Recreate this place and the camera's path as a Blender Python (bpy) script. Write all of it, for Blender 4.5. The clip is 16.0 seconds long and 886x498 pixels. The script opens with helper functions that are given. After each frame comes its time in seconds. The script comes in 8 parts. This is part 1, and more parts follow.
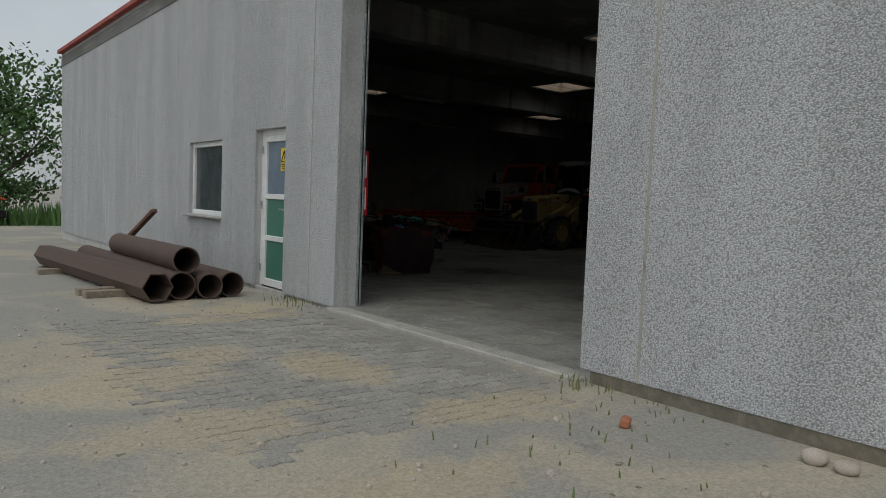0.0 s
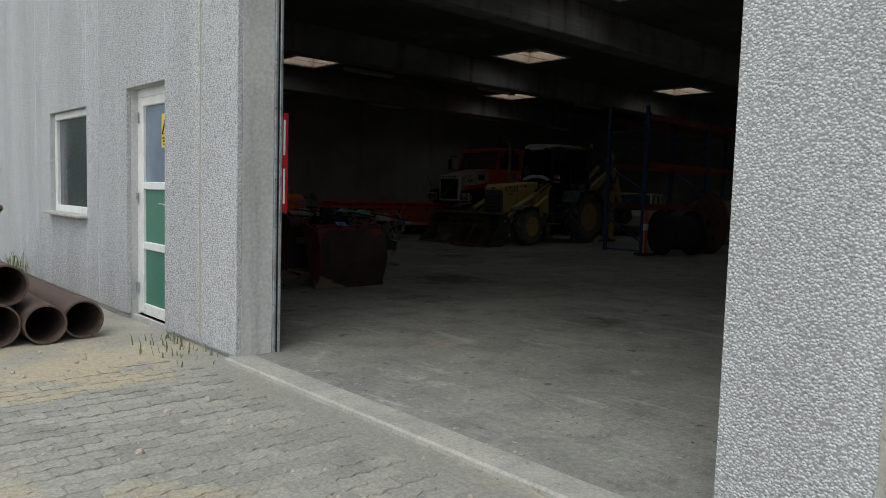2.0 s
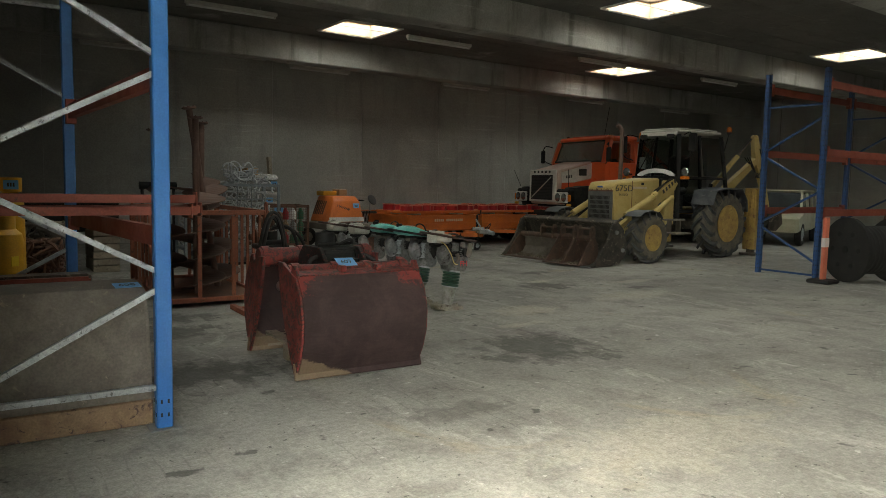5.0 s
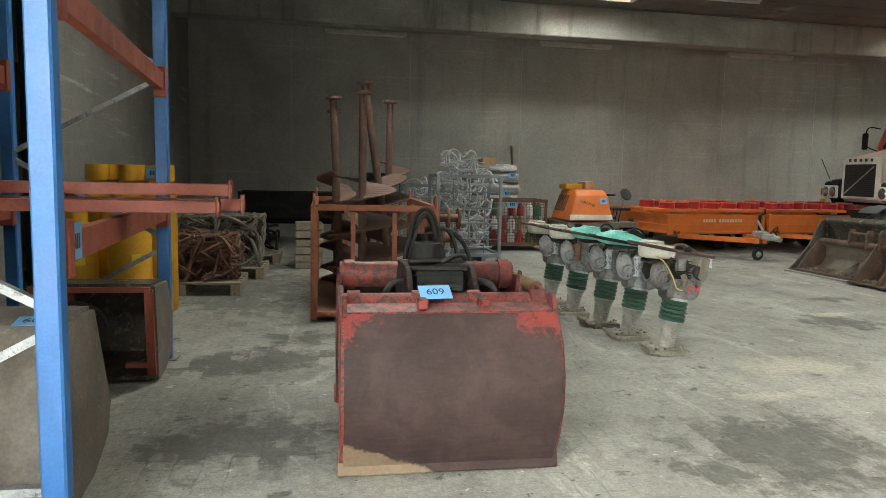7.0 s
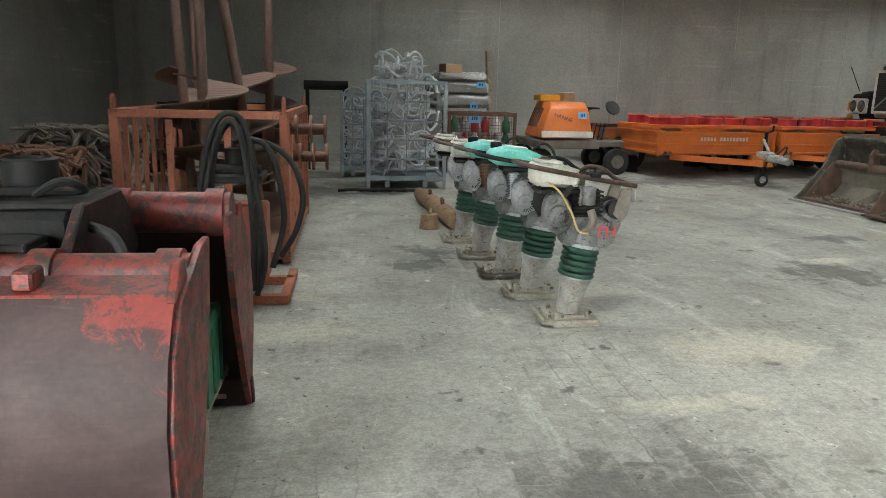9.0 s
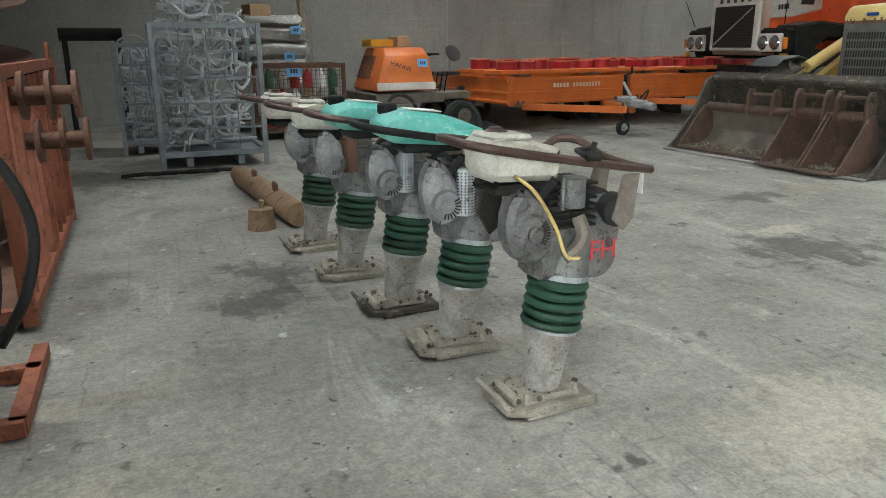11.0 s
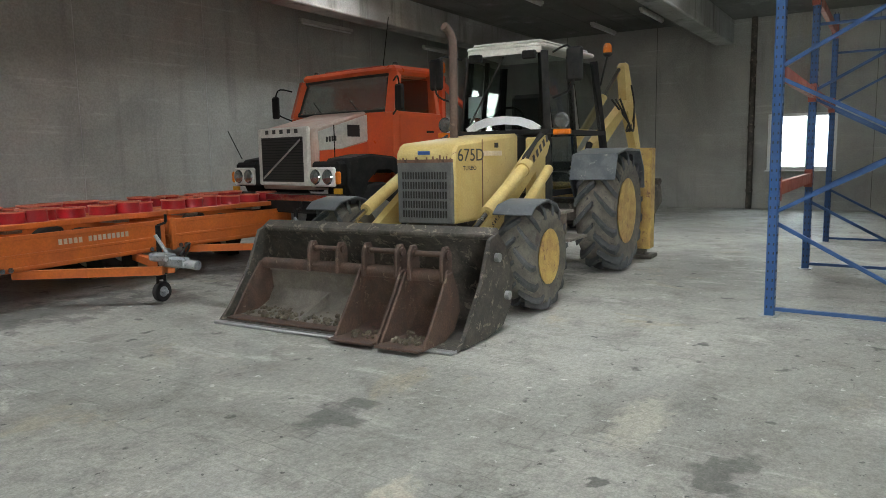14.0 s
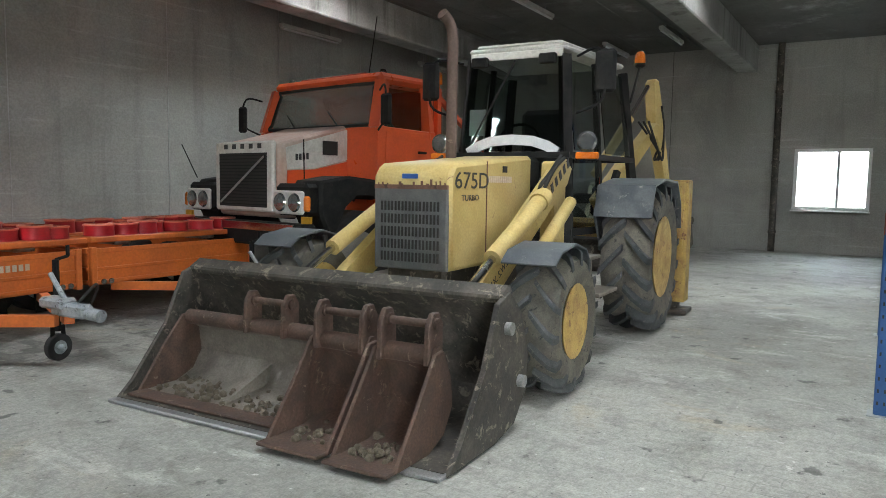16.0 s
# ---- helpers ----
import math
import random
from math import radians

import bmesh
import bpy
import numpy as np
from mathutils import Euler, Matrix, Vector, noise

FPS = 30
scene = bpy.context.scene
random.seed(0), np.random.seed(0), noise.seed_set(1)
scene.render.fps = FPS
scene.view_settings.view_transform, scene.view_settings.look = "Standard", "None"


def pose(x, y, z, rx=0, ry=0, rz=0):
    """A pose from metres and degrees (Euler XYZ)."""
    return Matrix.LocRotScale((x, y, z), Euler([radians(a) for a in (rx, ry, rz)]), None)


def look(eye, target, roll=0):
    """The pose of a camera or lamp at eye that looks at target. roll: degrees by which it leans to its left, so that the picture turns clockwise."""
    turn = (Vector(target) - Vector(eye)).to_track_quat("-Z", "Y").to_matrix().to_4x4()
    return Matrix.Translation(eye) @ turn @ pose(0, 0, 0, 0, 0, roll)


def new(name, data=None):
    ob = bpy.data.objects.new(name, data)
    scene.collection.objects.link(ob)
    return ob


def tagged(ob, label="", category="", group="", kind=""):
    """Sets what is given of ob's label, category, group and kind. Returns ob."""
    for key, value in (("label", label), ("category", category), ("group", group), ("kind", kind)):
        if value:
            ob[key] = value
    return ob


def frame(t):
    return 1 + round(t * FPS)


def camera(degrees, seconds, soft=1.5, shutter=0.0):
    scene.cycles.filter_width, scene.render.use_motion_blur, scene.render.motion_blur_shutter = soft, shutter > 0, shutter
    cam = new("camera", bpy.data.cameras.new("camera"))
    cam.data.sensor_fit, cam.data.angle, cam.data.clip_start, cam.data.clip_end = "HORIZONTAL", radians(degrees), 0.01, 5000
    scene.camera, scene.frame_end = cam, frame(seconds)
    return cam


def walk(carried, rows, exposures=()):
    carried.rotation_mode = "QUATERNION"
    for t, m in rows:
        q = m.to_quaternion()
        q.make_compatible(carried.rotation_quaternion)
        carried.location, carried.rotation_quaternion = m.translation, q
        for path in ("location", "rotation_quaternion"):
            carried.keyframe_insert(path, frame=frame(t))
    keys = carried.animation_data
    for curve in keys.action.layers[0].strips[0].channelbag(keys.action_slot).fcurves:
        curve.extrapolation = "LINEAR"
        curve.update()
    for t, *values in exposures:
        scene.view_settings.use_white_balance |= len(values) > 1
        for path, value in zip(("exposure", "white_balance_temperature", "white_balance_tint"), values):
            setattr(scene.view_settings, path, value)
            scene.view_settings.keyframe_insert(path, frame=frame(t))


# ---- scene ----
# camera and its walk: seconds, eye, point looked at, lean
cam = camera(63.1, 16.0, soft=0.7)
PATH = [
    (0, (1.230, 1.41, 1.255), (2.473, 2.972, 1.122), 2.3),
    (0.5, (1.670, 2.024, 1.245), (2.933, 3.571, 1.128), 2.0),
    (1, (2.079, 2.661, 1.206), (3.373, 4.181, 1.094), 1.9),
    (1.5, (2.521, 3.258, 1.216), (3.848, 4.748, 1.077), 1.7),
    (2, (2.921, 3.728, 1.234), (4.274, 5.193, 1.079), 1.7),
    (2.5, (3.446, 4.366, 1.239), (4.811, 5.819, 1.078), 1.7),
    (3, (3.925, 4.906, 1.268), (5.313, 6.34, 1.134), 1.9),
    (3.2, (4.104, 5.107, 1.265), (5.504, 6.529, 1.135), 1.75),
    (5.3, (6.058, 6.955, 1.383), (7.116, 8.645, 1.211), 1.0),
    (5.5, (6.247, 7.113, 1.372), (7.231, 8.847, 1.208), 0.9),
    (6, (6.716, 7.474, 1.361), (7.460, 9.323, 1.191), 0.8),
    (6.5, (7.150, 7.823, 1.380), (7.727, 9.728, 1.187), 1.2),
    (7, (7.569, 8.185, 1.348), (7.983, 10.130, 1.137), 1.2),
    (7.5, (7.993, 8.501, 1.306), (8.271, 10.462, 1.028), 0.3),
    (8, (8.430, 8.827, 1.244), (8.628, 10.783, 0.879), -0.2),
    (8.5, (8.831, 9.167, 1.212), (9.077, 11.105, 0.785), 0.5),
    (9, (9.089, 9.571, 1.204), (9.421, 11.497, 0.777), 1.4),
    (9.5, (9.187, 10.052, 1.198), (9.623, 11.963, 0.804), 1.5),
    (9.7, (9.190, 10.255, 1.193), (9.695, 12.152, 0.810), 1.2),
    (12, (9.367, 11.994, 1.070), (10.383, 13.585, 0.410), -1.6),
    (12.5, (9.569, 12.247, 1.165), (10.773, 13.748, 0.618), -3.3),
    (13, (9.876, 12.363, 1.247), (11.295, 13.704, 0.810), -2.7),
    (13.5, (10.270, 12.521, 1.319), (11.838, 13.710, 0.965), -1.7),
    (14, (10.747, 12.741, 1.364), (12.427, 13.796, 1.110), -1.0),
    (14.5, (11.154, 12.953, 1.388), (12.851, 13.997, 1.225), -0.2),
    (15, (11.556, 13.173, 1.391), (13.252, 14.225, 1.258), 0.1),
    (15.5, (11.912, 13.367, 1.357), (13.615, 14.408, 1.221), 0.4),
    (16, (12.184, 13.624, 1.347), (13.883, 14.664, 1.168), 0.9),
]
EXPOSURES = [(0, -0.2, 6350, 6), (1.0, 0.1, 6350, 6), (1.5, 0.27, 6400, 6), (2.0, 0.52, 6300, 5), (2.5, 0.85, 6300, 5), (3.0, 1.2, 6300, 5), (3.2, 1.4, 6400, 6), (4.2, 3.1, 6700, 5),
             (5.3, 4.45, 7250, 1), (6.5, 5.38, 7150, 2), (7.5, 5.72, 6800, 2), (9.5, 5.64, 6500, 3), (12, 5.46, 6400, 5), (13.5, 5.48, 6350, 5), (16, 5.7, 6100, 5)]
walk(cam, [(t, look(e, a, r)) for t, e, a, r in PATH], EXPOSURES)

# world, sun and skylight lamps
world = bpy.data.worlds.new("world")
scene.world = world
world.use_nodes = True
wn = world.node_tree.nodes
sky = wn.new("ShaderNodeTexSky")
sky.sky_type = "NISHITA"
sky.sun_disc = False
sky.sun_elevation, sky.sun_rotation = radians(50), radians(250)
sky.dust_density, sky.air_density = 4.0, 1.0
hsv = wn.new("ShaderNodeHueSaturation")
hsv.inputs["Saturation"].default_value = 0.55
world.node_tree.links.new(sky.outputs[0], hsv.inputs["Color"])
# thin bright cloud over most of the sky
clouds = wn.new("ShaderNodeTexNoise")
clouds.inputs["Scale"].default_value, clouds.inputs["Detail"].default_value = 2.6, 6.0
veil = wn.new("ShaderNodeMapRange")
veil.inputs["From Min"].default_value, veil.inputs["From Max"].default_value = 0.35, 0.65
veil.inputs["To Min"].default_value, veil.inputs["To Max"].default_value = 0.35, 0.9
cover = wn.new("ShaderNodeMix")
cover.data_type = "RGBA"
cover.inputs[7].default_value = (4.6, 4.75, 4.9, 1)
world.node_tree.links.new(clouds.outputs["Fac"], veil.inputs["Value"])
world.node_tree.links.new(veil.outputs[0], cover.inputs[0])
world.node_tree.links.new(hsv.outputs[0], cover.inputs[6])
world.node_tree.links.new(cover.outputs[2], wn["Background"].inputs["Color"])
wn["Background"].inputs["Strength"].default_value = 0.15
sun = new("sun", bpy.data.lights.new("sun", "SUN"))
sun.data.energy, sun.data.angle, sun.data.color = 0.5, radians(30), (1.0, 0.98, 0.95)
sun.matrix_world = look((0, 0, 20), (5, 6, 4))
# (12.5, 10.1), (8.6, 14.95) and those below y 6 are unseen, added for light
SKYLIGHTS = [(12.9, 19.85), (20.65, 19.85), (15.9, 14.95), (22.75, 14.95), (12.5, 10.1), (19.8, 10.1), (8.6, 14.95), (16.1, 5.2), (24.0, 5.2), (10.0, 0.3)]
SKYLIGHT_POWER = 3.1
for sx, sy in SKYLIGHTS:
    lamp = new("skylight_lamp", bpy.data.lights.new("skylight_lamp", "AREA"))
    lamp.data.shape, lamp.data.size, lamp.data.energy = "SQUARE", 1.12, SKYLIGHT_POWER
    lamp.data.color = (0.95, 0.98, 1.0)
    lamp.matrix_world = look((sx, sy, 4.69), (sx, sy + 1e-4, 0))


# ---- materials ----
def node(nt, kind, **values):
    n = nt.nodes.new(kind)
    for key, value in values.items():
        n.inputs[key].default_value = value
    return n


def ramp(nt, src, a, b, lo=0.0, hi=1.0):
    n = nt.nodes.new("ShaderNodeMapRange")
    n.interpolation_type = "SMOOTHSTEP"
    nt.links.new(src, n.inputs["Value"])
    n.inputs["From Min"].default_value, n.inputs["From Max"].default_value = a, b
    n.inputs["To Min"].default_value, n.inputs["To Max"].default_value = lo, hi
    return n.outputs["Result"]


def mix(nt, fac, a, b, mode="MIX"):
    n = nt.nodes.new("ShaderNodeMix")
    n.data_type, n.blend_type = "RGBA", mode
    for socket, value in ((n.inputs[0], fac), (n.inputs[6], a), (n.inputs[7], b)):
        if isinstance(value, (int, float)):
            socket.default_value = value
        elif isinstance(value, tuple):
            socket.default_value = (*value, 1)
        else:
            nt.links.new(value, socket)
    return n.outputs[2]


def calc(nt, op, a, b=0.0):
    n = nt.nodes.new("ShaderNodeMath")
    n.operation = op
    for socket, value in zip(n.inputs, (a, b)):
        if isinstance(value, (int, float)):
            socket.default_value = value
        else:
            nt.links.new(value, socket)
    return n.outputs[0]


def grain(nt, vec, scale, detail=4.0, rough=0.6, distort=0.0):
    n = node(nt, "ShaderNodeTexNoise", Scale=scale, Detail=detail, Roughness=rough, Distortion=distort)
    nt.links.new(vec, n.inputs["Vector"])
    return n.outputs["Fac"]


def blank(name):
    m = bpy.data.materials.new(name)
    m.use_nodes = True
    nt = m.node_tree
    co = nt.nodes.new("ShaderNodeTexCoord").outputs["Object"]
    return m, nt, nt.nodes["Principled BSDF"], co


def relief(nt, bsdf, height, strength, distance=0.01):
    b = node(nt, "ShaderNodeBump", Strength=strength, Distance=distance)
    nt.links.new(height, b.inputs["Height"])
    nt.links.new(b.outputs[0], bsdf.inputs["Normal"])


def surface(name, c1, c2, c3=None, wear=0.4, scale=5.0, rough=0.6, metal=0.0, bump=0.25, dirt=0.35, piece=0.0, gloss=0.5):
    """Paint, metal, rubber or concrete with broad stains c2, worn spots c3 and fine grain."""
    m, nt, bsdf, co = blank(name)
    broad = grain(nt, co, scale, 5.0, 0.65, 0.4)
    fine = grain(nt, co, scale * 14, 3.0, 0.6)
    col = mix(nt, ramp(nt, broad, 0.35, 0.68), c1, c2)
    if c3:
        spots = grain(nt, co, scale * 2.6, 8.0, 0.72, 0.8)
        mask = ramp(nt, spots, 0.72 - 0.4 * wear, 0.80 - 0.4 * wear)
        col = mix(nt, mask, col, c3)
    col = mix(nt, dirt, col, mix(nt, ramp(nt, fine, 0.25, 0.75), (0.45, 0.44, 0.42), (1.25, 1.25, 1.25)), "MULTIPLY")
    if piece:
        rnd = nt.nodes.new("ShaderNodeObjectInfo").outputs["Random"]
        shade = ramp(nt, rnd, 0, 1, 1 - piece, 1 + piece)
        both = nt.nodes.new("ShaderNodeCombineColor")
        for k in range(3):
            nt.links.new(shade, both.inputs[k])
        col = mix(nt, 1.0, col, both.outputs[0], "MULTIPLY")
    nt.links.new(col, bsdf.inputs["Base Color"])
    nt.links.new(ramp(nt, broad, 0.2, 0.8, max(rough - 0.12, 0.05), min(rough + 0.15, 1.0)), bsdf.inputs["Roughness"])
    bsdf.inputs["Metallic"].default_value = metal
    bsdf.inputs["Specular IOR Level"].default_value = gloss
    if bump:
        relief(nt, bsdf, fine, bump, 0.004)
    return m


def aggregate_material():
    m, nt, bsdf, co = blank("exposed_aggregate")
    v = node(nt, "ShaderNodeTexVoronoi", Scale=98.0, Randomness=1.0)
    nt.links.new(co, v.inputs["Vector"])
    sep = nt.nodes.new("ShaderNodeSeparateColor")
    nt.links.new(v.outputs["Color"], sep.inputs[0])
    stone = mix(nt, ramp(nt, sep.outputs[0], 0.0, 1.0), (0.40, 0.405, 0.415), (0.62, 0.63, 0.645))
    # between pebbles: cement grey with the shade of the gaps painted in
    gap = ramp(nt, v.outputs["Distance"], 0.52, 0.9)
    col = mix(nt, gap, stone, (0.265, 0.265, 0.265))
    mp = node(nt, "ShaderNodeMapping", Scale=(0.8, 0.9, 0.12))
    nt.links.new(co, mp.inputs["Vector"])
    streak = grain(nt, mp.outputs[0], 2.2, 5.0, 0.6)
    col = mix(nt, 0.8, col, mix(nt, ramp(nt, streak, 0.35, 0.65), (0.86, 0.86, 0.855), (1.05, 1.05, 1.05)), "MULTIPLY")
    nt.links.new(col, bsdf.inputs["Base Color"])
    bsdf.inputs["Roughness"].default_value = 0.85
    relief(nt, bsdf, ramp(nt, v.outputs["Distance"], 0.0, 0.75, 1.0, 0.0), 0.8, 0.008)
    return m


def concrete_material(name, c1, c2, stain, bump=0.3, drip=0.5):
    """Cast concrete with damp clouds, drips and pores."""
    m, nt, bsdf, co = blank(name)
    cloud = grain(nt, co, 0.55, 6.0, 0.6, 0.6)
    fine = grain(nt, co, 38.0, 3.0, 0.6)
    mp = node(nt, "ShaderNodeMapping", Scale=(1.0, 1.0, 0.1))
    nt.links.new(co, mp.inputs["Vector"])
    streak = grain(nt, mp.outputs[0], 3.2, 5.0, 0.65)
    col = mix(nt, ramp(nt, cloud, 0.32, 0.66), c1, c2)
    col = mix(nt, calc(nt, "MULTIPLY", ramp(nt, streak, 0.5, 0.75), drip), col, stain)
    mp2 = node(nt, "ShaderNodeMapping", Scale=(0.35, 0.35, 7.0))
    nt.links.new(co, mp2.inputs["Vector"])
    smear = calc(nt, "MULTIPLY", ramp(nt, grain(nt, mp2.outputs[0], 1.6, 6.0, 0.7), 0.54, 0.70), ramp(nt, cloud, 0.42, 0.6, 0.05, 0.5))
    col = mix(nt, smear, col, (0.62, 0.62, 0.60))
    col = mix(nt, 0.35, col, mix(nt, ramp(nt, fine, 0.3, 0.7), (0.6, 0.6, 0.6), (1.2, 1.2, 1.2)), "MULTIPLY")
    nt.links.new(col, bsdf.inputs["Base Color"])
    bsdf.inputs["Roughness"].default_value = 0.82
    relief(nt, bsdf, fine, bump, 0.003)
    return m


# oil and damp marks on the hall floor: x, y, half length, half width, strength
STAINS = [
    (10.03, 11.23, 0.62, 0.55, 0.9), (12.76, 14.01, 0.42, 0.36, 0.9), (13.57, 15.22, 0.3, 0.16, 0.7), (13.88, 13.31, 0.3, 0.13, 0.7), (7.36, 11.80, 0.6, 0.42, 0.85), (7.37, 13.30, 0.6, 0.35, 0.8),
    (7.71, 13.99, 0.35, 0.25, 0.75), (7.11, 16.42, 0.7, 1.7, 0.6), (9.88, 14.92, 0.27, 0.24, 0.8), (9.86, 14.47, 0.25, 0.2, 0.75), (14.45, 19.29, 1.6, 0.5, 0.7),
    (15.33, 18.75, 0.5, 0.2, 0.6), (17.26, 19.46, 1.0, 0.6, 0.7), (8.93, 7.83, 0.35, 0.16, 0.6), (9.00, 18.23, 0.9, 0.5, 0.6), (8.43, 10.15, 0.4, 0.15, 0.5), (17.12, 16.27, 1.6, 0.6, 0.6),
]


# pale sand and dust drifts on the hall floor, and sand over the yard
DRIFTS = [(11.15, 12.68, 0.5, 0.28, 0.5), (12.93, 14.40, 0.25, 0.14, 0.7), (8.87, 13.13, 0.5, 0.2, 0.4), (13.16, 12.84, 0.8, 0.3, 0.35), (9.09, 9.12, 0.9, 0.4, 0.35), (14.30, 13.79, 0.5, 0.15, 0.4), (10.52, 12.06, 0.4, 0.1, 0.5)]
SAND = [(3.95, 6.1, 0.4, 0.55, 0.85), (4.45, 9.0, 0.7, 0.75, 0.9), (3.85, 8.5, 0.5, 0.3, 0.8), (3.3, 7.0, 0.4, 0.4, 0.7), (2.6, 6.4, 0.8, 0.5, 0.7), (3.9, 10.6, 0.8, 1.1, 0.7), (3.2, 3.9, 0.7, 0.4, 0.7), (4.3, 4.7, 0.6, 0.35, 0.8), (2.6, 5.2, 0.7, 0.45, 0.7), (2.7, 2.9, 0.9, 0.35, 0.6), (1.6, 7.5, 1.3, 0.8, 0.6)]


def patch(nt, co, x, y, a, b, amount, edge, rough=2.4, soft=0.6):
    """Mask of one irregular patch at x, y of half lengths a, b."""
    mp = node(nt, "ShaderNodeMapping", Location=(-x / a, -y / b, 0), Scale=(1 / a, 1 / b, 0))
    nt.links.new(co, mp.inputs["Vector"])
    ln = nt.nodes.new("ShaderNodeVectorMath")
    ln.operation = "LENGTH"
    nt.links.new(mp.outputs[0], ln.inputs[0])
    d = calc(nt, "ADD", ln.outputs["Value"], calc(nt, "MULTIPLY", calc(nt, "SUBTRACT", edge, 0.5), rough))
    return ramp(nt, d, 1.1 - soft, 1.1, amount, 0.0)


def floor_material():
    m, nt, bsdf, co = blank("worn_paved_floor")
    cloud = grain(nt, co, 0.45, 6.0, 0.62, 0.5)
    mid = grain(nt, co, 2.6, 7.0, 0.68, 0.3)
    rag = grain(nt, co, 5.5, 8.0, 0.72, 0.6)
    fine = grain(nt, co, 85.0, 4.0, 0.65)
    col = mix(nt, ramp(nt, cloud, 0.33, 0.66), (0.265, 0.258, 0.232), (0.40, 0.39, 0.35))
    col = mix(nt, ramp(nt, mid, 0.46, 0.70, 0.0, 0.5), col, (0.16, 0.153, 0.138))
    drag = node(nt, "ShaderNodeMapping", Scale=(1.0, 0.35, 1.0), Rotation=(0, 0, 0.6))
    nt.links.new(co, drag.inputs["Vector"])
    smear = grain(nt, drag.outputs[0], 3.0, 7.0, 0.72, 0.7)
    col = mix(nt, ramp(nt, smear, 0.55, 0.68, 0.0, 0.6), col, (0.56, 0.545, 0.50))
    col = mix(nt, ramp(nt, smear, 0.40, 0.30, 0.0, 0.5), col, (0.17, 0.165, 0.15))
    sand = calc(nt, "MULTIPLY", ramp(nt, grain(nt, co, 0.7, 6.0, 0.65, 1.0), 0.60, 0.72), 0.45)
    col = mix(nt, sand, col, (0.42, 0.35, 0.23))
    # interlocking blocks, their joints nearly filled with dust
    nz = node(nt, "ShaderNodeTexNoise", Scale=9.0, Detail=3.0)
    nt.links.new(co, nz.inputs["Vector"])
    sc = nt.nodes.new("ShaderNodeVectorMath")
    sc.operation = "SCALE"
    sc.inputs["Scale"].default_value = 0.045
    nt.links.new(nz.outputs["Color"], sc.inputs[0])
    warp = nt.nodes.new("ShaderNodeVectorMath")
    warp.operation = "ADD"
    nt.links.new(co, warp.inputs[0])
    nt.links.new(sc.outputs[0], warp.inputs[1])
    br = nt.nodes.new("ShaderNodeTexBrick")
    br.inputs["Scale"].default_value, br.inputs["Brick Width"].default_value, br.inputs["Row Height"].default_value = 1.0, 0.215, 0.125
    br.inputs["Mortar Size"].default_value, br.inputs["Mortar Smooth"].default_value = 0.006, 0.6
    br.inputs["Color1"].default_value, br.inputs["Color2"].default_value, br.inputs["Mortar"].default_value = (0, 0, 0, 1), (1, 1, 1, 1), (0.5, 0.5, 0.5, 1)
    turn = node(nt, "ShaderNodeMapping", Rotation=(0, 0, 1.62))
    nt.links.new(warp.outputs[0], turn.inputs["Vector"])
    nt.links.new(turn.outputs[0], br.inputs["Vector"])
    tone = nt.nodes.new("ShaderNodeSeparateColor")
    nt.links.new(br.outputs["Color"], tone.inputs[0])
    per_block = tone.outputs[0]
    joint = br.outputs["Fac"]
    open_joint = calc(nt, "MULTIPLY", joint, ramp(nt, grain(nt, co, 1.1, 4.0, 0.6), 0.44, 0.68, 0.03, 0.36))
    col = mix(nt, open_joint, col, (0.10, 0.095, 0.087))
    col = mix(nt, ramp(nt, per_block, 0.0, 1.0, 0.0, 0.08), col, (0.19, 0.183, 0.165))
    spots = ramp(nt, grain(nt, co, 3.8, 4.0, 0.55), 0.65, 0.70, 0.0, 0.8)
    col = mix(nt, spots, col, (0.085, 0.082, 0.075))
    flecks = ramp(nt, grain(nt, co, 11.0, 4.0, 0.65), 0.645, 0.70, 0.0, 0.65)
    col = mix(nt, flecks, col, (0.68, 0.67, 0.63))
    chips = ramp(nt, grain(nt, co, 17.0, 3.0, 0.6), 0.665, 0.70, 0.0, 0.8)
    col = mix(nt, chips, col, (0.07, 0.066, 0.06))
    for x, y, a, b, amount in DRIFTS:
        col = mix(nt, patch(nt, co, x, y, a, b, amount, rag, 2.6), col, (0.56, 0.52, 0.42))
    edge = calc(nt, "ADD", calc(nt, "ADD", calc(nt, "MULTIPLY", mid, 0.45), calc(nt, "MULTIPLY", rag, 0.55)), calc(nt, "MULTIPLY", calc(nt, "SUBTRACT", per_block, 0.5), 0.14))
    for x, y, a, b, amount in STAINS:
        col = mix(nt, patch(nt, co, x, y, a * 1.1, b * 1.1, min(amount, 0.78), edge, 4.6, 0.75), col, (0.07, 0.068, 0.061))
    worn = grain(nt, co, 26.0, 5.0, 0.68)
    col = mix(nt, 0.36, col, mix(nt, ramp(nt, worn, 0.34, 0.66), (0.5, 0.5, 0.5), (1.28, 1.28, 1.28)), "MULTIPLY")
    col = mix(nt, 0.5, col, mix(nt, ramp(nt, fine, 0.3, 0.7), (0.6, 0.6, 0.6), (1.25, 1.25, 1.25)), "MULTIPLY")
    nt.links.new(col, bsdf.inputs["Base Color"])
    nt.links.new(ramp(nt, mid, 0.3, 0.7, 0.62, 0.9), bsdf.inputs["Roughness"])
    h = calc(nt, "SUBTRACT", fine, calc(nt, "MULTIPLY", open_joint, 1.2))
    relief(nt, bsdf, h, 0.25, 0.002)
    return m


def at_place(nt):
    return nt.nodes.new("ShaderNodeNewGeometry").outputs["Position"]


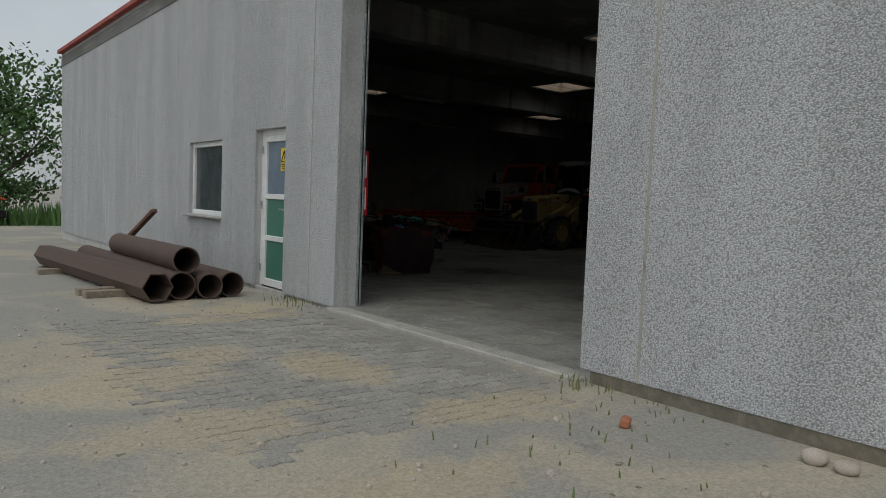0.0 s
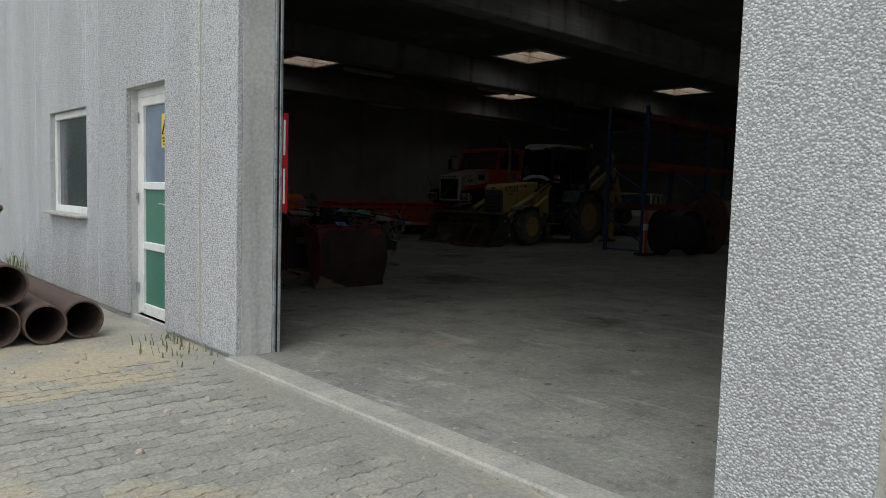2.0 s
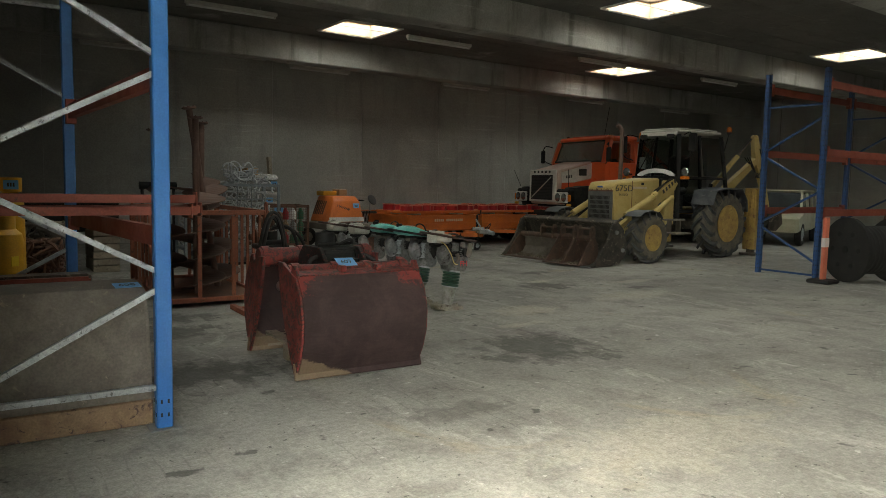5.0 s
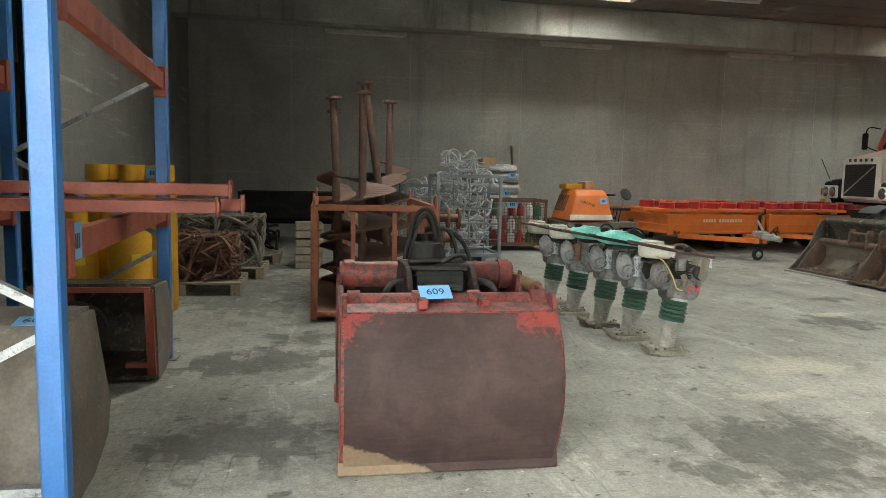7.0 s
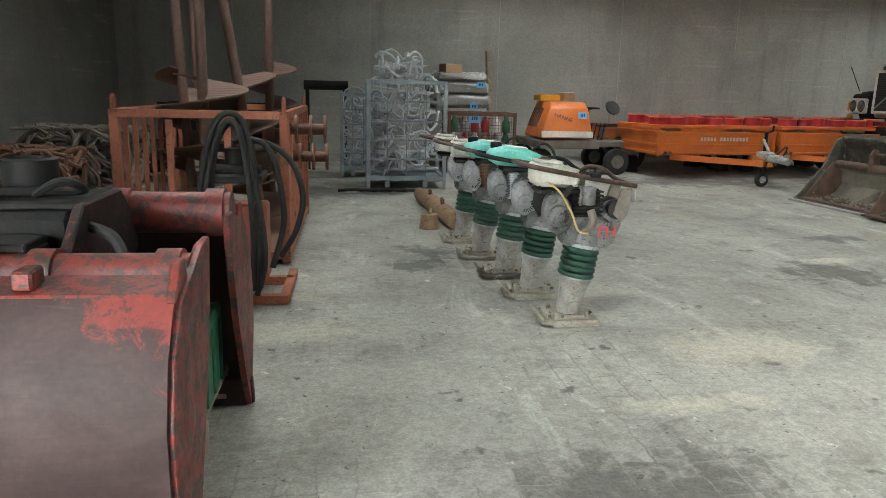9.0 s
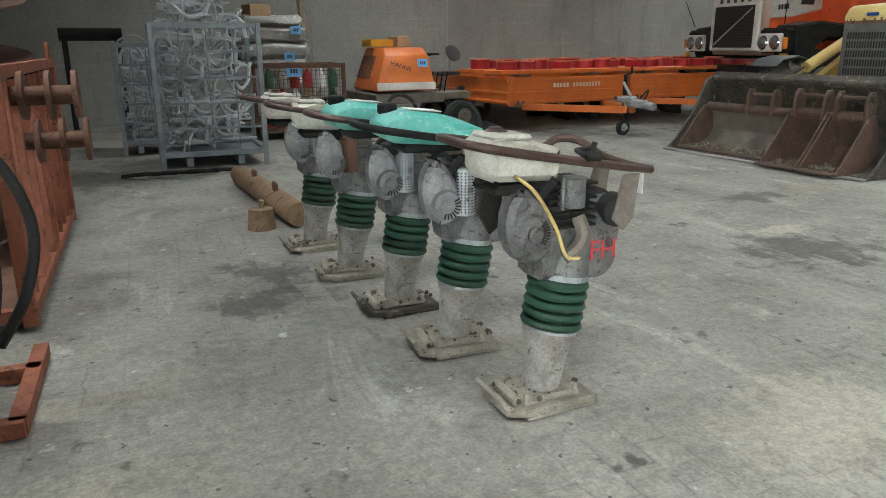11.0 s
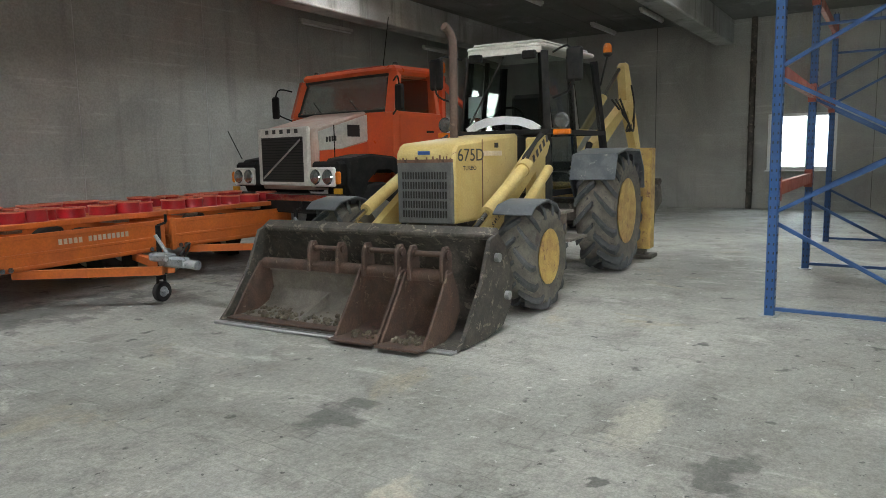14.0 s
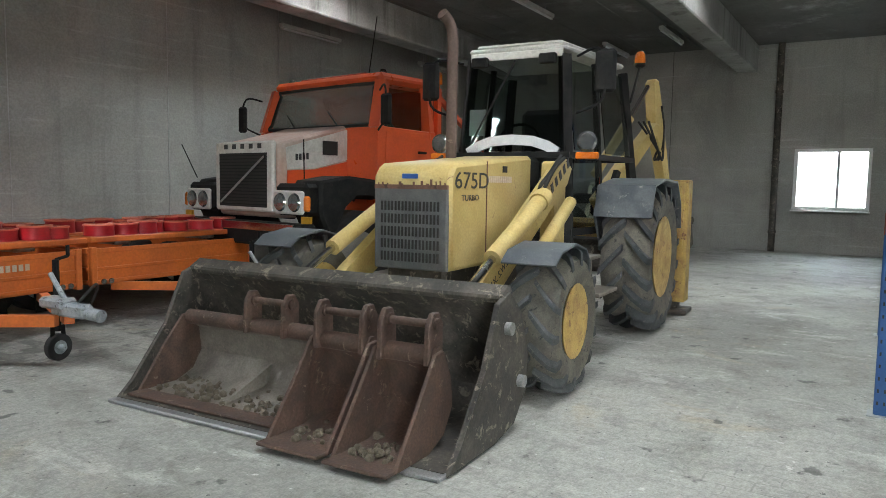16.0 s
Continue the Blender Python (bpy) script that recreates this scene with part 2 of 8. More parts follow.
def paver_material():
    """Worn concrete blocks with sand swept over them."""
    m, nt, bsdf, co = blank("paving_block")
    w = at_place(nt)
    fine = grain(nt, w, 60.0, 4.0, 0.7)
    rag = grain(nt, w, 2.2, 8.0, 0.7, 0.5)
    shade = ramp(nt, nt.nodes.new("ShaderNodeObjectInfo").outputs["Random"], 0, 1)
    col = mix(nt, shade, (0.29, 0.278, 0.25), (0.37, 0.355, 0.315))
    col = mix(nt, ramp(nt, grain(nt, w, 3.0, 6.0, 0.7), 0.5, 0.7, 0.0, 0.5), col, (0.17, 0.165, 0.15))
    col = mix(nt, ramp(nt, grain(nt, w, 14.0, 5.0, 0.7), 0.55, 0.7, 0.0, 0.5), col, (0.40, 0.38, 0.33))
    for x, y, a, b, amount in SAND:
        col = mix(nt, patch(nt, w, x, y, a, b, amount, rag, 3.2), col, (0.44, 0.375, 0.265))
    col = mix(nt, 0.6, col, mix(nt, ramp(nt, fine, 0.28, 0.72), (0.55, 0.55, 0.55), (1.3, 1.3, 1.3)), "MULTIPLY")
    nt.links.new(col, bsdf.inputs["Base Color"])
    bsdf.inputs["Roughness"].default_value = 0.95
    relief(nt, bsdf, fine, 0.5, 0.006)
    return m


def grab_material():
    """Scraped brown plate with red paint left along its top and ends and dried mud low at one end."""
    m, nt, bsdf, co = blank("scraped_grab_plate")
    axes = nt.nodes.new("ShaderNodeSeparateXYZ")
    nt.links.new(co, axes.inputs[0])
    broad = grain(nt, co, 4.0, 6.0, 0.68, 0.4)
    drag = node(nt, "ShaderNodeMapping", Scale=(1.0, 1.0, 9.0))
    nt.links.new(co, drag.inputs["Vector"])
    scrape = grain(nt, drag.outputs[0], 6.0, 6.0, 0.7)
    fine = grain(nt, co, 60.0, 4.0, 0.7)
    col = mix(nt, ramp(nt, broad, 0.35, 0.68), (0.034, 0.02, 0.0195), (0.06, 0.037, 0.036))
    col = mix(nt, ramp(nt, scrape, 0.58, 0.74, 0.0, 0.4), col, (0.095, 0.07, 0.07))
    col = mix(nt, ramp(nt, scrape, 0.42, 0.3, 0.0, 0.5), col, (0.05, 0.031, 0.028))
    ends = calc(nt, "MULTIPLY", calc(nt, "POWER", calc(nt, "ABSOLUTE", axes.outputs["X"]), 2.0), 0.95)
    red = calc(nt, "ADD", calc(nt, "ADD", axes.outputs["Z"], ends), calc(nt, "MULTIPLY", grain(nt, co, 11.0, 8.0, 0.75, 0.5), 0.55))
    col = mix(nt, ramp(nt, red, 1.07, 1.13, 0.0, 0.7), col, (0.25, 0.036, 0.029))
    mud = calc(nt, "ADD", calc(nt, "ADD", calc(nt, "MULTIPLY", axes.outputs["X"], 0.45), axes.outputs["Z"]), calc(nt, "MULTIPLY", broad, 0.16))
    col = mix(nt, ramp(nt, mud, 0.05, 0.03, 0.0, 0.8), col, (0.24, 0.175, 0.115))
    col = mix(nt, 0.25, col, mix(nt, ramp(nt, fine, 0.3, 0.7), (0.55, 0.55, 0.55), (1.3, 1.3, 1.3)), "MULTIPLY")
    nt.links.new(col, bsdf.inputs["Base Color"])
    nt.links.new(ramp(nt, scrape, 0.3, 0.7, 0.5, 0.72), bsdf.inputs["Roughness"])
    bsdf.inputs["Metallic"].default_value = 0.0
    bsdf.inputs["Specular IOR Level"].default_value = 0.3
    relief(nt, bsdf, fine, 0.25, 0.003)
    return m


def yard_material():
    m, nt, bsdf, co = blank("sandy_yard")
    cloud = grain(nt, co, 0.5, 6.0, 0.62, 0.8)
    rag = grain(nt, co, 2.2, 8.0, 0.7, 0.5)
    fine = grain(nt, co, 45.0, 4.0, 0.7)
    v = node(nt, "ShaderNodeTexVoronoi", Scale=34.0)
    nt.links.new(co, v.inputs["Vector"])
    grit = ramp(nt, v.outputs["Distance"], 0.05, 0.25, 1.0, 0.0)
    col = mix(nt, ramp(nt, cloud, 0.44, 0.62), (0.31, 0.298, 0.265), (0.42, 0.375, 0.29))
    col = mix(nt, calc(nt, "MULTIPLY", grit, ramp(nt, grain(nt, co, 3.0), 0.4, 0.7, 0.0, 0.55)), col, (0.50, 0.48, 0.44))
    col = mix(nt, ramp(nt, grain(nt, co, 1.7, 7.0, 0.72), 0.62, 0.72, 0.0, 0.6), col, (0.15, 0.138, 0.115))
    for x, y, a, b, amount in SAND:
        col = mix(nt, patch(nt, at_place(nt), x, y, a, b, amount, rag, 3.2), col, (0.44, 0.375, 0.265))
    col = mix(nt, ramp(nt, grain(nt, co, 9.0, 3.0, 0.6), 0.69, 0.73, 0.0, 0.7), col, (0.09, 0.08, 0.065))
    col = mix(nt, 0.5, col, mix(nt, ramp(nt, fine, 0.28, 0.72), (0.55, 0.55, 0.55), (1.3, 1.3, 1.3)), "MULTIPLY")
    nt.links.new(col, bsdf.inputs["Base Color"])
    bsdf.inputs["Roughness"].default_value = 0.95
    relief(nt, bsdf, calc(nt, "ADD", fine, calc(nt, "MULTIPLY", grit, 0.5)), 0.6, 0.01)
    return m


def glass_material(name, tint=(0.85, 0.9, 0.9), rough=0.03):
    m, nt, bsdf, co = blank(name)
    bsdf.inputs["Base Color"].default_value = (*tint, 1)
    bsdf.inputs["Roughness"].default_value = rough
    bsdf.inputs["Transmission Weight"].default_value = 1.0
    bsdf.inputs["IOR"].default_value = 1.35
    return m


M = {
    "aggregate": aggregate_material(),
    "floor": floor_material(),
    "yard": yard_material(),
    "wall": concrete_material("hall_wall_concrete", (0.31, 0.306, 0.283), (0.41, 0.405, 0.375), (0.23, 0.224, 0.205)),
    "beam": concrete_material("beam_concrete", (0.22, 0.216, 0.205), (0.36, 0.355, 0.335), (0.09, 0.086, 0.078), drip=0.85),
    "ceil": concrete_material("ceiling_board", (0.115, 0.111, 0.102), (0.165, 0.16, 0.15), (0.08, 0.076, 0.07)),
    "jamb": concrete_material("smooth_jamb_concrete", (0.42, 0.42, 0.41), (0.55, 0.55, 0.54), (0.27, 0.27, 0.26), drip=0.8),
    "sill": surface("threshold_concrete", (0.36, 0.35, 0.32), (0.46, 0.44, 0.39), (0.26, 0.24, 0.2), 0.35, 4, 0.9),
    "paver": paver_material(),
    "joint_soil": surface("joint_soil", (0.15, 0.135, 0.105), (0.23, 0.205, 0.16), None, 0, 9, 0.95),
    "white": surface("white_paint", (0.78, 0.79, 0.78), (0.68, 0.69, 0.68), None, 0, 4, 0.45, bump=0.05, dirt=0.15),
    "green_panel": surface("green_door_panel", (0.05, 0.17, 0.12), (0.065, 0.20, 0.145), None, 0, 3, 0.4, bump=0.05, dirt=0.15),
    "red_trim": surface("red_brown_trim", (0.36, 0.06, 0.04), (0.28, 0.05, 0.04), None, 0, 3, 0.6, bump=0.1),
    "dark": surface("black_iron", (0.012, 0.012, 0.013), (0.026, 0.025, 0.023), (0.06, 0.045, 0.034), 0.24, 7, 0.6, 0.0, gloss=0.12),
    # hall concrete darkened to carry the shade on the front wall's inside
    "inner": concrete_material("shaded_inner_wall", (0.16, 0.156, 0.142), (0.22, 0.216, 0.196), (0.12, 0.116, 0.105)),
    "steel": surface("dull_steel", (0.30, 0.30, 0.30), (0.40, 0.40, 0.40), (0.2, 0.17, 0.14), 0.25, 8, 0.45, 0.7),
    "cage_steel": surface("dull_blue_grey_galvanised", (0.22, 0.25, 0.275), (0.32, 0.355, 0.38), (0.12, 0.125, 0.13), 0.35, 8, 0.5, 0.3),
    "clamp_zinc": surface("bright_zinc_clamps", (0.42, 0.45, 0.47), (0.58, 0.61, 0.63), (0.22, 0.23, 0.235), 0.35, 9, 0.45, 0.15),
    "galv": surface("galvanised_steel", (0.28, 0.30, 0.315), (0.46, 0.49, 0.51), (0.13, 0.133, 0.136), 0.4, 9, 0.42, 0.45),
    "rust": surface("rusty_steel", (0.13, 0.065, 0.042), (0.20, 0.105, 0.07), (0.09, 0.05, 0.035), 0.45, 5, 0.82, 0.1, 0.5),
    "rust_pipe": surface("rusty_pipe_steel", (0.085, 0.055, 0.043), (0.125, 0.083, 0.066), (0.26, 0.19, 0.15), 0.25, 3.5, 0.75, 0.15, 0.4),
    # flat black that paints the shade inside slots, holes and grilles
    "hole_shade": surface("painted_hole_shade", (0.02, 0.018, 0.016), (0.03, 0.028, 0.025), None, 0, 5, 0.9),
    "timber": surface("weathered_timber", (0.24, 0.20, 0.15), (0.33, 0.28, 0.22), (0.15, 0.12, 0.09), 0.4, 8, 0.85),
    # the blue rack paint again, darkened because this rack stands against the light
    "backlit_rack": surface("backlit_blue_rack_paint", (0.015, 0.055, 0.16), (0.022, 0.068, 0.19), None, 0, 6, 0.45, 0.0, 0.05, 0.2),
    "blue_rack": surface("blue_rack_paint", (0.03, 0.155, 0.45), (0.042, 0.185, 0.50), (0.16, 0.2, 0.27), 0.08, 6, 0.42, 0.0, 0.05, 0.2),
    "orange_beam": surface("orange_red_rack_paint", (0.30, 0.07, 0.042), (0.25, 0.06, 0.038), (0.11, 0.05, 0.036), 0.3, 5, 0.55, 0.0, 0.1),
    "tarp": surface("blue_tag_paper", (0.13, 0.36, 0.68), (0.16, 0.40, 0.72), None, 0, 9, 0.6, bump=0.02, dirt=0.1),
    "tyre_dust": surface("dusty_tyre_rubber", (0.05, 0.053, 0.056), (0.095, 0.096, 0.096), (0.2, 0.185, 0.155), 0.3, 7, 0.9, 0.0, 0.5, gloss=0.25),
    "tyre_mud": surface("muddy_tyre_rubber", (0.10, 0.094, 0.08), (0.165, 0.15, 0.122), (0.05, 0.05, 0.05), 0.36, 7, 0.95, 0.0, 0.5, gloss=0.2),
    "rubber": surface("black_rubber", (0.016, 0.016, 0.016), (0.032, 0.031, 0.03), (0.08, 0.076, 0.068), 0.26, 7, 0.75, 0.0, 0.3, gloss=0.3),
    "tube": surface("lamp_batten_white", (0.62, 0.62, 0.58), (0.52, 0.52, 0.48), None, 0, 5, 0.5, bump=0.03),
    "sky_frame": surface("skylight_wood", (0.40, 0.29, 0.20), (0.5, 0.38, 0.28), None, 0, 4, 0.7),
    "pane": glass_material("window_glass"),
    "dark_pane": surface("dim_glazing", (0.05, 0.06, 0.065), (0.07, 0.08, 0.09), None, 0, 2, 0.08, 0.0, 0.0, 0.1),
    "frost": surface("hazy_door_glass", (0.16, 0.20, 0.26), (0.2, 0.25, 0.32), None, 0, 2, 0.12, 0.0, 0.0, 0.05),
    "yellow_sign": surface("yellow_sign", (0.75, 0.55, 0.03), (0.7, 0.5, 0.03), None, 0, 4, 0.5, bump=0.0, dirt=0.1),
    "leaf": surface("leaf_green", (0.055, 0.12, 0.028), (0.09, 0.18, 0.045), None, 0, 1.5, 0.7, dirt=0.3),
    "bark": surface("bark", (0.10, 0.075, 0.055), (0.15, 0.12, 0.09), None, 0, 6, 0.9, bump=0.8),
    "weed": surface("dry_weed", (0.13, 0.19, 0.05), (0.24, 0.24, 0.11), None, 0, 6, 0.9),
    "stone": surface("rounded_stone", (0.42, 0.36, 0.30), (0.5, 0.45, 0.4), None, 0, 9, 0.85),
    "brick": surface("broken_brick", (0.42, 0.16, 0.09), (0.36, 0.14, 0.08), None, 0, 12, 0.9),
}
dusty_glass = glass_material("dusty_windscreen", (0.62, 0.61, 0.57), 0.2)
dusty_glass.node_tree.nodes["Principled BSDF"].inputs["Transmission Weight"].default_value = 0.8
M.update({
    "yellow": surface("faded_yellow_paint", (0.50, 0.365, 0.125), (0.57, 0.45, 0.19), (0.26, 0.15, 0.07), 0.24, 4, 0.5, 0.0, 0.08, 0.25),
    "yellow_rust": surface("rusting_yellow_paint", (0.50, 0.34, 0.09), (0.36, 0.22, 0.08), (0.2, 0.10, 0.05), 0.4, 6, 0.65, 0.0, 0.2),
    "gas_yellow": surface("yellow_gas_paint", (0.62, 0.33, 0.02), (0.55, 0.28, 0.02), (0.3, 0.15, 0.05), 0.12, 5, 0.45, 0.0, 0.08, 0.25),
    "orange": surface("orange_trailer_paint", (0.62, 0.155, 0.025), (0.52, 0.13, 0.03), (0.3, 0.12, 0.06), 0.12, 3, 0.5, 0.0, 0.08, 0.25),
    "truck_red": surface("orange_red_truck_paint", (0.66, 0.09, 0.02), (0.60, 0.085, 0.025), None, 0, 3, 0.35, 0.0, 0.03, 0.15),
    "truck_white": surface("dusty_white_paint", (0.66, 0.65, 0.61), (0.50, 0.48, 0.44), (0.33, 0.30, 0.25), 0.12, 2.5, 0.4, 0.0, 0.03, 0.25),
    "dusty_red": surface("dusty_bonnet_paint", (0.45, 0.28, 0.22), (0.52, 0.42, 0.36), (0.6, 0.2, 0.1), 0.2, 2, 0.6, 0.0, 0.03, 0.2),
    "grab_red": surface("worn_red_paint", (0.22, 0.034, 0.028), (0.15, 0.032, 0.027), (0.045, 0.03, 0.026), 0.6, 9, 0.5, 0.1, 0.2),
    "grab_plate": grab_material(),
    "grab_core": surface("black_plate_with_red_rests", (0.014, 0.013, 0.013), (0.03, 0.025, 0.023), (0.20, 0.034, 0.028), 0.4, 13, 0.55, 0.0, 0.15, gloss=0.15),
    "grab_edge": surface("muddy_cutting_edge", (0.22, 0.13, 0.08), (0.32, 0.22, 0.13), (0.10, 0.06, 0.05), 0.4, 6, 0.7, 0.1, 0.3),
    "mud_steel": surface("muddy_bucket_steel", (0.14, 0.12, 0.10), (0.22, 0.195, 0.165), (0.28, 0.24, 0.18), 0.3, 5, 0.75, 0.15, 0.3),
    "dark_steel": surface("worn_dark_bucket_steel", (0.035, 0.031, 0.027), (0.115, 0.10, 0.082), (0.24, 0.205, 0.16), 0.42, 4, 0.6, 0.2, 0.35, 0.5),
    "brown_bkt": surface("brown_rusted_bucket", (0.06, 0.036, 0.027), (0.125, 0.074, 0.053), (0.18, 0.135, 0.095), 0.34, 5, 0.7, 0.1, 0.35, 0.5),
    "soil": surface("dried_soil", (0.085, 0.07, 0.048), (0.15, 0.125, 0.09), None, 0, 14, 0.95, 0.0, 0.9),
    "cage_orange": surface("rusty_orange_frame", (0.36, 0.12, 0.065), (0.28, 0.10, 0.06), (0.14, 0.07, 0.05), 0.4, 6, 0.7, 0.05, 0.2),
    "auger": surface("brown_auger_steel", (0.105, 0.062, 0.048), (0.165, 0.10, 0.08), (0.30, 0.21, 0.15), 0.2, 5, 0.6, 0.25, 0.2),
    "teal": surface("teal_plastic", (0.05, 0.38, 0.32), (0.20, 0.55, 0.49), (0.55, 0.68, 0.64), 0.34, 6, 0.42, 0.0, 0.05, 0.2),
    "cream": surface("dirty_cream_plastic", (0.54, 0.535, 0.48), (0.38, 0.36, 0.30), (0.2, 0.17, 0.125), 0.28, 8, 0.5, 0.0, 0.1),
    "cast_pale": surface("clean_cast_aluminium", (0.22, 0.225, 0.23), (0.36, 0.365, 0.37), (0.10, 0.095, 0.088), 0.35, 13, 0.55, 0.2, 0.2, 0.4),
    "cast": surface("dusty_cast_aluminium", (0.11, 0.112, 0.112), (0.225, 0.226, 0.222), (0.055, 0.047, 0.04), 0.45, 13, 0.6, 0.3, 0.3, 0.5),
    "leg_white": surface("scuffed_grey_leg", (0.37, 0.36, 0.335), (0.24, 0.22, 0.19), (0.12, 0.09, 0.068), 0.36, 8, 0.55, 0.1, 0.2, 0.5),
    "shoe": surface("dusty_shoe_plate", (0.27, 0.245, 0.20), (0.42, 0.39, 0.33), (0.09, 0.072, 0.058), 0.37, 12, 0.85, 0.05, 0.5, 0.5),
    "bellows": surface("green_rubber", (0.01, 0.05, 0.031), (0.018, 0.062, 0.04), (0.08, 0.07, 0.052), 0.4, 8, 0.55, 0.0, 0.15),
    "bar_brown": surface("worn_handle_tube", (0.062, 0.036, 0.03), (0.095, 0.06, 0.05), (0.2, 0.165, 0.15), 0.25, 12, 0.45, 0.4, 0.1),
    "red_mark": surface("red_paint_mark", (0.62, 0.05, 0.05), (0.55, 0.05, 0.05), None, 0, 8, 0.6, bump=0.0),
    "red_ring": surface("red_plastic_ring", (0.43, 0.013, 0.022), (0.33, 0.014, 0.022), (0.42, 0.06, 0.06), 0.3, 7, 0.35, bump=0.05),
    "red_edge": surface("orange_reflex_edge", (0.70, 0.20, 0.12), (0.65, 0.16, 0.1), None, 0, 6, 0.4, bump=0.05),
    "chrome": surface("worn_chrome", (0.70, 0.70, 0.70), (0.6, 0.6, 0.6), None, 0, 5, 0.15, 1.0, 0.02, 0.1),
    "lens": surface("headlamp_lens", (0.42, 0.43, 0.43), (0.22, 0.23, 0.23), None, 0, 14, 0.12, 0.75, 0.05, 0.2),
    "amber": surface("amber_lens", (0.75, 0.20, 0.02), (0.65, 0.16, 0.02), None, 0, 9, 0.2, bump=0.02),
    "cab_glass": glass_material("tinted_cab_glass", (0.5, 0.57, 0.55), 0.015),
    "dusty_glass": dusty_glass,
    "guard": surface("dusty_blue_grey_mudguard", (0.055, 0.062, 0.07), (0.11, 0.118, 0.125), (0.22, 0.215, 0.20), 0.32, 5, 0.5, 0.0, 0.1, 0.3),
    "bottle_green": surface("green_crate_plastic", (0.015, 0.11, 0.05), (0.025, 0.15, 0.075), None, 0, 6, 0.5),
    "card": surface("brown_cardboard", (0.42, 0.28, 0.16), (0.36, 0.24, 0.14), None, 0, 6, 0.85),
    "bag": surface("plastic_wrapped_goods", (0.35, 0.35, 0.34), (0.22, 0.20, 0.18), (0.6, 0.62, 0.62), 0.35, 5, 0.25, 0.0, 0.4),
    "seat_pad": surface("black_vinyl", (0.03, 0.03, 0.03), (0.05, 0.05, 0.05), None, 0, 8, 0.5),
    "paper": surface("white_paper", (0.8, 0.8, 0.8), (0.75, 0.75, 0.75), None, 0, 8, 0.6, bump=0.0),
    "print": surface("dark_print", (0.03, 0.03, 0.03), (0.04, 0.04, 0.04), None, 0, 8, 0.6, bump=0.0),
    "grey_print": surface("faded_white_print", (0.62, 0.52, 0.42), (0.66, 0.56, 0.46), None, 0, 8, 0.6, bump=0.0),
    "blue_badge": surface("blue_badge", (0.03, 0.10, 0.35), (0.03, 0.10, 0.35), None, 0, 8, 0.4, bump=0.0),
    "grille": surface("grey_radiator_mesh", (0.10, 0.105, 0.105), (0.15, 0.15, 0.148), (0.25, 0.16, 0.10), 0.12, 9, 0.6, 0.3),
    "old_cream": surface("faded_cream_bodywork", (0.50, 0.49, 0.36), (0.42, 0.41, 0.30), None, 0, 3, 0.5),
    "hyd_red": surface("red_brown_machine_paint", (0.33, 0.09, 0.05), (0.26, 0.075, 0.045), (0.13, 0.06, 0.045), 0.3, 6, 0.5),
})


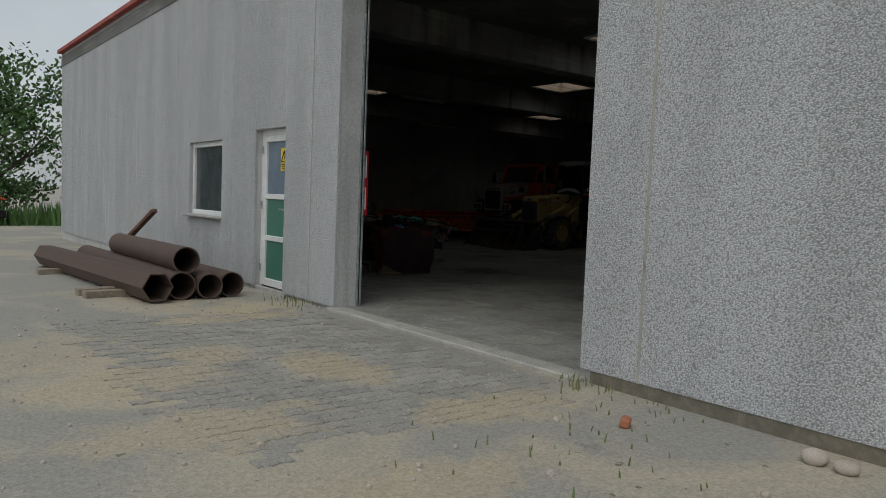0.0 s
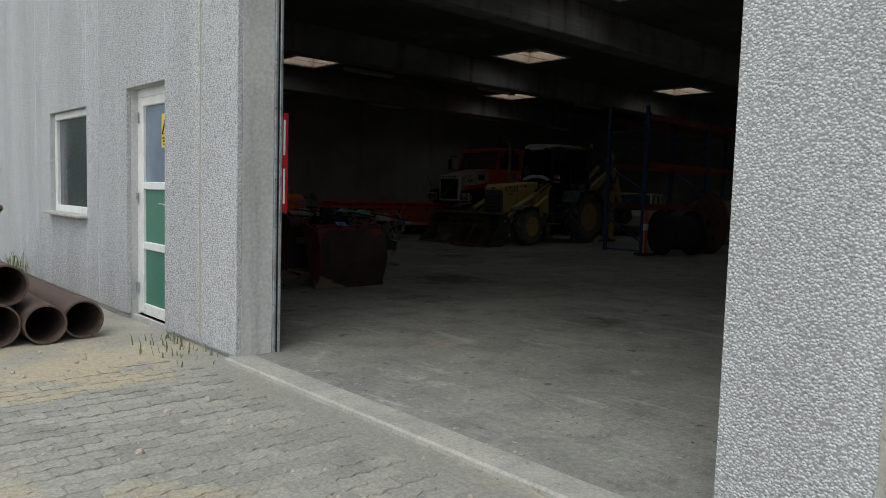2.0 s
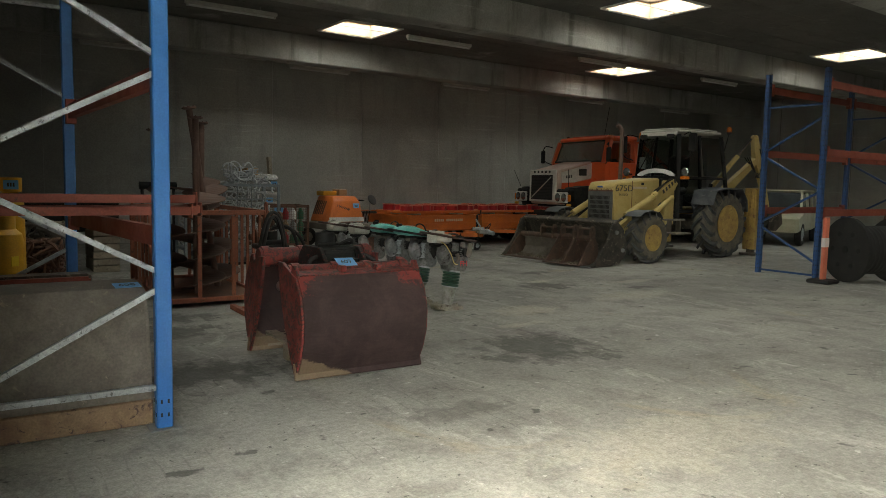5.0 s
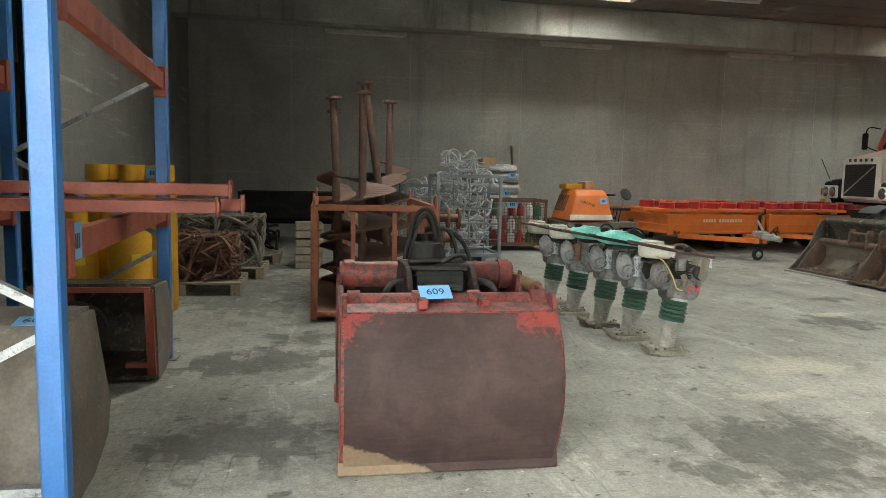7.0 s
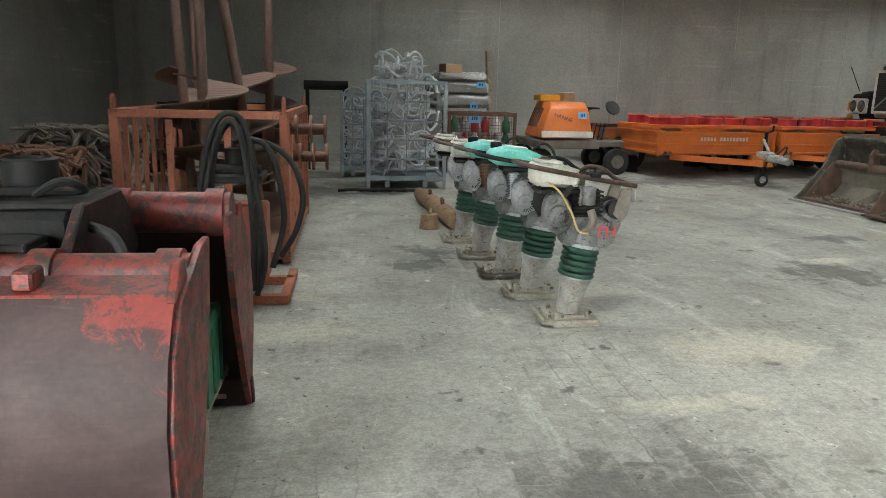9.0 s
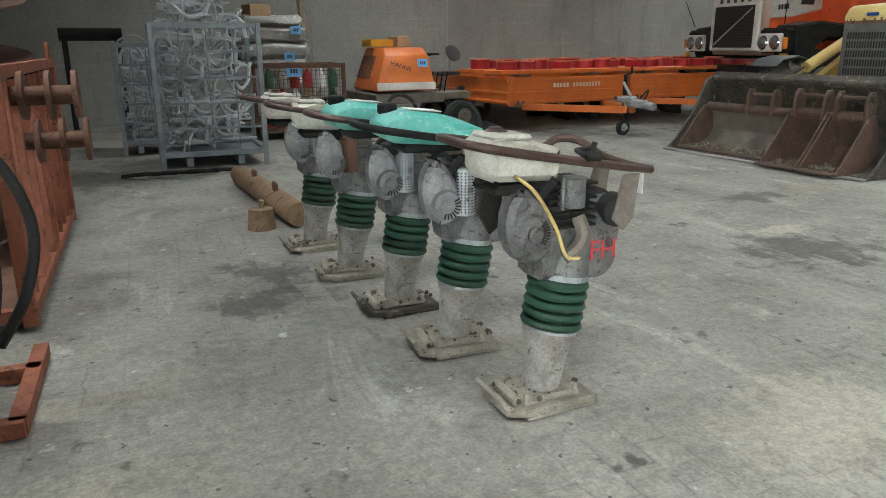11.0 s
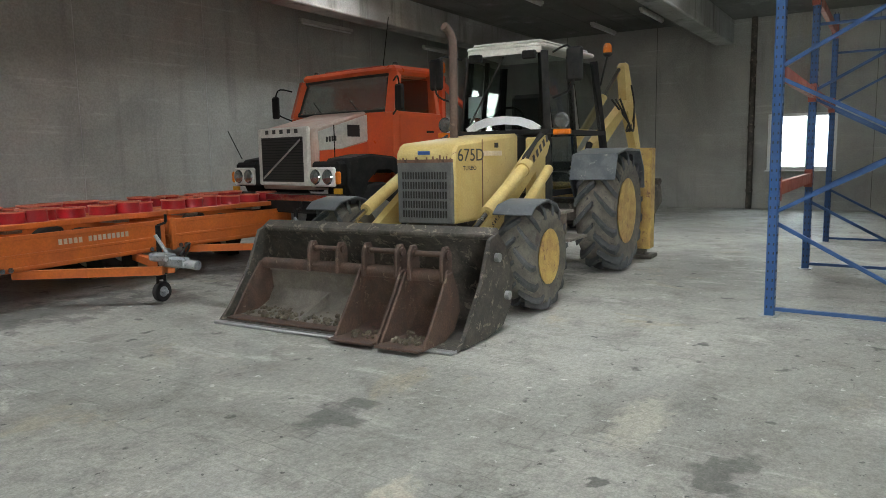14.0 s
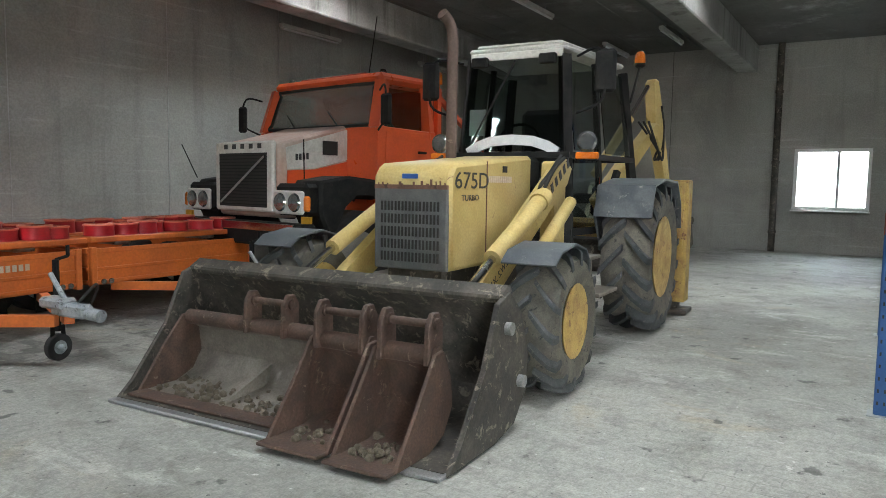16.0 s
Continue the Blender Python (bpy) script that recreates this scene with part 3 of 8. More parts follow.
# ---- building tools ----
class Shape:
    """A bmesh that boxes, rods, lathed and extruded pieces are joined into."""

    def __init__(self):
        self.bm = bmesh.new()

    def _place(self, verts, m):
        if m is not None:
            bmesh.ops.transform(self.bm, matrix=m, verts=verts)
        return self

    def box(self, c, s, m=None, bevel=0.0, rz=0.0, ry=0.0, rx=0.0):
        made = bmesh.ops.create_cube(self.bm, size=1.0)["verts"]
        bmesh.ops.scale(self.bm, vec=s, verts=made)
        if bevel:
            edges = list({e for v in made for e in v.link_edges})
            res = bmesh.ops.bevel(self.bm, geom=edges, offset=bevel, segments=1, affect="EDGES", profile=0.5)
            made = list({v for f in res["faces"] for v in f.verts} | {v for v in made if v.is_valid})
        t = pose(*c, rx, ry, rz)
        return self._place(made, t if m is None else m @ t)

    def rod(self, p, q, r, r2=None, seg=12, caps=True):
        p, q = Vector(p), Vector(q)
        d = q - p
        made = bmesh.ops.create_cone(self.bm, cap_ends=caps, segments=seg, radius1=r, radius2=r if r2 is None else r2, depth=d.length)["verts"]
        turn = d.to_track_quat("Z", "Y").to_matrix().to_4x4()
        return self._place(made, Matrix.Translation((p + q) / 2) @ turn)

    def bar(self, p, q, w, h, up=(0, 0, 1)):
        """A square-section bar from p to q."""
        p, q = Vector(p), Vector(q)
        z = (q - p).normalized()
        x = Vector(up).cross(z)
        if x.length < 1e-3:
            x = Vector((1, 0, 0)).cross(z)
        x.normalize()
        y = z.cross(x)
        t = Matrix((x, y, z)).transposed().to_4x4()
        made = bmesh.ops.create_cube(self.bm, size=1.0)["verts"]
        bmesh.ops.scale(self.bm, vec=(w, h, (q - p).length), verts=made)
        return self._place(made, Matrix.Translation((p + q) / 2) @ t)

    def hose(self, pts, r, seg=8, steps=5, closed=False):
        """A round tube that glides through pts."""
        pts = [Vector(p) for p in pts]
        line = []
        n = len(pts)
        for i in range(n if closed else n - 1):
            a, b = pts[i], pts[(i + 1) % n]
            before = pts[(i - 1) % n] if closed or i > 0 else a
            after = pts[(i + 2) % n] if closed or i + 2 < n else b
            for k in range(steps):
                u = k / steps
                line.append(0.5 * (2 * a + (b - before) * u + (2 * before - 5 * a + 4 * b - after) * u * u + (3 * a - before - 3 * b + after) * u ** 3))
        if not closed:
            line.append(pts[-1])
        rings = []
        side = None
        for i, p in enumerate(line):
            d = (line[(i + 1) % len(line)] if closed or i + 1 < len(line) else p) - (line[i - 1] if closed or i else p)
            d.normalize()
            if side is None:
                side = d.orthogonal().normalized()
            side = (side - d * side.dot(d)).normalized()
            up = d.cross(side)
            rings.append([self.bm.verts.new(p + r * (math.cos(a) * side + math.sin(a) * up)) for a in (2 * math.pi * k / seg for k in range(seg))])
        for i in range(len(rings) if closed else len(rings) - 1):
            a, b = rings[i], rings[(i + 1) % len(rings)]
            for k in range(seg):
                self.bm.faces.new((a[k], a[(k + 1) % seg], b[(k + 1) % seg], b[k]))
        if not closed:
            self.bm.faces.new(rings[0][::-1])
            self.bm.faces.new(rings[-1])
        return self

    def lathe(self, profile, m=None, seg=20, cap=True):
        """profile: (radius, height) pairs turned round z."""
        rings = [[self.bm.verts.new((r * math.cos(2 * math.pi * k / seg), r * math.sin(2 * math.pi * k / seg), z)) for k in range(seg)] for r, z in profile]
        for a, b in zip(rings, rings[1:]):
            for k in range(seg):
                self.bm.faces.new((a[k], a[(k + 1) % seg], b[(k + 1) % seg], b[k]))
        if cap:
            self.bm.faces.new(rings[0][::-1])
            self.bm.faces.new(rings[-1])
        return self._place([v for ring in rings for v in ring], m)

    def prism(self, outline, depth, m=None, bevel=0.0):
        """outline in x and y, pushed depth along z from -depth/2."""
        low = [self.bm.verts.new((x, y, -depth / 2)) for x, y in outline]
        high = [self.bm.verts.new((x, y, depth / 2)) for x, y in outline]
        n = len(outline)
        faces = [self.bm.faces.new(low[::-1]), self.bm.faces.new(high)]
        for k in range(n):
            faces.append(self.bm.faces.new((low[k], low[(k + 1) % n], high[(k + 1) % n], high[k])))
        made = low + high
        if bevel:
            edges = list({e for f in faces for e in f.edges})
            res = bmesh.ops.bevel(self.bm, geom=edges, offset=bevel, segments=1, affect="EDGES", profile=0.5)
            made = list({v for f in res["faces"] for v in f.verts} | {v for v in made if v.is_valid})
        return self._place(made, m)

    def sheet(self, line, width, thick, m=None):
        """A bent plate: line in x and z, width along y."""
        pts = [Vector((x, 0, z)) for x, z in line]
        a, b = [], []
        for i, p in enumerate(pts):
            d = (pts[min(i + 1, len(pts) - 1)] - pts[max(i - 1, 0)]).normalized()
            nrm = Vector((-d.z, 0, d.x)) * thick / 2
            a.append(p + nrm)
            b.append(p - nrm)
        loop = a + b[::-1]
        left = [self.bm.verts.new((p.x, -width / 2, p.z)) for p in loop]
        right = [self.bm.verts.new((p.x, width / 2, p.z)) for p in loop]
        n, h = len(loop), len(a)
        for k in range(n):
            self.bm.faces.new((left[k], left[(k + 1) % n], right[(k + 1) % n], right[k]))
        for ring, flip in ((left, True), (right, False)):
            for i in range(h - 1):
                q = (ring[i], ring[i + 1], ring[n - 2 - i], ring[n - 1 - i])
                self.bm.faces.new(q[::-1] if flip else q)
        return self._place(left + right, m)


def part(name, shape, material, parent=None, label="", smooth=True):
    """Links a shape as ONE mesh object, under a thing or a part."""
    me = bpy.data.meshes.new(name)
    bm = shape.bm
    bmesh.ops.recalc_face_normals(bm, faces=bm.faces)
    if smooth:
        for f in bm.faces:
            f.smooth = True
        for e in bm.edges:
            if len(e.link_faces) == 2 and e.calc_face_angle(0) > radians(35):
                e.smooth = False
    bm.to_mesh(me)
    bm.free()
    me.materials.append(M[material])
    ob = new(name, me)
    if parent is not None:
        ob.parent = parent
    if label:
        ob["label"] = label
    return ob


def thing(name, label, category, m=None, group="", kind=""):
    ob = new(name)
    if m is not None:
        ob.matrix_world = m
    return tagged(ob, label, category, group, kind)


def structure(name, shape, material, label="", category=""):
    return tagged(part(name, shape, material), label, category, "", "structure")


def writing(name, text, size, material, parent, m, depth=0.002, label=""):
    """Letters in the built-in font, as a mesh part; they lie in x and y of m."""
    cu = bpy.data.curves.new(name, "FONT")
    cu.body, cu.size, cu.extrude = text, size, depth
    cu.align_x, cu.align_y = "CENTER", "CENTER"
    tmp = bpy.data.objects.new(name + "_curve", cu)
    scene.collection.objects.link(tmp)
    bpy.context.view_layer.update()
    me = bpy.data.meshes.new_from_object(tmp)
    bpy.data.objects.remove(tmp)
    me.materials.clear()
    me.materials.append(M[material])
    ob = new(name, me)
    ob.parent = parent
    ob.matrix_local = m
    if label:
        ob["label"] = label
    return ob


# ---- the building ----
FX, FI = 5.335, 5.62          # street face and inner face of the front wall
BACK, FAR, SOUTH = 23.2, 29.4, -3.0
CEIL = 4.46
OPEN_A, OPEN_B, OPEN_TOP = 4.895, 8.52, 4.05

s = Shape()
s.box((FI + (FAR - FI) / 2, (BACK + SOUTH) / 2, -0.1), (FAR - FI + 0.4, BACK - SOUTH + 0.4, 0.2))
structure("floor", s, "floor", "grey dusty worn hall floor with oil stains", "floor")
s = Shape()
s.box((FX + 0.035, (OPEN_A + OPEN_B) / 2, -0.092), (0.21, OPEN_B - OPEN_A + 0.1, 0.19), bevel=0.012)
structure("threshold", s, "sill", "pale worn concrete threshold strip", "threshold")


def wall_with_holes(name, material, lo, hi, axis, base, top, thick_a, thick_b, holes, label):
    """A wall along y (axis 'y') or x, with box holes (from, to, sill, head)."""
    s = Shape()

    def piece(a, b, z0, z1):
        if b - a < 1e-4 or z1 - z0 < 1e-4:
            return
        mid, size = (a + b) / 2, b - a
        t, tm = thick_b - thick_a, (thick_a + thick_b) / 2
        if axis == "y":
            s.box((tm, mid, (z0 + z1) / 2), (t, size, z1 - z0))
        else:
            s.box((mid, tm, (z0 + z1) / 2), (size, t, z1 - z0))

    at = lo
    for a, b, z0, z1 in sorted(holes):
        piece(at, a, base, top)
        piece(a, b, base, z0)
        piece(a, b, z1, top)
        at = b
    piece(at, hi, base, top)
    return structure(name, s, material, label, "wall")


DOOR = (9.84, 10.74, 0.0, 2.11)
WIN = (11.93, 13.32, 0.885, 2.03)
wall_with_holes("wall_front", "jamb", SOUTH - 0.25, BACK + 0.25, "y", -0.3, 4.72, FX + 0.04, FI,
                [(OPEN_A, OPEN_B, -0.3, OPEN_TOP), DOOR, WIN], "grey concrete wall core with a smooth jamb at the gateway")
# exposed-aggregate facing slabs, butted with narrow joints
seams = [SOUTH - 0.25, -0.43, 1.97, 4.37, OPEN_A]
FACE_Z = 0.06


def facing(a, b, z0, z1):
    s = Shape()
    s.box((FX + 0.02, (a + b) / 2, (z0 + z1) / 2), (0.04, b - a - 0.012, z1 - z0), bevel=0.004)
    return s


front = bpy.data.objects["wall_front"]
for a, b in zip(seams, seams[1:]):
    part("facing_panel", facing(a, b, FACE_Z, 4.80), "aggregate", front, "grey exposed-aggregate facing panel")
left = [OPEN_B, 9.13, 11.55, 13.95, 16.35, 18.7, 21.1, BACK + 0.25]
for a, b in zip(left, left[1:]):
    holes = [h for h in (DOOR, WIN) if h[0] > a and h[0] < b]
    if not holes:
        part("facing_panel", facing(a, b, 0.0, 4.80), "aggregate", front, "grey exposed-aggregate facing panel")
    for h in holes:
        s = facing(a, h[0] + 0.006, 0.0, 4.80)
        for q in (facing(h[1] - 0.006, b, 0.0, 4.80), facing(h[0] - 0.006, h[1] + 0.006, h[3], 4.80), facing(h[0] - 0.006, h[1] + 0.006, 0.0, h[2]) if h[2] > 0.1 else None):
            if q:
                me = bpy.data.meshes.new("tmp")
                q.bm.to_mesh(me)
                s.bm.from_mesh(me)
                bpy.data.meshes.remove(me)
        part("facing_panel", s, "aggregate", front, "grey exposed-aggregate facing panel")
part("facing_panel", facing(OPEN_A, OPEN_B, OPEN_TOP, 4.80), "aggregate", front, "grey exposed-aggregate facing panel")
s = Shape()
for y in (1.97, 4.37, 9.13, 18.7):
    s.box((FX + 0.002, y, 2.4), (0.012, 0.022, 4.68))
part("joint_strip", s, "sill", front, "pale sealant joints")
s = Shape()
s.box((FX + 0.1, (SOUTH + BACK) / 2, 4.85), (0.42, BACK - SOUTH + 0.6, 0.10), bevel=0.01)
structure("roof_trim", s, "red_trim", "red-brown metal roof edge trim", "trim")
s = Shape()
s.box((FX + 0.06, (SOUTH - 0.2 + OPEN_A) / 2, 0.0), (0.1, OPEN_A - SOUTH, 0.22))
structure("plinth", s, "joint_soil", "dark set-back wall plinth", "plinth")

wall_with_holes("wall_back", "wall", FI, FAR + 0.25, "x", -0.2, CEIL + 0.4, BACK, BACK + 0.24, [], "grey cast concrete wall of tall panels")
W2 = (13.92, 15.37, 0.92, 2.22)
wall_with_holes("wall_far", "wall", SOUTH, BACK, "y", -0.2, CEIL + 0.4, FAR, FAR + 0.24, [W2], "grey concrete end wall with one window")
wall_with_holes("wall_south", "wall", FI, FAR + 0.25, "x", -0.2, CEIL + 0.4, SOUTH - 0.24, SOUTH, [], "grey concrete side wall")
back = bpy.data.objects["wall_back"]
for i in range(9):
    s = Shape()
    s.box((7.6 + 2.4 * i, BACK - 0.004, CEIL / 2), (0.009, 0.012, CEIL))
    part("joint_strip", s, "jamb", back)
farw = bpy.data.objects["wall_far"]
for y in (20.4, 18.0, 13.2, 10.8):
    s = Shape()
    s.box((FAR - 0.004, y, CEIL / 2), (0.012, 0.014, CEIL))
    part("joint_strip", s, "ceil", farw)

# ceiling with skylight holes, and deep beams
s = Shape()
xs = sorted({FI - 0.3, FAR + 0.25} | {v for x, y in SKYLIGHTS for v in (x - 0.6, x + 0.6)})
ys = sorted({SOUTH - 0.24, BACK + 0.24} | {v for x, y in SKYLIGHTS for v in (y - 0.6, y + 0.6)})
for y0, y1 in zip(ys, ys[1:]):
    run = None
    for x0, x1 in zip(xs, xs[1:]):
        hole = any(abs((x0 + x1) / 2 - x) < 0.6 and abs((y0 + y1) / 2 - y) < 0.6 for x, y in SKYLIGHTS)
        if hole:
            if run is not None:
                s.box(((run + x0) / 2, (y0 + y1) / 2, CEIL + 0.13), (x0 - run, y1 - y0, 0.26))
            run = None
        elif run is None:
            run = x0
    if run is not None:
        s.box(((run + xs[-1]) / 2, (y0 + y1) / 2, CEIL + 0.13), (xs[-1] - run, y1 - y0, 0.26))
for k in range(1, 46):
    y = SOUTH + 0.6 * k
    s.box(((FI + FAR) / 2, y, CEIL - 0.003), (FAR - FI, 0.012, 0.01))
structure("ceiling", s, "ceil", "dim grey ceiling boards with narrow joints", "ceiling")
for i, y in enumerate((21.35, 16.4, 11.5, 6.6, 1.7)):
    s = Shape()
    s.box(((FI + FAR) / 2, y, CEIL - 0.28), (FAR - FI, 0.42, 0.58), bevel=0.02)
    structure("beam_%d" % (i + 1), s, "beam", "deep stained concrete roof beam", "beam")
# skylight bodies, built also round the unseen lamps added to brighten the hall
for i, (x, y) in enumerate(SKYLIGHTS):
    ob = thing("skylight", "square roof skylight with a pale wooden lining", "skylight", pose(x, y, CEIL), "roof skylights")
    s = Shape()
    for dx, dy, sx, sy in ((0.59, 0, 0.025, 1.2), (-0.59, 0, 0.025, 1.2), (0, 0.59, 1.15, 0.025), (0, -0.59, 1.15, 0.025)):
        s.box((dx, dy, 0.115), (sx, sy, 0.27))
    part("lining", s, "sky_frame", ob)
    s = Shape()
    for dx, dy, sx, sy in ((0.62, 0, 0.05, 1.29), (-0.62, 0, 0.05, 1.29), (0, 0.62, 1.19, 0.05), (0, -0.62, 1.19, 0.05)):
        s.box((dx, dy, -0.015), (sx, sy, 0.03))
    part("frame", s, "white", ob)
    s = Shape()
    s.box((0, 0, 0.28), (1.3, 1.3, 0.03))
    part("dome_pane", s, "white", ob, "milky dome pane")

# fluorescent battens under the beams
def batten(x, y, z):
    ob = thing("fluorescent_batten", "unlit white fluorescent batten under the ceiling", "lamp", pose(x, y, z), "ceiling battens")
    s = Shape()
    s.box((0, 0, 0.03), (1.62, 0.09, 0.07), bevel=0.01)
    part("housing", s, "tube", ob)
    s = Shape()
    s.rod((-0.75, 0, -0.025), (0.75, 0, -0.025), 0.018, seg=10)
    part("tube", s, "white", ob)
    for dx in (-0.77, 0.77):
        s = Shape()
        s.box((dx, 0, -0.015), (0.03, 0.05, 0.05))
        part("end_cap", s, "tube", ob)
    for dx in (-0.5, 0.5):
        s = Shape()
        s.rod((dx, 0, 0.05), (dx, 0, CEIL - z), 0.008, seg=6)
        part("hanger", s, "steel", ob)
    return ob


for x in (9.05, 13.45, 17.85, 22.5, 26.9):
    batten(x, 22.85, 4.05)
    batten(x + 1.1, 18.9 if x > 16 else 19.4, 4.33)
for x in (18.1, 22.6, 27.0):
    batten(x, 17.45, 4.33)

# window and downpipe of the end wall
def window(name, label, m, w, h, glass, bars=()):
    """Frame in x (width) and z, facing -y; m places its lower middle."""
    ob = tagged(new(name), label, "window", "", "structure")
    ob.matrix_world = m
    f = 0.075
    s = Shape()
    s.box((0, 0, f / 2), (w, 0.09, f), bevel=0.006)
    s.box((0, 0, h - f / 2), (w, 0.09, f), bevel=0.006)
    for sx in (-1, 1):
        s.box((sx * (w - f) / 2, 0, h / 2), (f, 0.088, h - 2 * f), bevel=0.006)
    for bx in bars:
        s.box((bx, 0, h / 2), (0.06, 0.085, h - 2 * f), bevel=0.006)
    part("window_frame", s, "white", ob)
    s = Shape()
    s.box((0, 0.0, h / 2), (w - 2 * f, 0.012, h - 2 * f))
    g = part("pane", s, glass, ob)
    g.visible_shadow = False
    s = Shape()
    s.box((0, -0.09, -0.02), (w + 0.04, 0.2, 0.03), bevel=0.006)
    part("window_sill", s, "white" if glass == "pane" else "sill", ob)
    return ob


window("window_1", "white-framed window in a rough facade reflecting trees", pose(FX + 0.10, (WIN[0] + WIN[1]) / 2, WIN[2], 0, 0, -90), WIN[1] - WIN[0], WIN[3] - WIN[2], "dark_pane")
window("window_2", "white-framed bright window in the hall's end wall", pose(FAR + 0.08, (W2[0] + W2[1]) / 2, W2[2], 0, 0, -90), W2[1] - W2[0], W2[3] - W2[2], "pane", (0.12,))
s = Shape()
s.rod((FAR - 0.09, 15.72, 0), (FAR - 0.09, 15.72, CEIL), 0.07, seg=14)
for z in (0.4, 1.9, 3.4):
    s.rod((FAR - 0.09, 15.72, z), (FAR - 0.09, 15.72, z + 0.06), 0.082, seg=14)
tagged(part("downpipe", s, "dark_steel"), "dark plastic downpipe against the end wall", "pipe")
s = Shape()
s.rod((FI + 0.12, 14.0, 0), (FI + 0.12, 14.0, CEIL), 0.08, seg=14)
for z in (0.5, 2.0, 3.5):
    s.rod((FI + 0.12, 14.0, z), (FI + 0.12, 14.0, z + 0.06), 0.095, seg=14)
tagged(part("downpipe", s, "dark"), "dark downpipe against the front wall", "pipe")

# personnel door
d = tagged(new("door_1"), "white-framed door with hazy glass above two green panels, shut", "door", "", "structure")
dw, dh = DOOR[1] - DOOR[0], DOOR[3]
d.matrix_world = pose(FX + 0.15, (DOOR[0] + DOOR[1]) / 2, 0, 0, 0, -90)
s = Shape()
for sx in (-1, 1):
    s.box((sx * (dw / 2 - 0.03), 0, dh / 2), (0.06, 0.1, dh), bevel=0.005)
s.box((0, 0, dh - 0.04), (dw - 0.12, 0.098, 0.08), bevel=0.005)
part("door_frame", s, "white", d)
s = Shape()
for sx in (-1, 1):
    s.box((sx * (dw / 2 - 0.1), -0.02, dh / 2 - 0.03), (0.08, 0.06, dh - 0.1), bevel=0.006)
for z, hh in ((0.06, 0.10), (0.66, 0.07), (1.22, 0.07), (dh - 0.12, 0.08)):
    s.box((0, -0.02, z), (dw - 0.28, 0.058, hh), bevel=0.006)
leaf = part("door_leaf", s, "white", d)
s = Shape()
s.box((0, -0.012, 1.62), (dw - 0.28, 0.02, 0.75))
part("glass", s, "frost", d)
for z, hh in ((0.37, 0.52), (0.94, 0.5)):
    s = Shape()
    s.box((0, -0.012, z), (dw - 0.28, 0.02, hh))
    part("panel", s, "green_panel", d)
s = Shape()
s.box((dw / 2 - 0.10, -0.06, 1.03), (0.03, 0.02, 0.16), bevel=0.004)
s.rod((dw / 2 - 0.10, -0.06, 1.06), (dw / 2 - 0.10, -0.11, 1.06), 0.01)
s.rod((dw / 2 - 0.10, -0.11, 1.06), (dw / 2 - 0.22, -0.11, 1.06), 0.01)
part("door_handle", s, "galv", d)
for z in (0.25, 1.1, 1.85):
    s = Shape()
    s.rod((-dw / 2 + 0.05, -0.07, z - 0.05), (-dw / 2 + 0.05, -0.07, z + 0.05), 0.014)
    part("hinge", s, "galv", d)
sign = thing("warning_sign", "yellow warning sign with a black triangle on door glass", "sign", d.matrix_world @ pose(0.2, -0.035, 1.71, 90, 0, 0))
s = Shape()
s.box((0, 0, 0), (0.2, 0.30, 0.004))
part("plate", s, "yellow_sign", sign)
s = Shape()
for a, b in (((-0.075, -0.03), (0.075, -0.03)), ((0.075, -0.03), (0, 0.11)), ((0, 0.11), (-0.075, -0.03))):
    s.bar((*a, 0.004), (*b, 0.004), 0.006, 0.014)
s.box((0, 0.02, 0.004), (0.012, 0.06, 0.005), rz=-15)
part("triangle", s, "dark", sign)
for k in range(3):
    s = Shape()
    s.box((0, -0.065 - 0.028 * k, 0.004), (0.15 - 0.02 * k, 0.012, 0.004))
    part("text_bar", s, "dark", sign)

# gate guide rails at the jambs: a galvanised channel, its inner shade a black strip
def gate_rail(name, y, k):
    s = Shape()
    s.box((FI + 0.012, y - 0.010 * k, 2.1), (0.022, 0.02, 4.2), bevel=0.003)
    s.box((FI + 0.052, y - 0.010 * k, 2.1), (0.022, 0.02, 4.2), bevel=0.003)
    ob = structure(name, s, "galv", "galvanised steel gate guide channel", "rail")
    s = Shape()
    s.box((FI + 0.032, y - 0.004 * k, 2.1), (0.018, 0.008, 4.2))
    part("groove_shade", s, "dark", ob)


gate_rail("gate_rail", OPEN_B, 1)
gate_rail("gate_rail_south", OPEN_A, -1)

# inner face of the front wall, its shade painted in as darker concrete
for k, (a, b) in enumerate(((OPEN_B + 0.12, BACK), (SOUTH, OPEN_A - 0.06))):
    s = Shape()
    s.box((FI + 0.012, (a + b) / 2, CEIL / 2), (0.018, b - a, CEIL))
    part("inner_face", s, "inner", front, "grey inner wall face with shade put into its colour")

# unseen boards added behind the door and the window to block leaking daylight
for a, b, z0, z1 in (DOOR, WIN):
    s = Shape()
    s.box((FI - 0.03, (a + b) / 2, (z0 + z1) / 2), (0.05, b - a, z1 - z0))
    part("light_plug", s, "wall", front)
ob = thing("marking_rod", "red and white marking rod hung beside the gateway", "rod", pose(FI + 0.10, OPEN_B + 0.03, 1.05))
s = Shape()
s.box((0, 0, 0.37), (0.05, 0.06, 0.74), bevel=0.006)
part("rod", s, "red_ring", ob)
for z in (0.2, 0.56):
    s = Shape()
    s.box((-0.0265, -0.012, z), (0.003, 0.016, 0.26))
    s.box((-0.012, -0.0315, z), (0.016, 0.003, 0.26))
    part("band", s, "paper", ob)

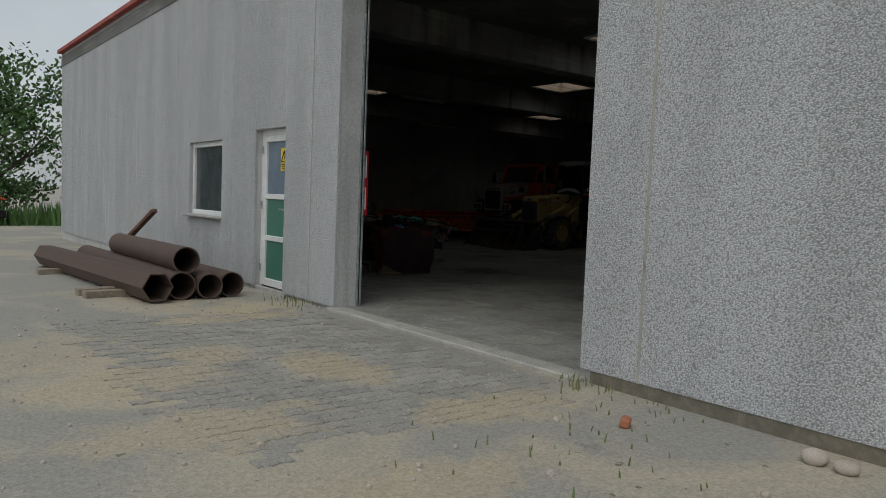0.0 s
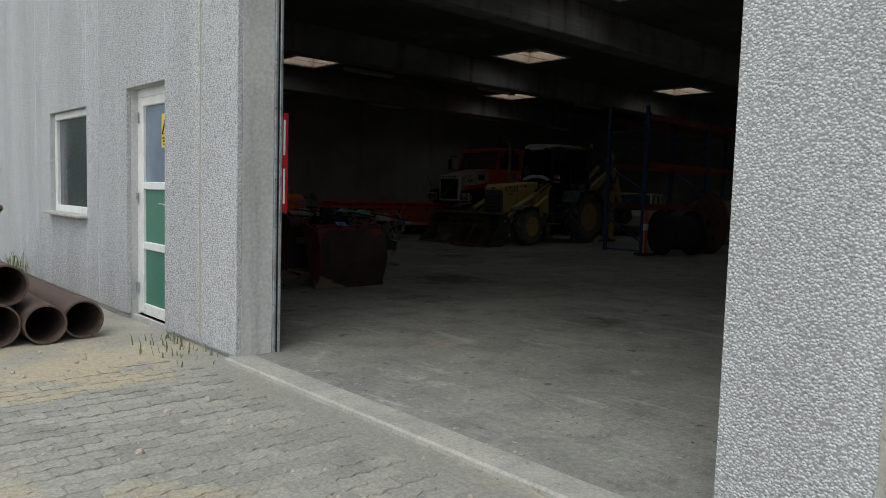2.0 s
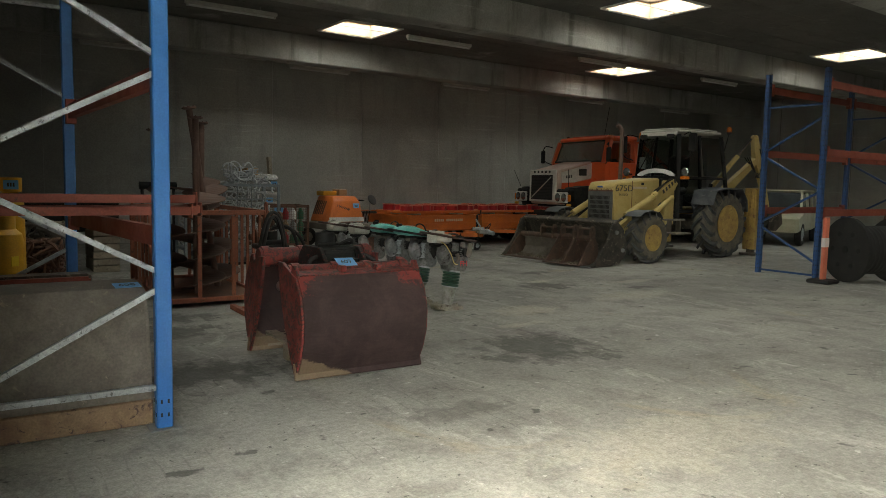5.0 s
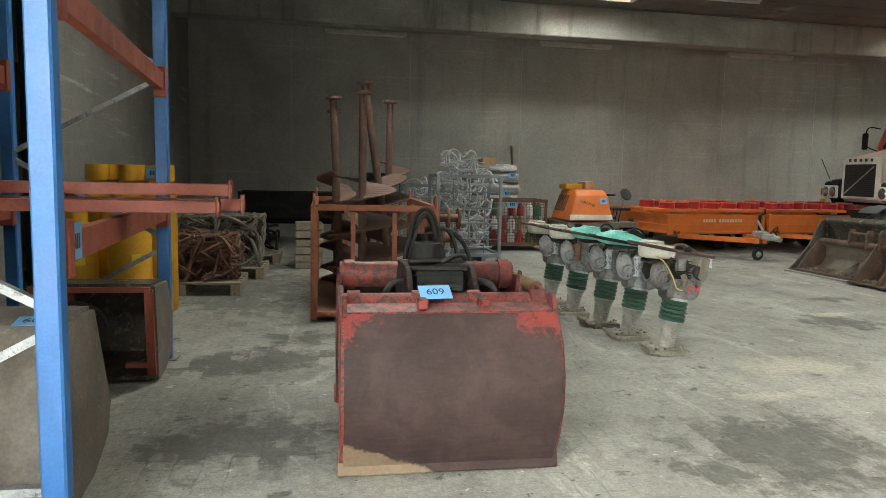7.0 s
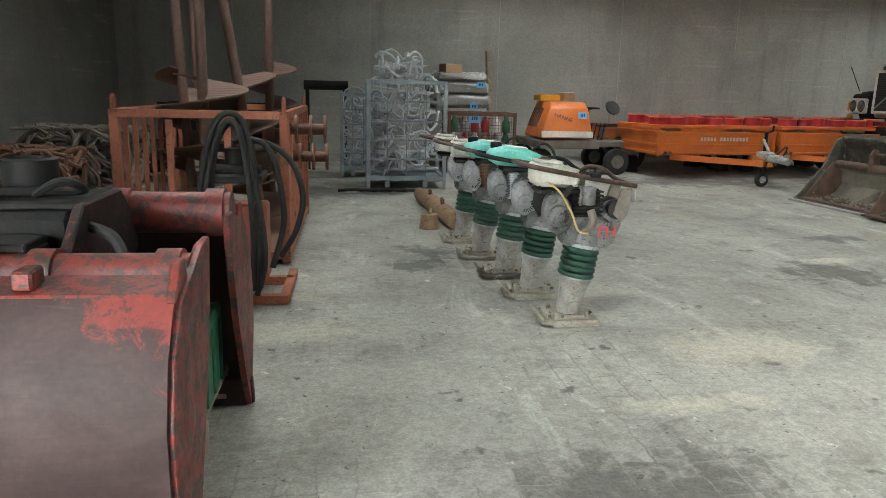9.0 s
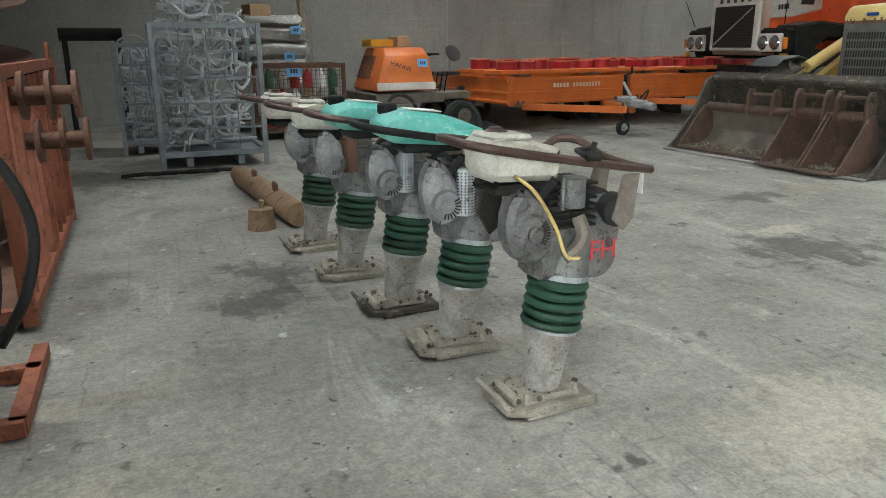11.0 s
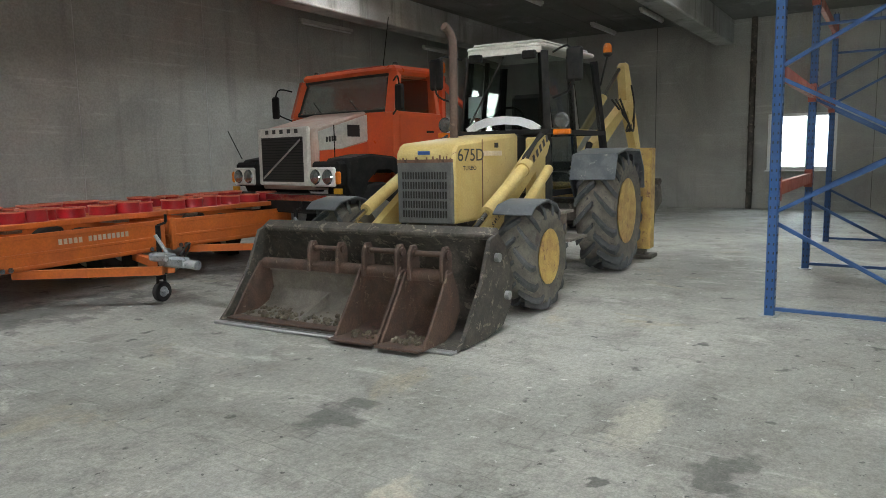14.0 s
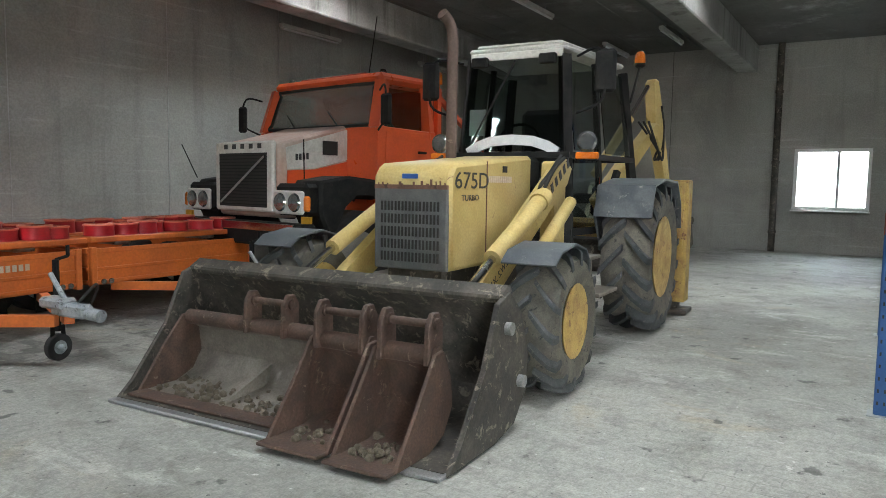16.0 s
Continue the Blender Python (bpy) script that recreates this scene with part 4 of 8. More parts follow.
# ---- the yard ----
def yard_z(x, y):
    far = min(max((math.hypot(x - 4, y - 8) - 12) / 40, 0), 1)
    return -0.03 + 0.5 * far * noise.noise((x * 0.03, y * 0.03, 0)) - 0.012 * max(y - 9, 0) * (1 if y < 24 else 0) - (0.18 if y >= 24 else 0)
s = Shape()
grid = [-2500, -600, -200, -90, -50, -30, -20, -12, -6, -2, 0, 1, 2, 3, 4, 5, 5.9, 6.3]
gy = [-2500, -400, -100, -40, -15, -6, -2, 0, 2, 4, 4.9, 6, 7, 8.5, 10, 12, 15, 18, 21, 24, 30, 40, 60, 100, 300, 2500]
rows = [[s.bm.verts.new((x, y, yard_z(x, y) if x < 5.5 else min(yard_z(x, y), -0.04))) for x in grid] for y in gy]
for a, b in zip(rows, rows[1:]):
    for k in range(len(grid) - 1):
        s.bm.faces.new((a[k], a[k + 1], b[k + 1], b[k]))
east = [6.3, 12, 20, 29.5, 60, 200, 2500]
for ya, yb in ((24, 2500), (-2500, -6)):
    for xa, xb in zip(east, east[1:]):
        q = [s.bm.verts.new(p) for p in ((xa, ya, -0.2), (xb, ya, -0.2), (xb, yb, -0.2), (xa, yb, -0.2))]
        s.bm.faces.new(q)
q = [s.bm.verts.new(p) for p in ((29.3, -6, -0.2), (2500, -6, -0.2), (2500, 24, -0.2), (29.3, 24, -0.2))]
s.bm.faces.new(q)
structure("ground", s, "yard", "sandy grey gravel yard", "ground")


# ---- small shared kinds ----
def blue_tag(m, label="blue numbered paper lot tag", size=(0.14, 0.1), number=""):
    """A paper tag lying in x and y of m, with dark bars for its print."""
    ob = thing("lot_tag", label, "tag", m, "blue lot tags")
    s = Shape()
    s.box((0, 0, 0.001), (size[0], size[1], 0.002))
    part("sheet", s, "tarp", ob)
    if number:
        writing("number", number, size[1] * 0.62, "print", ob, pose(0, 0, 0.003), 0.0005)
        return ob
    for k in range(3):
        s = Shape()
        s.box((size[0] * (-0.18 + 0.18 * k), 0, 0.003), (size[0] * 0.12, size[1] * 0.42, 0.001))
        part("digit_bar", s, "print", ob)
    return ob


def tread(hub, turn, r, w, lugs, material):
    """Chevron tread bars round a tyre, each a part on one of two shared meshes."""
    for side in (-1, 1):
        s = Shape()
        rings = []
        for u, back, low, top, half in ((0.015, 0.0, 0.84, 0.985, 0.036), (0.18, 0.13, 0.84, 1.0, 0.039), (0.36, 0.27, 0.84, 0.99, 0.043), (0.47, 0.35, 0.82, 0.955, 0.046), (0.505, 0.37, 0.76, 0.86, 0.046)):
            ring = []
            for rr, da in ((low, -half * 1.25), (low, half * 1.25), (top, half), (top, -half)):
                a = back + da
                ring.append(s.bm.verts.new((r * rr * math.cos(a), r * rr * math.sin(a), side * w * u)))
            rings.append(ring)
        for a, b in zip(rings, rings[1:]):
            for k in range(4):
                s.bm.faces.new((a[k], a[(k + 1) % 4], b[(k + 1) % 4], b[k]))
        s.bm.faces.new(rings[0])
        s.bm.faces.new(rings[-1])
        bar = part("tread_bar", s, material, hub)
        for i in range(lugs):
            ob = bar if i == 0 else new("tread_bar", bar.data)
            ob.parent = hub
            ob.matrix_basis = turn @ pose(0, 0, 0, 0, 0, 360 * (i + (0.5 if side > 0 else 0)) / lugs)


def wheel(parent, c, r, w, rim_r, tyre_mat="rubber", rim_mat="galv", lugs=0, dish=0.03, name="wheel"):
    """A wheel whose axle runs along local y; lugs: tractor tread bars a side."""
    turn = pose(*c, 90, 0, 0)
    s = Shape()
    s.lathe([(rim_r * 0.28, -w * 0.16), (rim_r * 0.3, w * 0.16)], turn, 14)
    hub = part(name, s, rim_mat, parent)
    s = Shape()
    k = 0.89 if lugs else 1.0
    prof = [(rim_r, -w * 0.42), (rim_r + (r - rim_r) * 0.45, -w * 0.5), (r * k * 0.94, -w * 0.47), (r * k, -w * 0.34), (r * k, w * 0.34), (r * k * 0.94, w * 0.47), (rim_r + (r - rim_r) * 0.45, w * 0.5), (rim_r, w * 0.42)]
    s.lathe(prof, turn, 36, False)
    part("tyre", s, tyre_mat, hub)
    if lugs:
        tread(hub, turn, r, w, lugs, "tyre_dust")
    s = Shape()
    deep = 0.06 if lugs else 0.2
    prof = [(rim_r * 1.03, -w * 0.45), (rim_r * 0.95, -w * 0.42), (rim_r * 0.86, -w * 0.3), (rim_r * 0.78, -w * deep), (rim_r * 0.5, -w * deep - dish * 0.4), (rim_r * 0.42, -w * deep - dish * 2), (rim_r * 0.1, -w * deep - dish * 2.2), (rim_r * 0.1, w * deep + dish * 2.2), (rim_r * 0.42, w * deep + dish * 2), (rim_r * 0.5, w * deep + dish * 0.4), (rim_r * 0.78, w * deep), (rim_r * 0.86, w * 0.3), (rim_r * 0.95, w * 0.42), (rim_r * 1.03, w * 0.45)]
    s.lathe(prof, turn, 28)
    for i in range(6):
        a = math.pi * i / 3
        c0 = turn @ Vector((rim_r * 0.45 * math.cos(a), rim_r * 0.45 * math.sin(a), w * 0.2 + dish * 0.6))
        c1 = turn @ Vector((rim_r * 0.45 * math.cos(a), rim_r * 0.45 * math.sin(a), -w * 0.2 - dish * 0.6))
        s.rod(c1, c0, rim_r * 0.05, seg=6)
    part("rim", s, rim_mat, hub)
    return hub


def scribble(seed, lo, hi, n, r, steps=4, seg=6, spread=0.3):
    """Bent bars and clamps heaped in a box, too many to count."""
    rnd = random.Random(seed)
    s = Shape()
    for _ in range(n):
        p = Vector([rnd.uniform(a, b) for a, b in zip(lo, hi)])
        d = Vector((rnd.uniform(-1, 1), rnd.uniform(-0.5, 0.5), rnd.uniform(-0.6, 0.6))).normalized() * spread
        bend = Vector((rnd.uniform(-0.4, 0.4), rnd.uniform(-0.3, 0.3), rnd.uniform(0.1, 0.7))) * spread
        pts = [p - d, p - d * 0.4 + bend * 0.8, p + d * 0.4 + bend * rnd.uniform(-0.5, 1), p + d]
        pts = [Vector([min(max(v, a), b) for v, a, b in zip(q, lo, hi)]) for q in pts]
        s.hose(pts, r * rnd.uniform(0.7, 1.3), seg, steps)
        if rnd.random() < 0.5:
            s.box(pts[1], (0.05, 0.035, 0.04), rz=rnd.uniform(0, 90), rx=rnd.uniform(0, 60))
    return s


def pallet(m, w=1.2, d=0.8):
    ob = thing("pallet", "worn grey wooden pallet on the floor", "pallet", m, "wooden pallets")
    for k in range(5):
        s = Shape()
        s.box((0, -d / 2 + 0.05 + k * (d - 0.1) / 4, 0.133), (w, 0.1, 0.022), bevel=0.004)
        part("board", s, "timber", ob)
    for x in (-w / 2 + 0.05, 0, w / 2 - 0.05):
        s = Shape()
        s.box((x, 0, 0.06), (0.1, d, 0.12), bevel=0.006)
        part("bearer", s, "timber", ob)
    return ob


shell = set(scene.objects)
HALL = pose(-0.619, 0.246, 0, 0, 0, -2.571)      # turns the hall's contents square to its walls

# ---- left side of the hall: pallet rack with yellow bottles and buckets ----
def rack_frame(rack, x0, x1, y, top, material="blue_rack", brace="galv", along="x", z0=0.23):
    """One upright frame with two posts and zigzag braces."""
    def at(u, z):
        return (u, y, z) if along == "x" else (y, u, z)
    for u in (x0, x1):
        s = Shape()
        p = at(u, top / 2)
        s.box(p, (0.085, 0.075, top), bevel=0.008)
        post = part("post", s, material, rack)
        s = Shape()
        s.box(at(u, 0.004), (0.16, 0.14, 0.008))
        part("foot_plate", s, "steel", post)
        # slots are black chips on the post, painted as shade
        s = Shape()
        for k in range(int(top / 0.075) if material == "backlit_rack" else 2):
            for sy in (-1, 1):
                q = Vector(at(u, 0.08 + 0.075 * k))
                s.box(q + Vector((0.018 * sy, -0.0385, 0)), (0.01, 0.002, 0.022))
                s.box(q + Vector((-0.0435, 0.018 * sy, 0)), (0.002, 0.01, 0.022))
        tagged(part("punched_slot", s, "hole_shade", post), kind="stuff")
    lev = [(z0, z0), (0.25, 0.79), (1.39, 0.86), (1.41, 1.95), (2.57, 2.02), (2.75, 2.75)]
    for a, b in lev:
        if max(a, b) < top:
            s = Shape()
            s.bar(at(x0, a), at(x1, b), 0.035, 0.03)
            part("brace", s, brace, rack)


def rack_beam(rack, p, q, material="orange_beam"):
    s = Shape()
    s.bar(p, q, 0.05, 0.11)
    beam = part("beam", s, material, rack)
    d = (Vector(q) - Vector(p)).normalized()
    for e, k in ((p, 1), (q, -1)):
        s = Shape()
        c = Vector(e) + d * 0.03 * k
        s.box(c, (0.06 + 0.02 * abs(d.y), 0.06 + 0.02 * abs(d.x), 0.2), bevel=0.004)
        part("connector", s, material, beam)


rack = thing("pallet_rack", "blue pallet rack with galvanised braces and red-orange beams", "rack", None, "pallet racks")
rack_frame(rack, 5.92, 6.92, 10.87, 3.0)
rack_frame(rack, 5.76, 6.73, 13.53, 3.0)
for z in (1.06, 1.93):
    rack_beam(rack, (6.93, 10.92, z), (6.74, 13.48, z - 0.02))
    rack_beam(rack, (5.92, 10.92, z), (5.77, 13.48, z - 0.02))
for k, (y, z, e) in enumerate(((11.9, 1.16, 7.33), (12.05, 1.165, 7.43), (11.98, 1.24, 7.38))):
    b = thing("loose_rack_beam", "loose red-orange rack beam laid across the rack", "beam", None, "loose rack beams")
    s = Shape()
    s.bar((5.7, y, z), (e, y, z), 0.075, 0.055)
    m = part("beam", s, "orange_beam", b)
    s = Shape()
    s.box((e - 0.01, y, z), (0.012, 0.09, 0.1), bevel=0.003)
    part("connector", s, "orange_beam", b)
blue_tag(pose(6.96, 11.02, 1.08, 90, 0, 90), size=(0.1, 0.13))

# steel blade bucket lying face out under the rack
def blade_bucket():
    ob = thing("bucket", "brown steel ditching bucket turned down on the floor", "excavator bucket", pose(6.38, 11.1, 0, 0, 0, 0), "loose buckets")
    line = [(0.75, 0.36), (0.76, 0.2), (0.74, 0.05), (0.58, -0.06), (0.3, -0.1), (0.12, -0.11), (0.0, -0.12)]
    s = Shape()
    s.sheet([(y, z) for z, y in line], 0.96, 0.03, pose(0, 0, 0, 0, 0, 90))
    part("shell", s, "mud_steel", ob)
    for sx in (-1, 1):
        s = Shape()
        s.prism([(y, z) for z, y in line] + [(0.3, 0.06), (0.5, 0.16), (0.55, 0.3)], 0.025, pose(sx * 0.49, 0, 0, 90, 0, 90), 0.004)
        part("side_plate", s, "mud_steel", ob)
    s = Shape()
    s.box((0, -0.13, 0.07), (1.0, 0.03, 0.14), bevel=0.006)
    part("cutting_edge", s, "grab_edge", ob)
    return ob


blade_bucket()
blue_tag(pose(6.78, 11.12, 0.772, 8, 0, 4), number="608")
ob = thing("bucket", "orange-edged dark bucket standing open under the rack", "excavator bucket", pose(6.44, 12.95, 0), "loose buckets")
s = Shape()
s.sheet([(-0.05, 0.62), (0.3, 0.6), (0.45, 0.35), (0.4, 0.1), (0.2, 0.03), (0.0, 0.03)], 0.68, 0.025, pose(0, 0, 0, 0, 0, 90))
part("shell", s, "dark_steel", ob)
for sx in (-1, 1):
    s = Shape()
    s.prism([(0.0, 0.02), (-0.02, 0.35), (-0.06, 0.62), (0.3, 0.6), (0.45, 0.35), (0.4, 0.1), (0.2, 0.02)], 0.03, pose(sx * 0.35, 0, 0, 90, 0, 90), 0.005)
    part("side_plate", s, "mud_steel", ob)
s = Shape()
for a, b in (((-0.34, -0.07, 0.6), (0.34, -0.07, 0.6)), ((-0.33, -0.03, 0.3), (-0.33, -0.07, 0.6)), ((0.33, -0.02, 0.05), (0.33, -0.07, 0.6)), ((0.18, -0.02, 0.12), (0.34, -0.02, 0.12)), ((-0.12, -0.03, 0.3), (-0.12, -0.07, 0.58))):
    s.bar(a, b, 0.05, 0.03)
part("rim_bar", s, "orange_beam", ob)
s = Shape()
s.hose([(-0.3, -0.1, 0.45), (-0.1, -0.12, 0.53), (0.05, -0.12, 0.48), (0.1, -0.1, 0.38)], 0.014)
part("hose", s, "rubber", ob)

# yellow gas cylinders
def gas_tall(m, tone="gas_yellow"):
    ob = thing("gas_cylinder", "tall yellow steel gas cylinder with a valve guard", "gas cylinder", m, "yellow gas cylinders")
    s = Shape()
    s.lathe([(0.10, 0.0), (0.118, 0.03), (0.118, 1.06), (0.108, 1.15), (0.07, 1.21), (0.04, 1.23)], None, 22)
    part("body", s, tone, ob)
    s = Shape()
    s.rod((0, 0, 1.23), (0, 0, 1.29), 0.03)
    s.rod((-0.05, 0, 1.28), (0.05, 0, 1.28), 0.015)
    part("valve", s, "steel", ob)
    s = Shape()
    s.lathe([(0.095, 1.22), (0.1, 1.22), (0.1, 1.36), (0.095, 1.36)], None, 18, False)
    part("guard", s, tone, ob)
    return ob


def gas_short(m):
    ob = thing("gas_cylinder", "stout yellow propane cylinder with a collar", "gas cylinder", m, "yellow gas cylinders")
    s = Shape()
    s.lathe([(0.14, 0), (0.16, 0.02), (0.17, 0.06), (0.17, 0.76), (0.155, 0.84), (0.09, 0.9), (0.05, 0.91)], None, 26)
    s.lathe([(0.1705, 0.40), (0.174, 0.405), (0.174, 0.425), (0.1705, 0.43)], None, 26)
    part("body", s, "gas_yellow", ob)
    s = Shape()
    s.lathe([(0.1, 0.88), (0.105, 0.88), (0.105, 1.02), (0.1, 1.02)], None, 18, False)
    part("collar", s, "gas_yellow", ob)
    s = Shape()
    s.rod((0, 0, 0.9), (0, 0, 0.98), 0.022)
    s.box((0.03, 0, 0.96), (0.06, 0.03, 0.03))
    part("valve", s, "steel", ob)
    s = Shape()
    s.box((0, -0.17, 0.6), (0.07, 0.006, 0.09))
    part("label", s, "yellow_sign", ob)
    return ob


for i in range(3):
    for j in range(2):
        gas_tall(pose(5.85 + 0.25 * i, 15.12 + 0.25 * j, 0.0, 0, 0, 40 * i + 13 * j))
for x, y in ((5.84, 14.5), (6.26, 14.5), (6.05, 14.83)):
    gas_short(pose(x, y, 0.0, 0, 0, 30))
blue_tag(pose(6.35, 14.985, 1.29, 90, 0, 0), size=(0.13, 0.09))

# scrap pallets along the wall
pallet(pose(6.35, 16.5, 0))
tagged(part("scrap_heap", scribble(3, (5.8, 16.15, 0.15), (6.9, 16.85, 0.62), 110, 0.018), "rust"), "heap of rusty couplings and bars on a pallet", "scrap", "", "stuff")
pallet(pose(6.5, 17.7, 0))
tagged(part("scrap_heap", scribble(4, (5.95, 17.35, 0.15), (7.05, 18.1, 0.75), 110, 0.02), "mud_steel"), "heap of grey rusty fittings on a pallet", "scrap", "", "stuff")
pallet(pose(6.6, 19.2, 0))
tagged(part("scrap_heap", scribble(5, (6.05, 18.85, 0.15), (7.15, 19.6, 0.5), 70, 0.02), "dark"), "dark heap of steel parts on a pallet", "scrap", "", "stuff")
ob = thing("steel_trough", "long dark steel trough standing by the back wall", "trough", pose(7.3, 21.6, 0))
s = Shape()
s.sheet([(-0.35, 0.95), (-0.3, 0.5), (0, 0.38), (0.3, 0.5), (0.35, 0.95)], 1.9, 0.02, pose(0, 0, 0, 0, 0, 90))
part("trough", s, "dark", ob)
for x in (-0.7, 0.7):
    s = Shape()
    s.box((x, 0, 0.2), (0.08, 0.5, 0.4), bevel=0.01)
    part("leg", s, "dark", ob)
for k, (y, z, h) in enumerate(((18.35, 0.0, 0.3), (18.4, 0.3, 0.34), (18.75, 0.0, 0.6))):
    ob = thing("crate", "weathered grey wooden crate beside the auger rack", "crate", pose(7.62, y, z, 0, 0, 4 * k), "grey crates")
    for j in range(3):
        s = Shape()
        s.box((0, 0, h * (j + 0.5) / 3), (0.36, 0.34, h / 3 - 0.012), bevel=0.008)
        part("board", s, "timber", ob)

# ---- clamshell grab ----
GX, GY, GW = 8.39, 11.92, 0.96
grab = thing("clamshell_grab", "worn red-brown clamshell digging grab standing open on the floor", "grab", pose(GX, GY, 0))


def grab_shell(sign):
    line = [(-0.26, 0.80), (-0.38, 0.755), (-0.50, 0.72), (-0.59, 0.60), (-0.635, 0.45), (-0.63, 0.3), (-0.58, 0.15), (-0.535, 0.08), (-0.50, 0.0)]
    if sign > 0:
        line = [(-y, z) for y, z in line]
    s = Shape()
    s.sheet(line[2:], GW, 0.022, pose(0, 0, 0, 0, 0, 90))
    shell = part("shell", s, "grab_plate", grab, "brown scraped curved shell with red paint left at its top")
    inner = [(-0.16, 0.80), (-0.20, 0.62), (-0.28, 0.4), (-0.40, 0.16)]
    if sign > 0:
        inner = [(-y, z) for y, z in inner]
    for sx in (-1, 1):
        s = Shape()
        s.prism(line + inner[::-1], 0.022, pose(sx * (GW / 2 + 0.005), 0, 0, 90, 0, 90), 0.004)
        part("side_plate", s, "grab_red", shell)
    s = Shape()
    y, z = line[-1]
    s.box((0, y - 0.012 * (1 if sign < 0 else -1), 0.06), (GW + 0.05, 0.03, 0.12), bevel=0.005, rx=-18 * (1 if sign < 0 else -1))
    part("cutting_edge", s, "grab_plate", shell)
    s = Shape()
    k = -1 if sign < 0 else 1
    hz, hr = (0.73, 0.058) if k < 0 else (0.785, 0.07)
    s.rod((-GW / 2, k * 0.32, hz), (GW / 2, k * 0.32, hz), hr, seg=18)
    tube = part("hinge_tube", s, "grab_red", shell)
    for x in (-0.13, 0.13, -0.43, 0.43):
        s = Shape()
        s.rod((x - 0.03, k * 0.32, hz), (x + 0.03, k * 0.32, hz), hr + 0.012, seg=18)
        part("hinge_collar", s, "grab_red", shell)
    s = Shape()
    s.box((0, k * 0.46, 0.735), (GW, 0.10, 0.02), rx=-k * 12)
    part("top_plate", s, "grab_red", shell)
    for x in (-0.13, 0.15):
        s = Shape()
        s.box((x, k * 0.47, 0.765), (0.045, 0.075, 0.045), bevel=0.006)
        part("gusset", s, "grab_red", shell)
    for sx in (-1, 1):
        s = Shape()
        s.prism([(k * 0.40, 0.73), (k * 0.53, 0.715), (k * 0.47, 0.80), (k * 0.42, 0.80)], 0.024, pose(sx * (GW / 2 - 0.004), 0, 0, 90, 0, 90), 0.004)
        part("corner_ear", s, "grab_red", shell)


grab_shell(-1)
grab_shell(1)
for sx in (-1, 1):
    s = Shape()
    s.prism([(-0.3, 0.68), (-0.3, 0.76), (-0.16, 0.885), (0.16, 0.885), (0.3, 0.76), (0.3, 0.68), (0.16, 0.58), (-0.16, 0.58)], 0.03, pose(sx * 0.16, 0, 0, 90, 0, 90), 0.005)
    part("frame_plate", s, "grab_core", grab, "black frame plate with red paint left")
s = Shape()
s.box((0, 0.02, 0.74), (0.27, 0.34, 0.24), bevel=0.02)
s.box((0, 0.02, 0.872), (0.34, 0.26, 0.024), bevel=0.006)
part("core", s, "dark", grab)
s = Shape()
for x, z, wx, wz in ((0, 0.80, 0.17, 0.022), (0, 0.67, 0.17, 0.022), (-0.075, 0.735, 0.022, 0.11), (0.075, 0.735, 0.022, 0.11)):
    s.box((x, -0.25, z), (wx, 0.14, wz), bevel=0.004)
part("square_socket", s, "dark", grab, "black square tube socket")
s = Shape()
s.box((0.03, -0.325, 0.74), (0.035, 0.012, 0.09), bevel=0.003)
part("latch", s, "rust", grab)
s = Shape()
s.lathe([(0.05, 0.88), (0.075, 0.884), (0.075, 0.985), (0.06, 0.99), (0.05, 0.955)], pose(-0.04, 0.05, 0), 20)
part("rotator_collar", s, "dark", grab)
s = Shape()
s.hose([(0.02, -0.08, 0.9), (0.1, -0.1, 0.94), (0.14, -0.05, 0.91), (0.05, -0.02, 0.9), (-0.08, -0.06, 0.905), (-0.15, -0.08, 0.9)], 0.012)
part("chain_link", s, "dark", grab)
for sx in (-1, 1):
    s = Shape()
    s.hose([(sx * 0.14, -0.1, 0.82), (sx * 0.25, -0.18, 0.80), (sx * 0.28, -0.2, 0.70), (sx * 0.2, -0.22, 0.64), (sx * 0.14, -0.2, 0.70)], 0.016)
    part("hydraulic_hose", s, "rubber", grab)
for sx in (-0.3, 0.3):
    s = Shape()
    s.rod((sx, -0.3, 0.55), (sx, 0.3, 0.55), 0.045, seg=14)
    part("cylinder", s, "steel", grab)
blue_tag(pose(8.33, 11.535, 0.80, 30, 0, 5), size=(0.15, 0.095), number="609")

crate = thing("plastic_crate", "green plastic crate with rope and iron inside the grab", "crate", pose(8.62, 12.02, 0.15))
s = Shape()
s.box((0, 0, 0.012), (0.36, 0.5, 0.02))
part("base", s, "bottle_green", crate)
for sx, sy, wx, wy in ((0.18, 0, 0.012, 0.5), (-0.18, 0, 0.012, 0.5), (0, 0.25, 0.36, 0.012), (0, -0.25, 0.36, 0.012)):
    s = Shape()
    s.box((sx, sy, 0.285), (wx + 0.012, wy + 0.012, 0.045), bevel=0.004)
    part("rim", s, "bottle_green", crate)
    s = Shape()
    s.box((sx, sy, 0.143), (max(wx - 0.02, 0.006), max(wy - 0.02, 0.006), 0.24))
    part("side_panel", s, "bottle_green", crate)
    n = int(max(wx, wy) / 0.12)
    for k in range(n + 1):
        u = -0.5 + k / n
        s = Shape()
        s.box((sx + (wx * u if wx > wy else 0), sy + (wy * u if wy > wx else 0), 0.143), (0.024, 0.024, 0.24), bevel=0.003)
        part("rib", s, "bottle_green", crate)
s = Shape()
s.hose([(0.05, -0.1, 0.2), (0.12, -0.02, 0.3), (0.05, 0.08, 0.32), (-0.06, 0.04, 0.25)], 0.03)
tagged(part("rope_coil", s, "timber"), "thick worn rope end lying in a green crate", "rope").matrix_world = crate.matrix_world
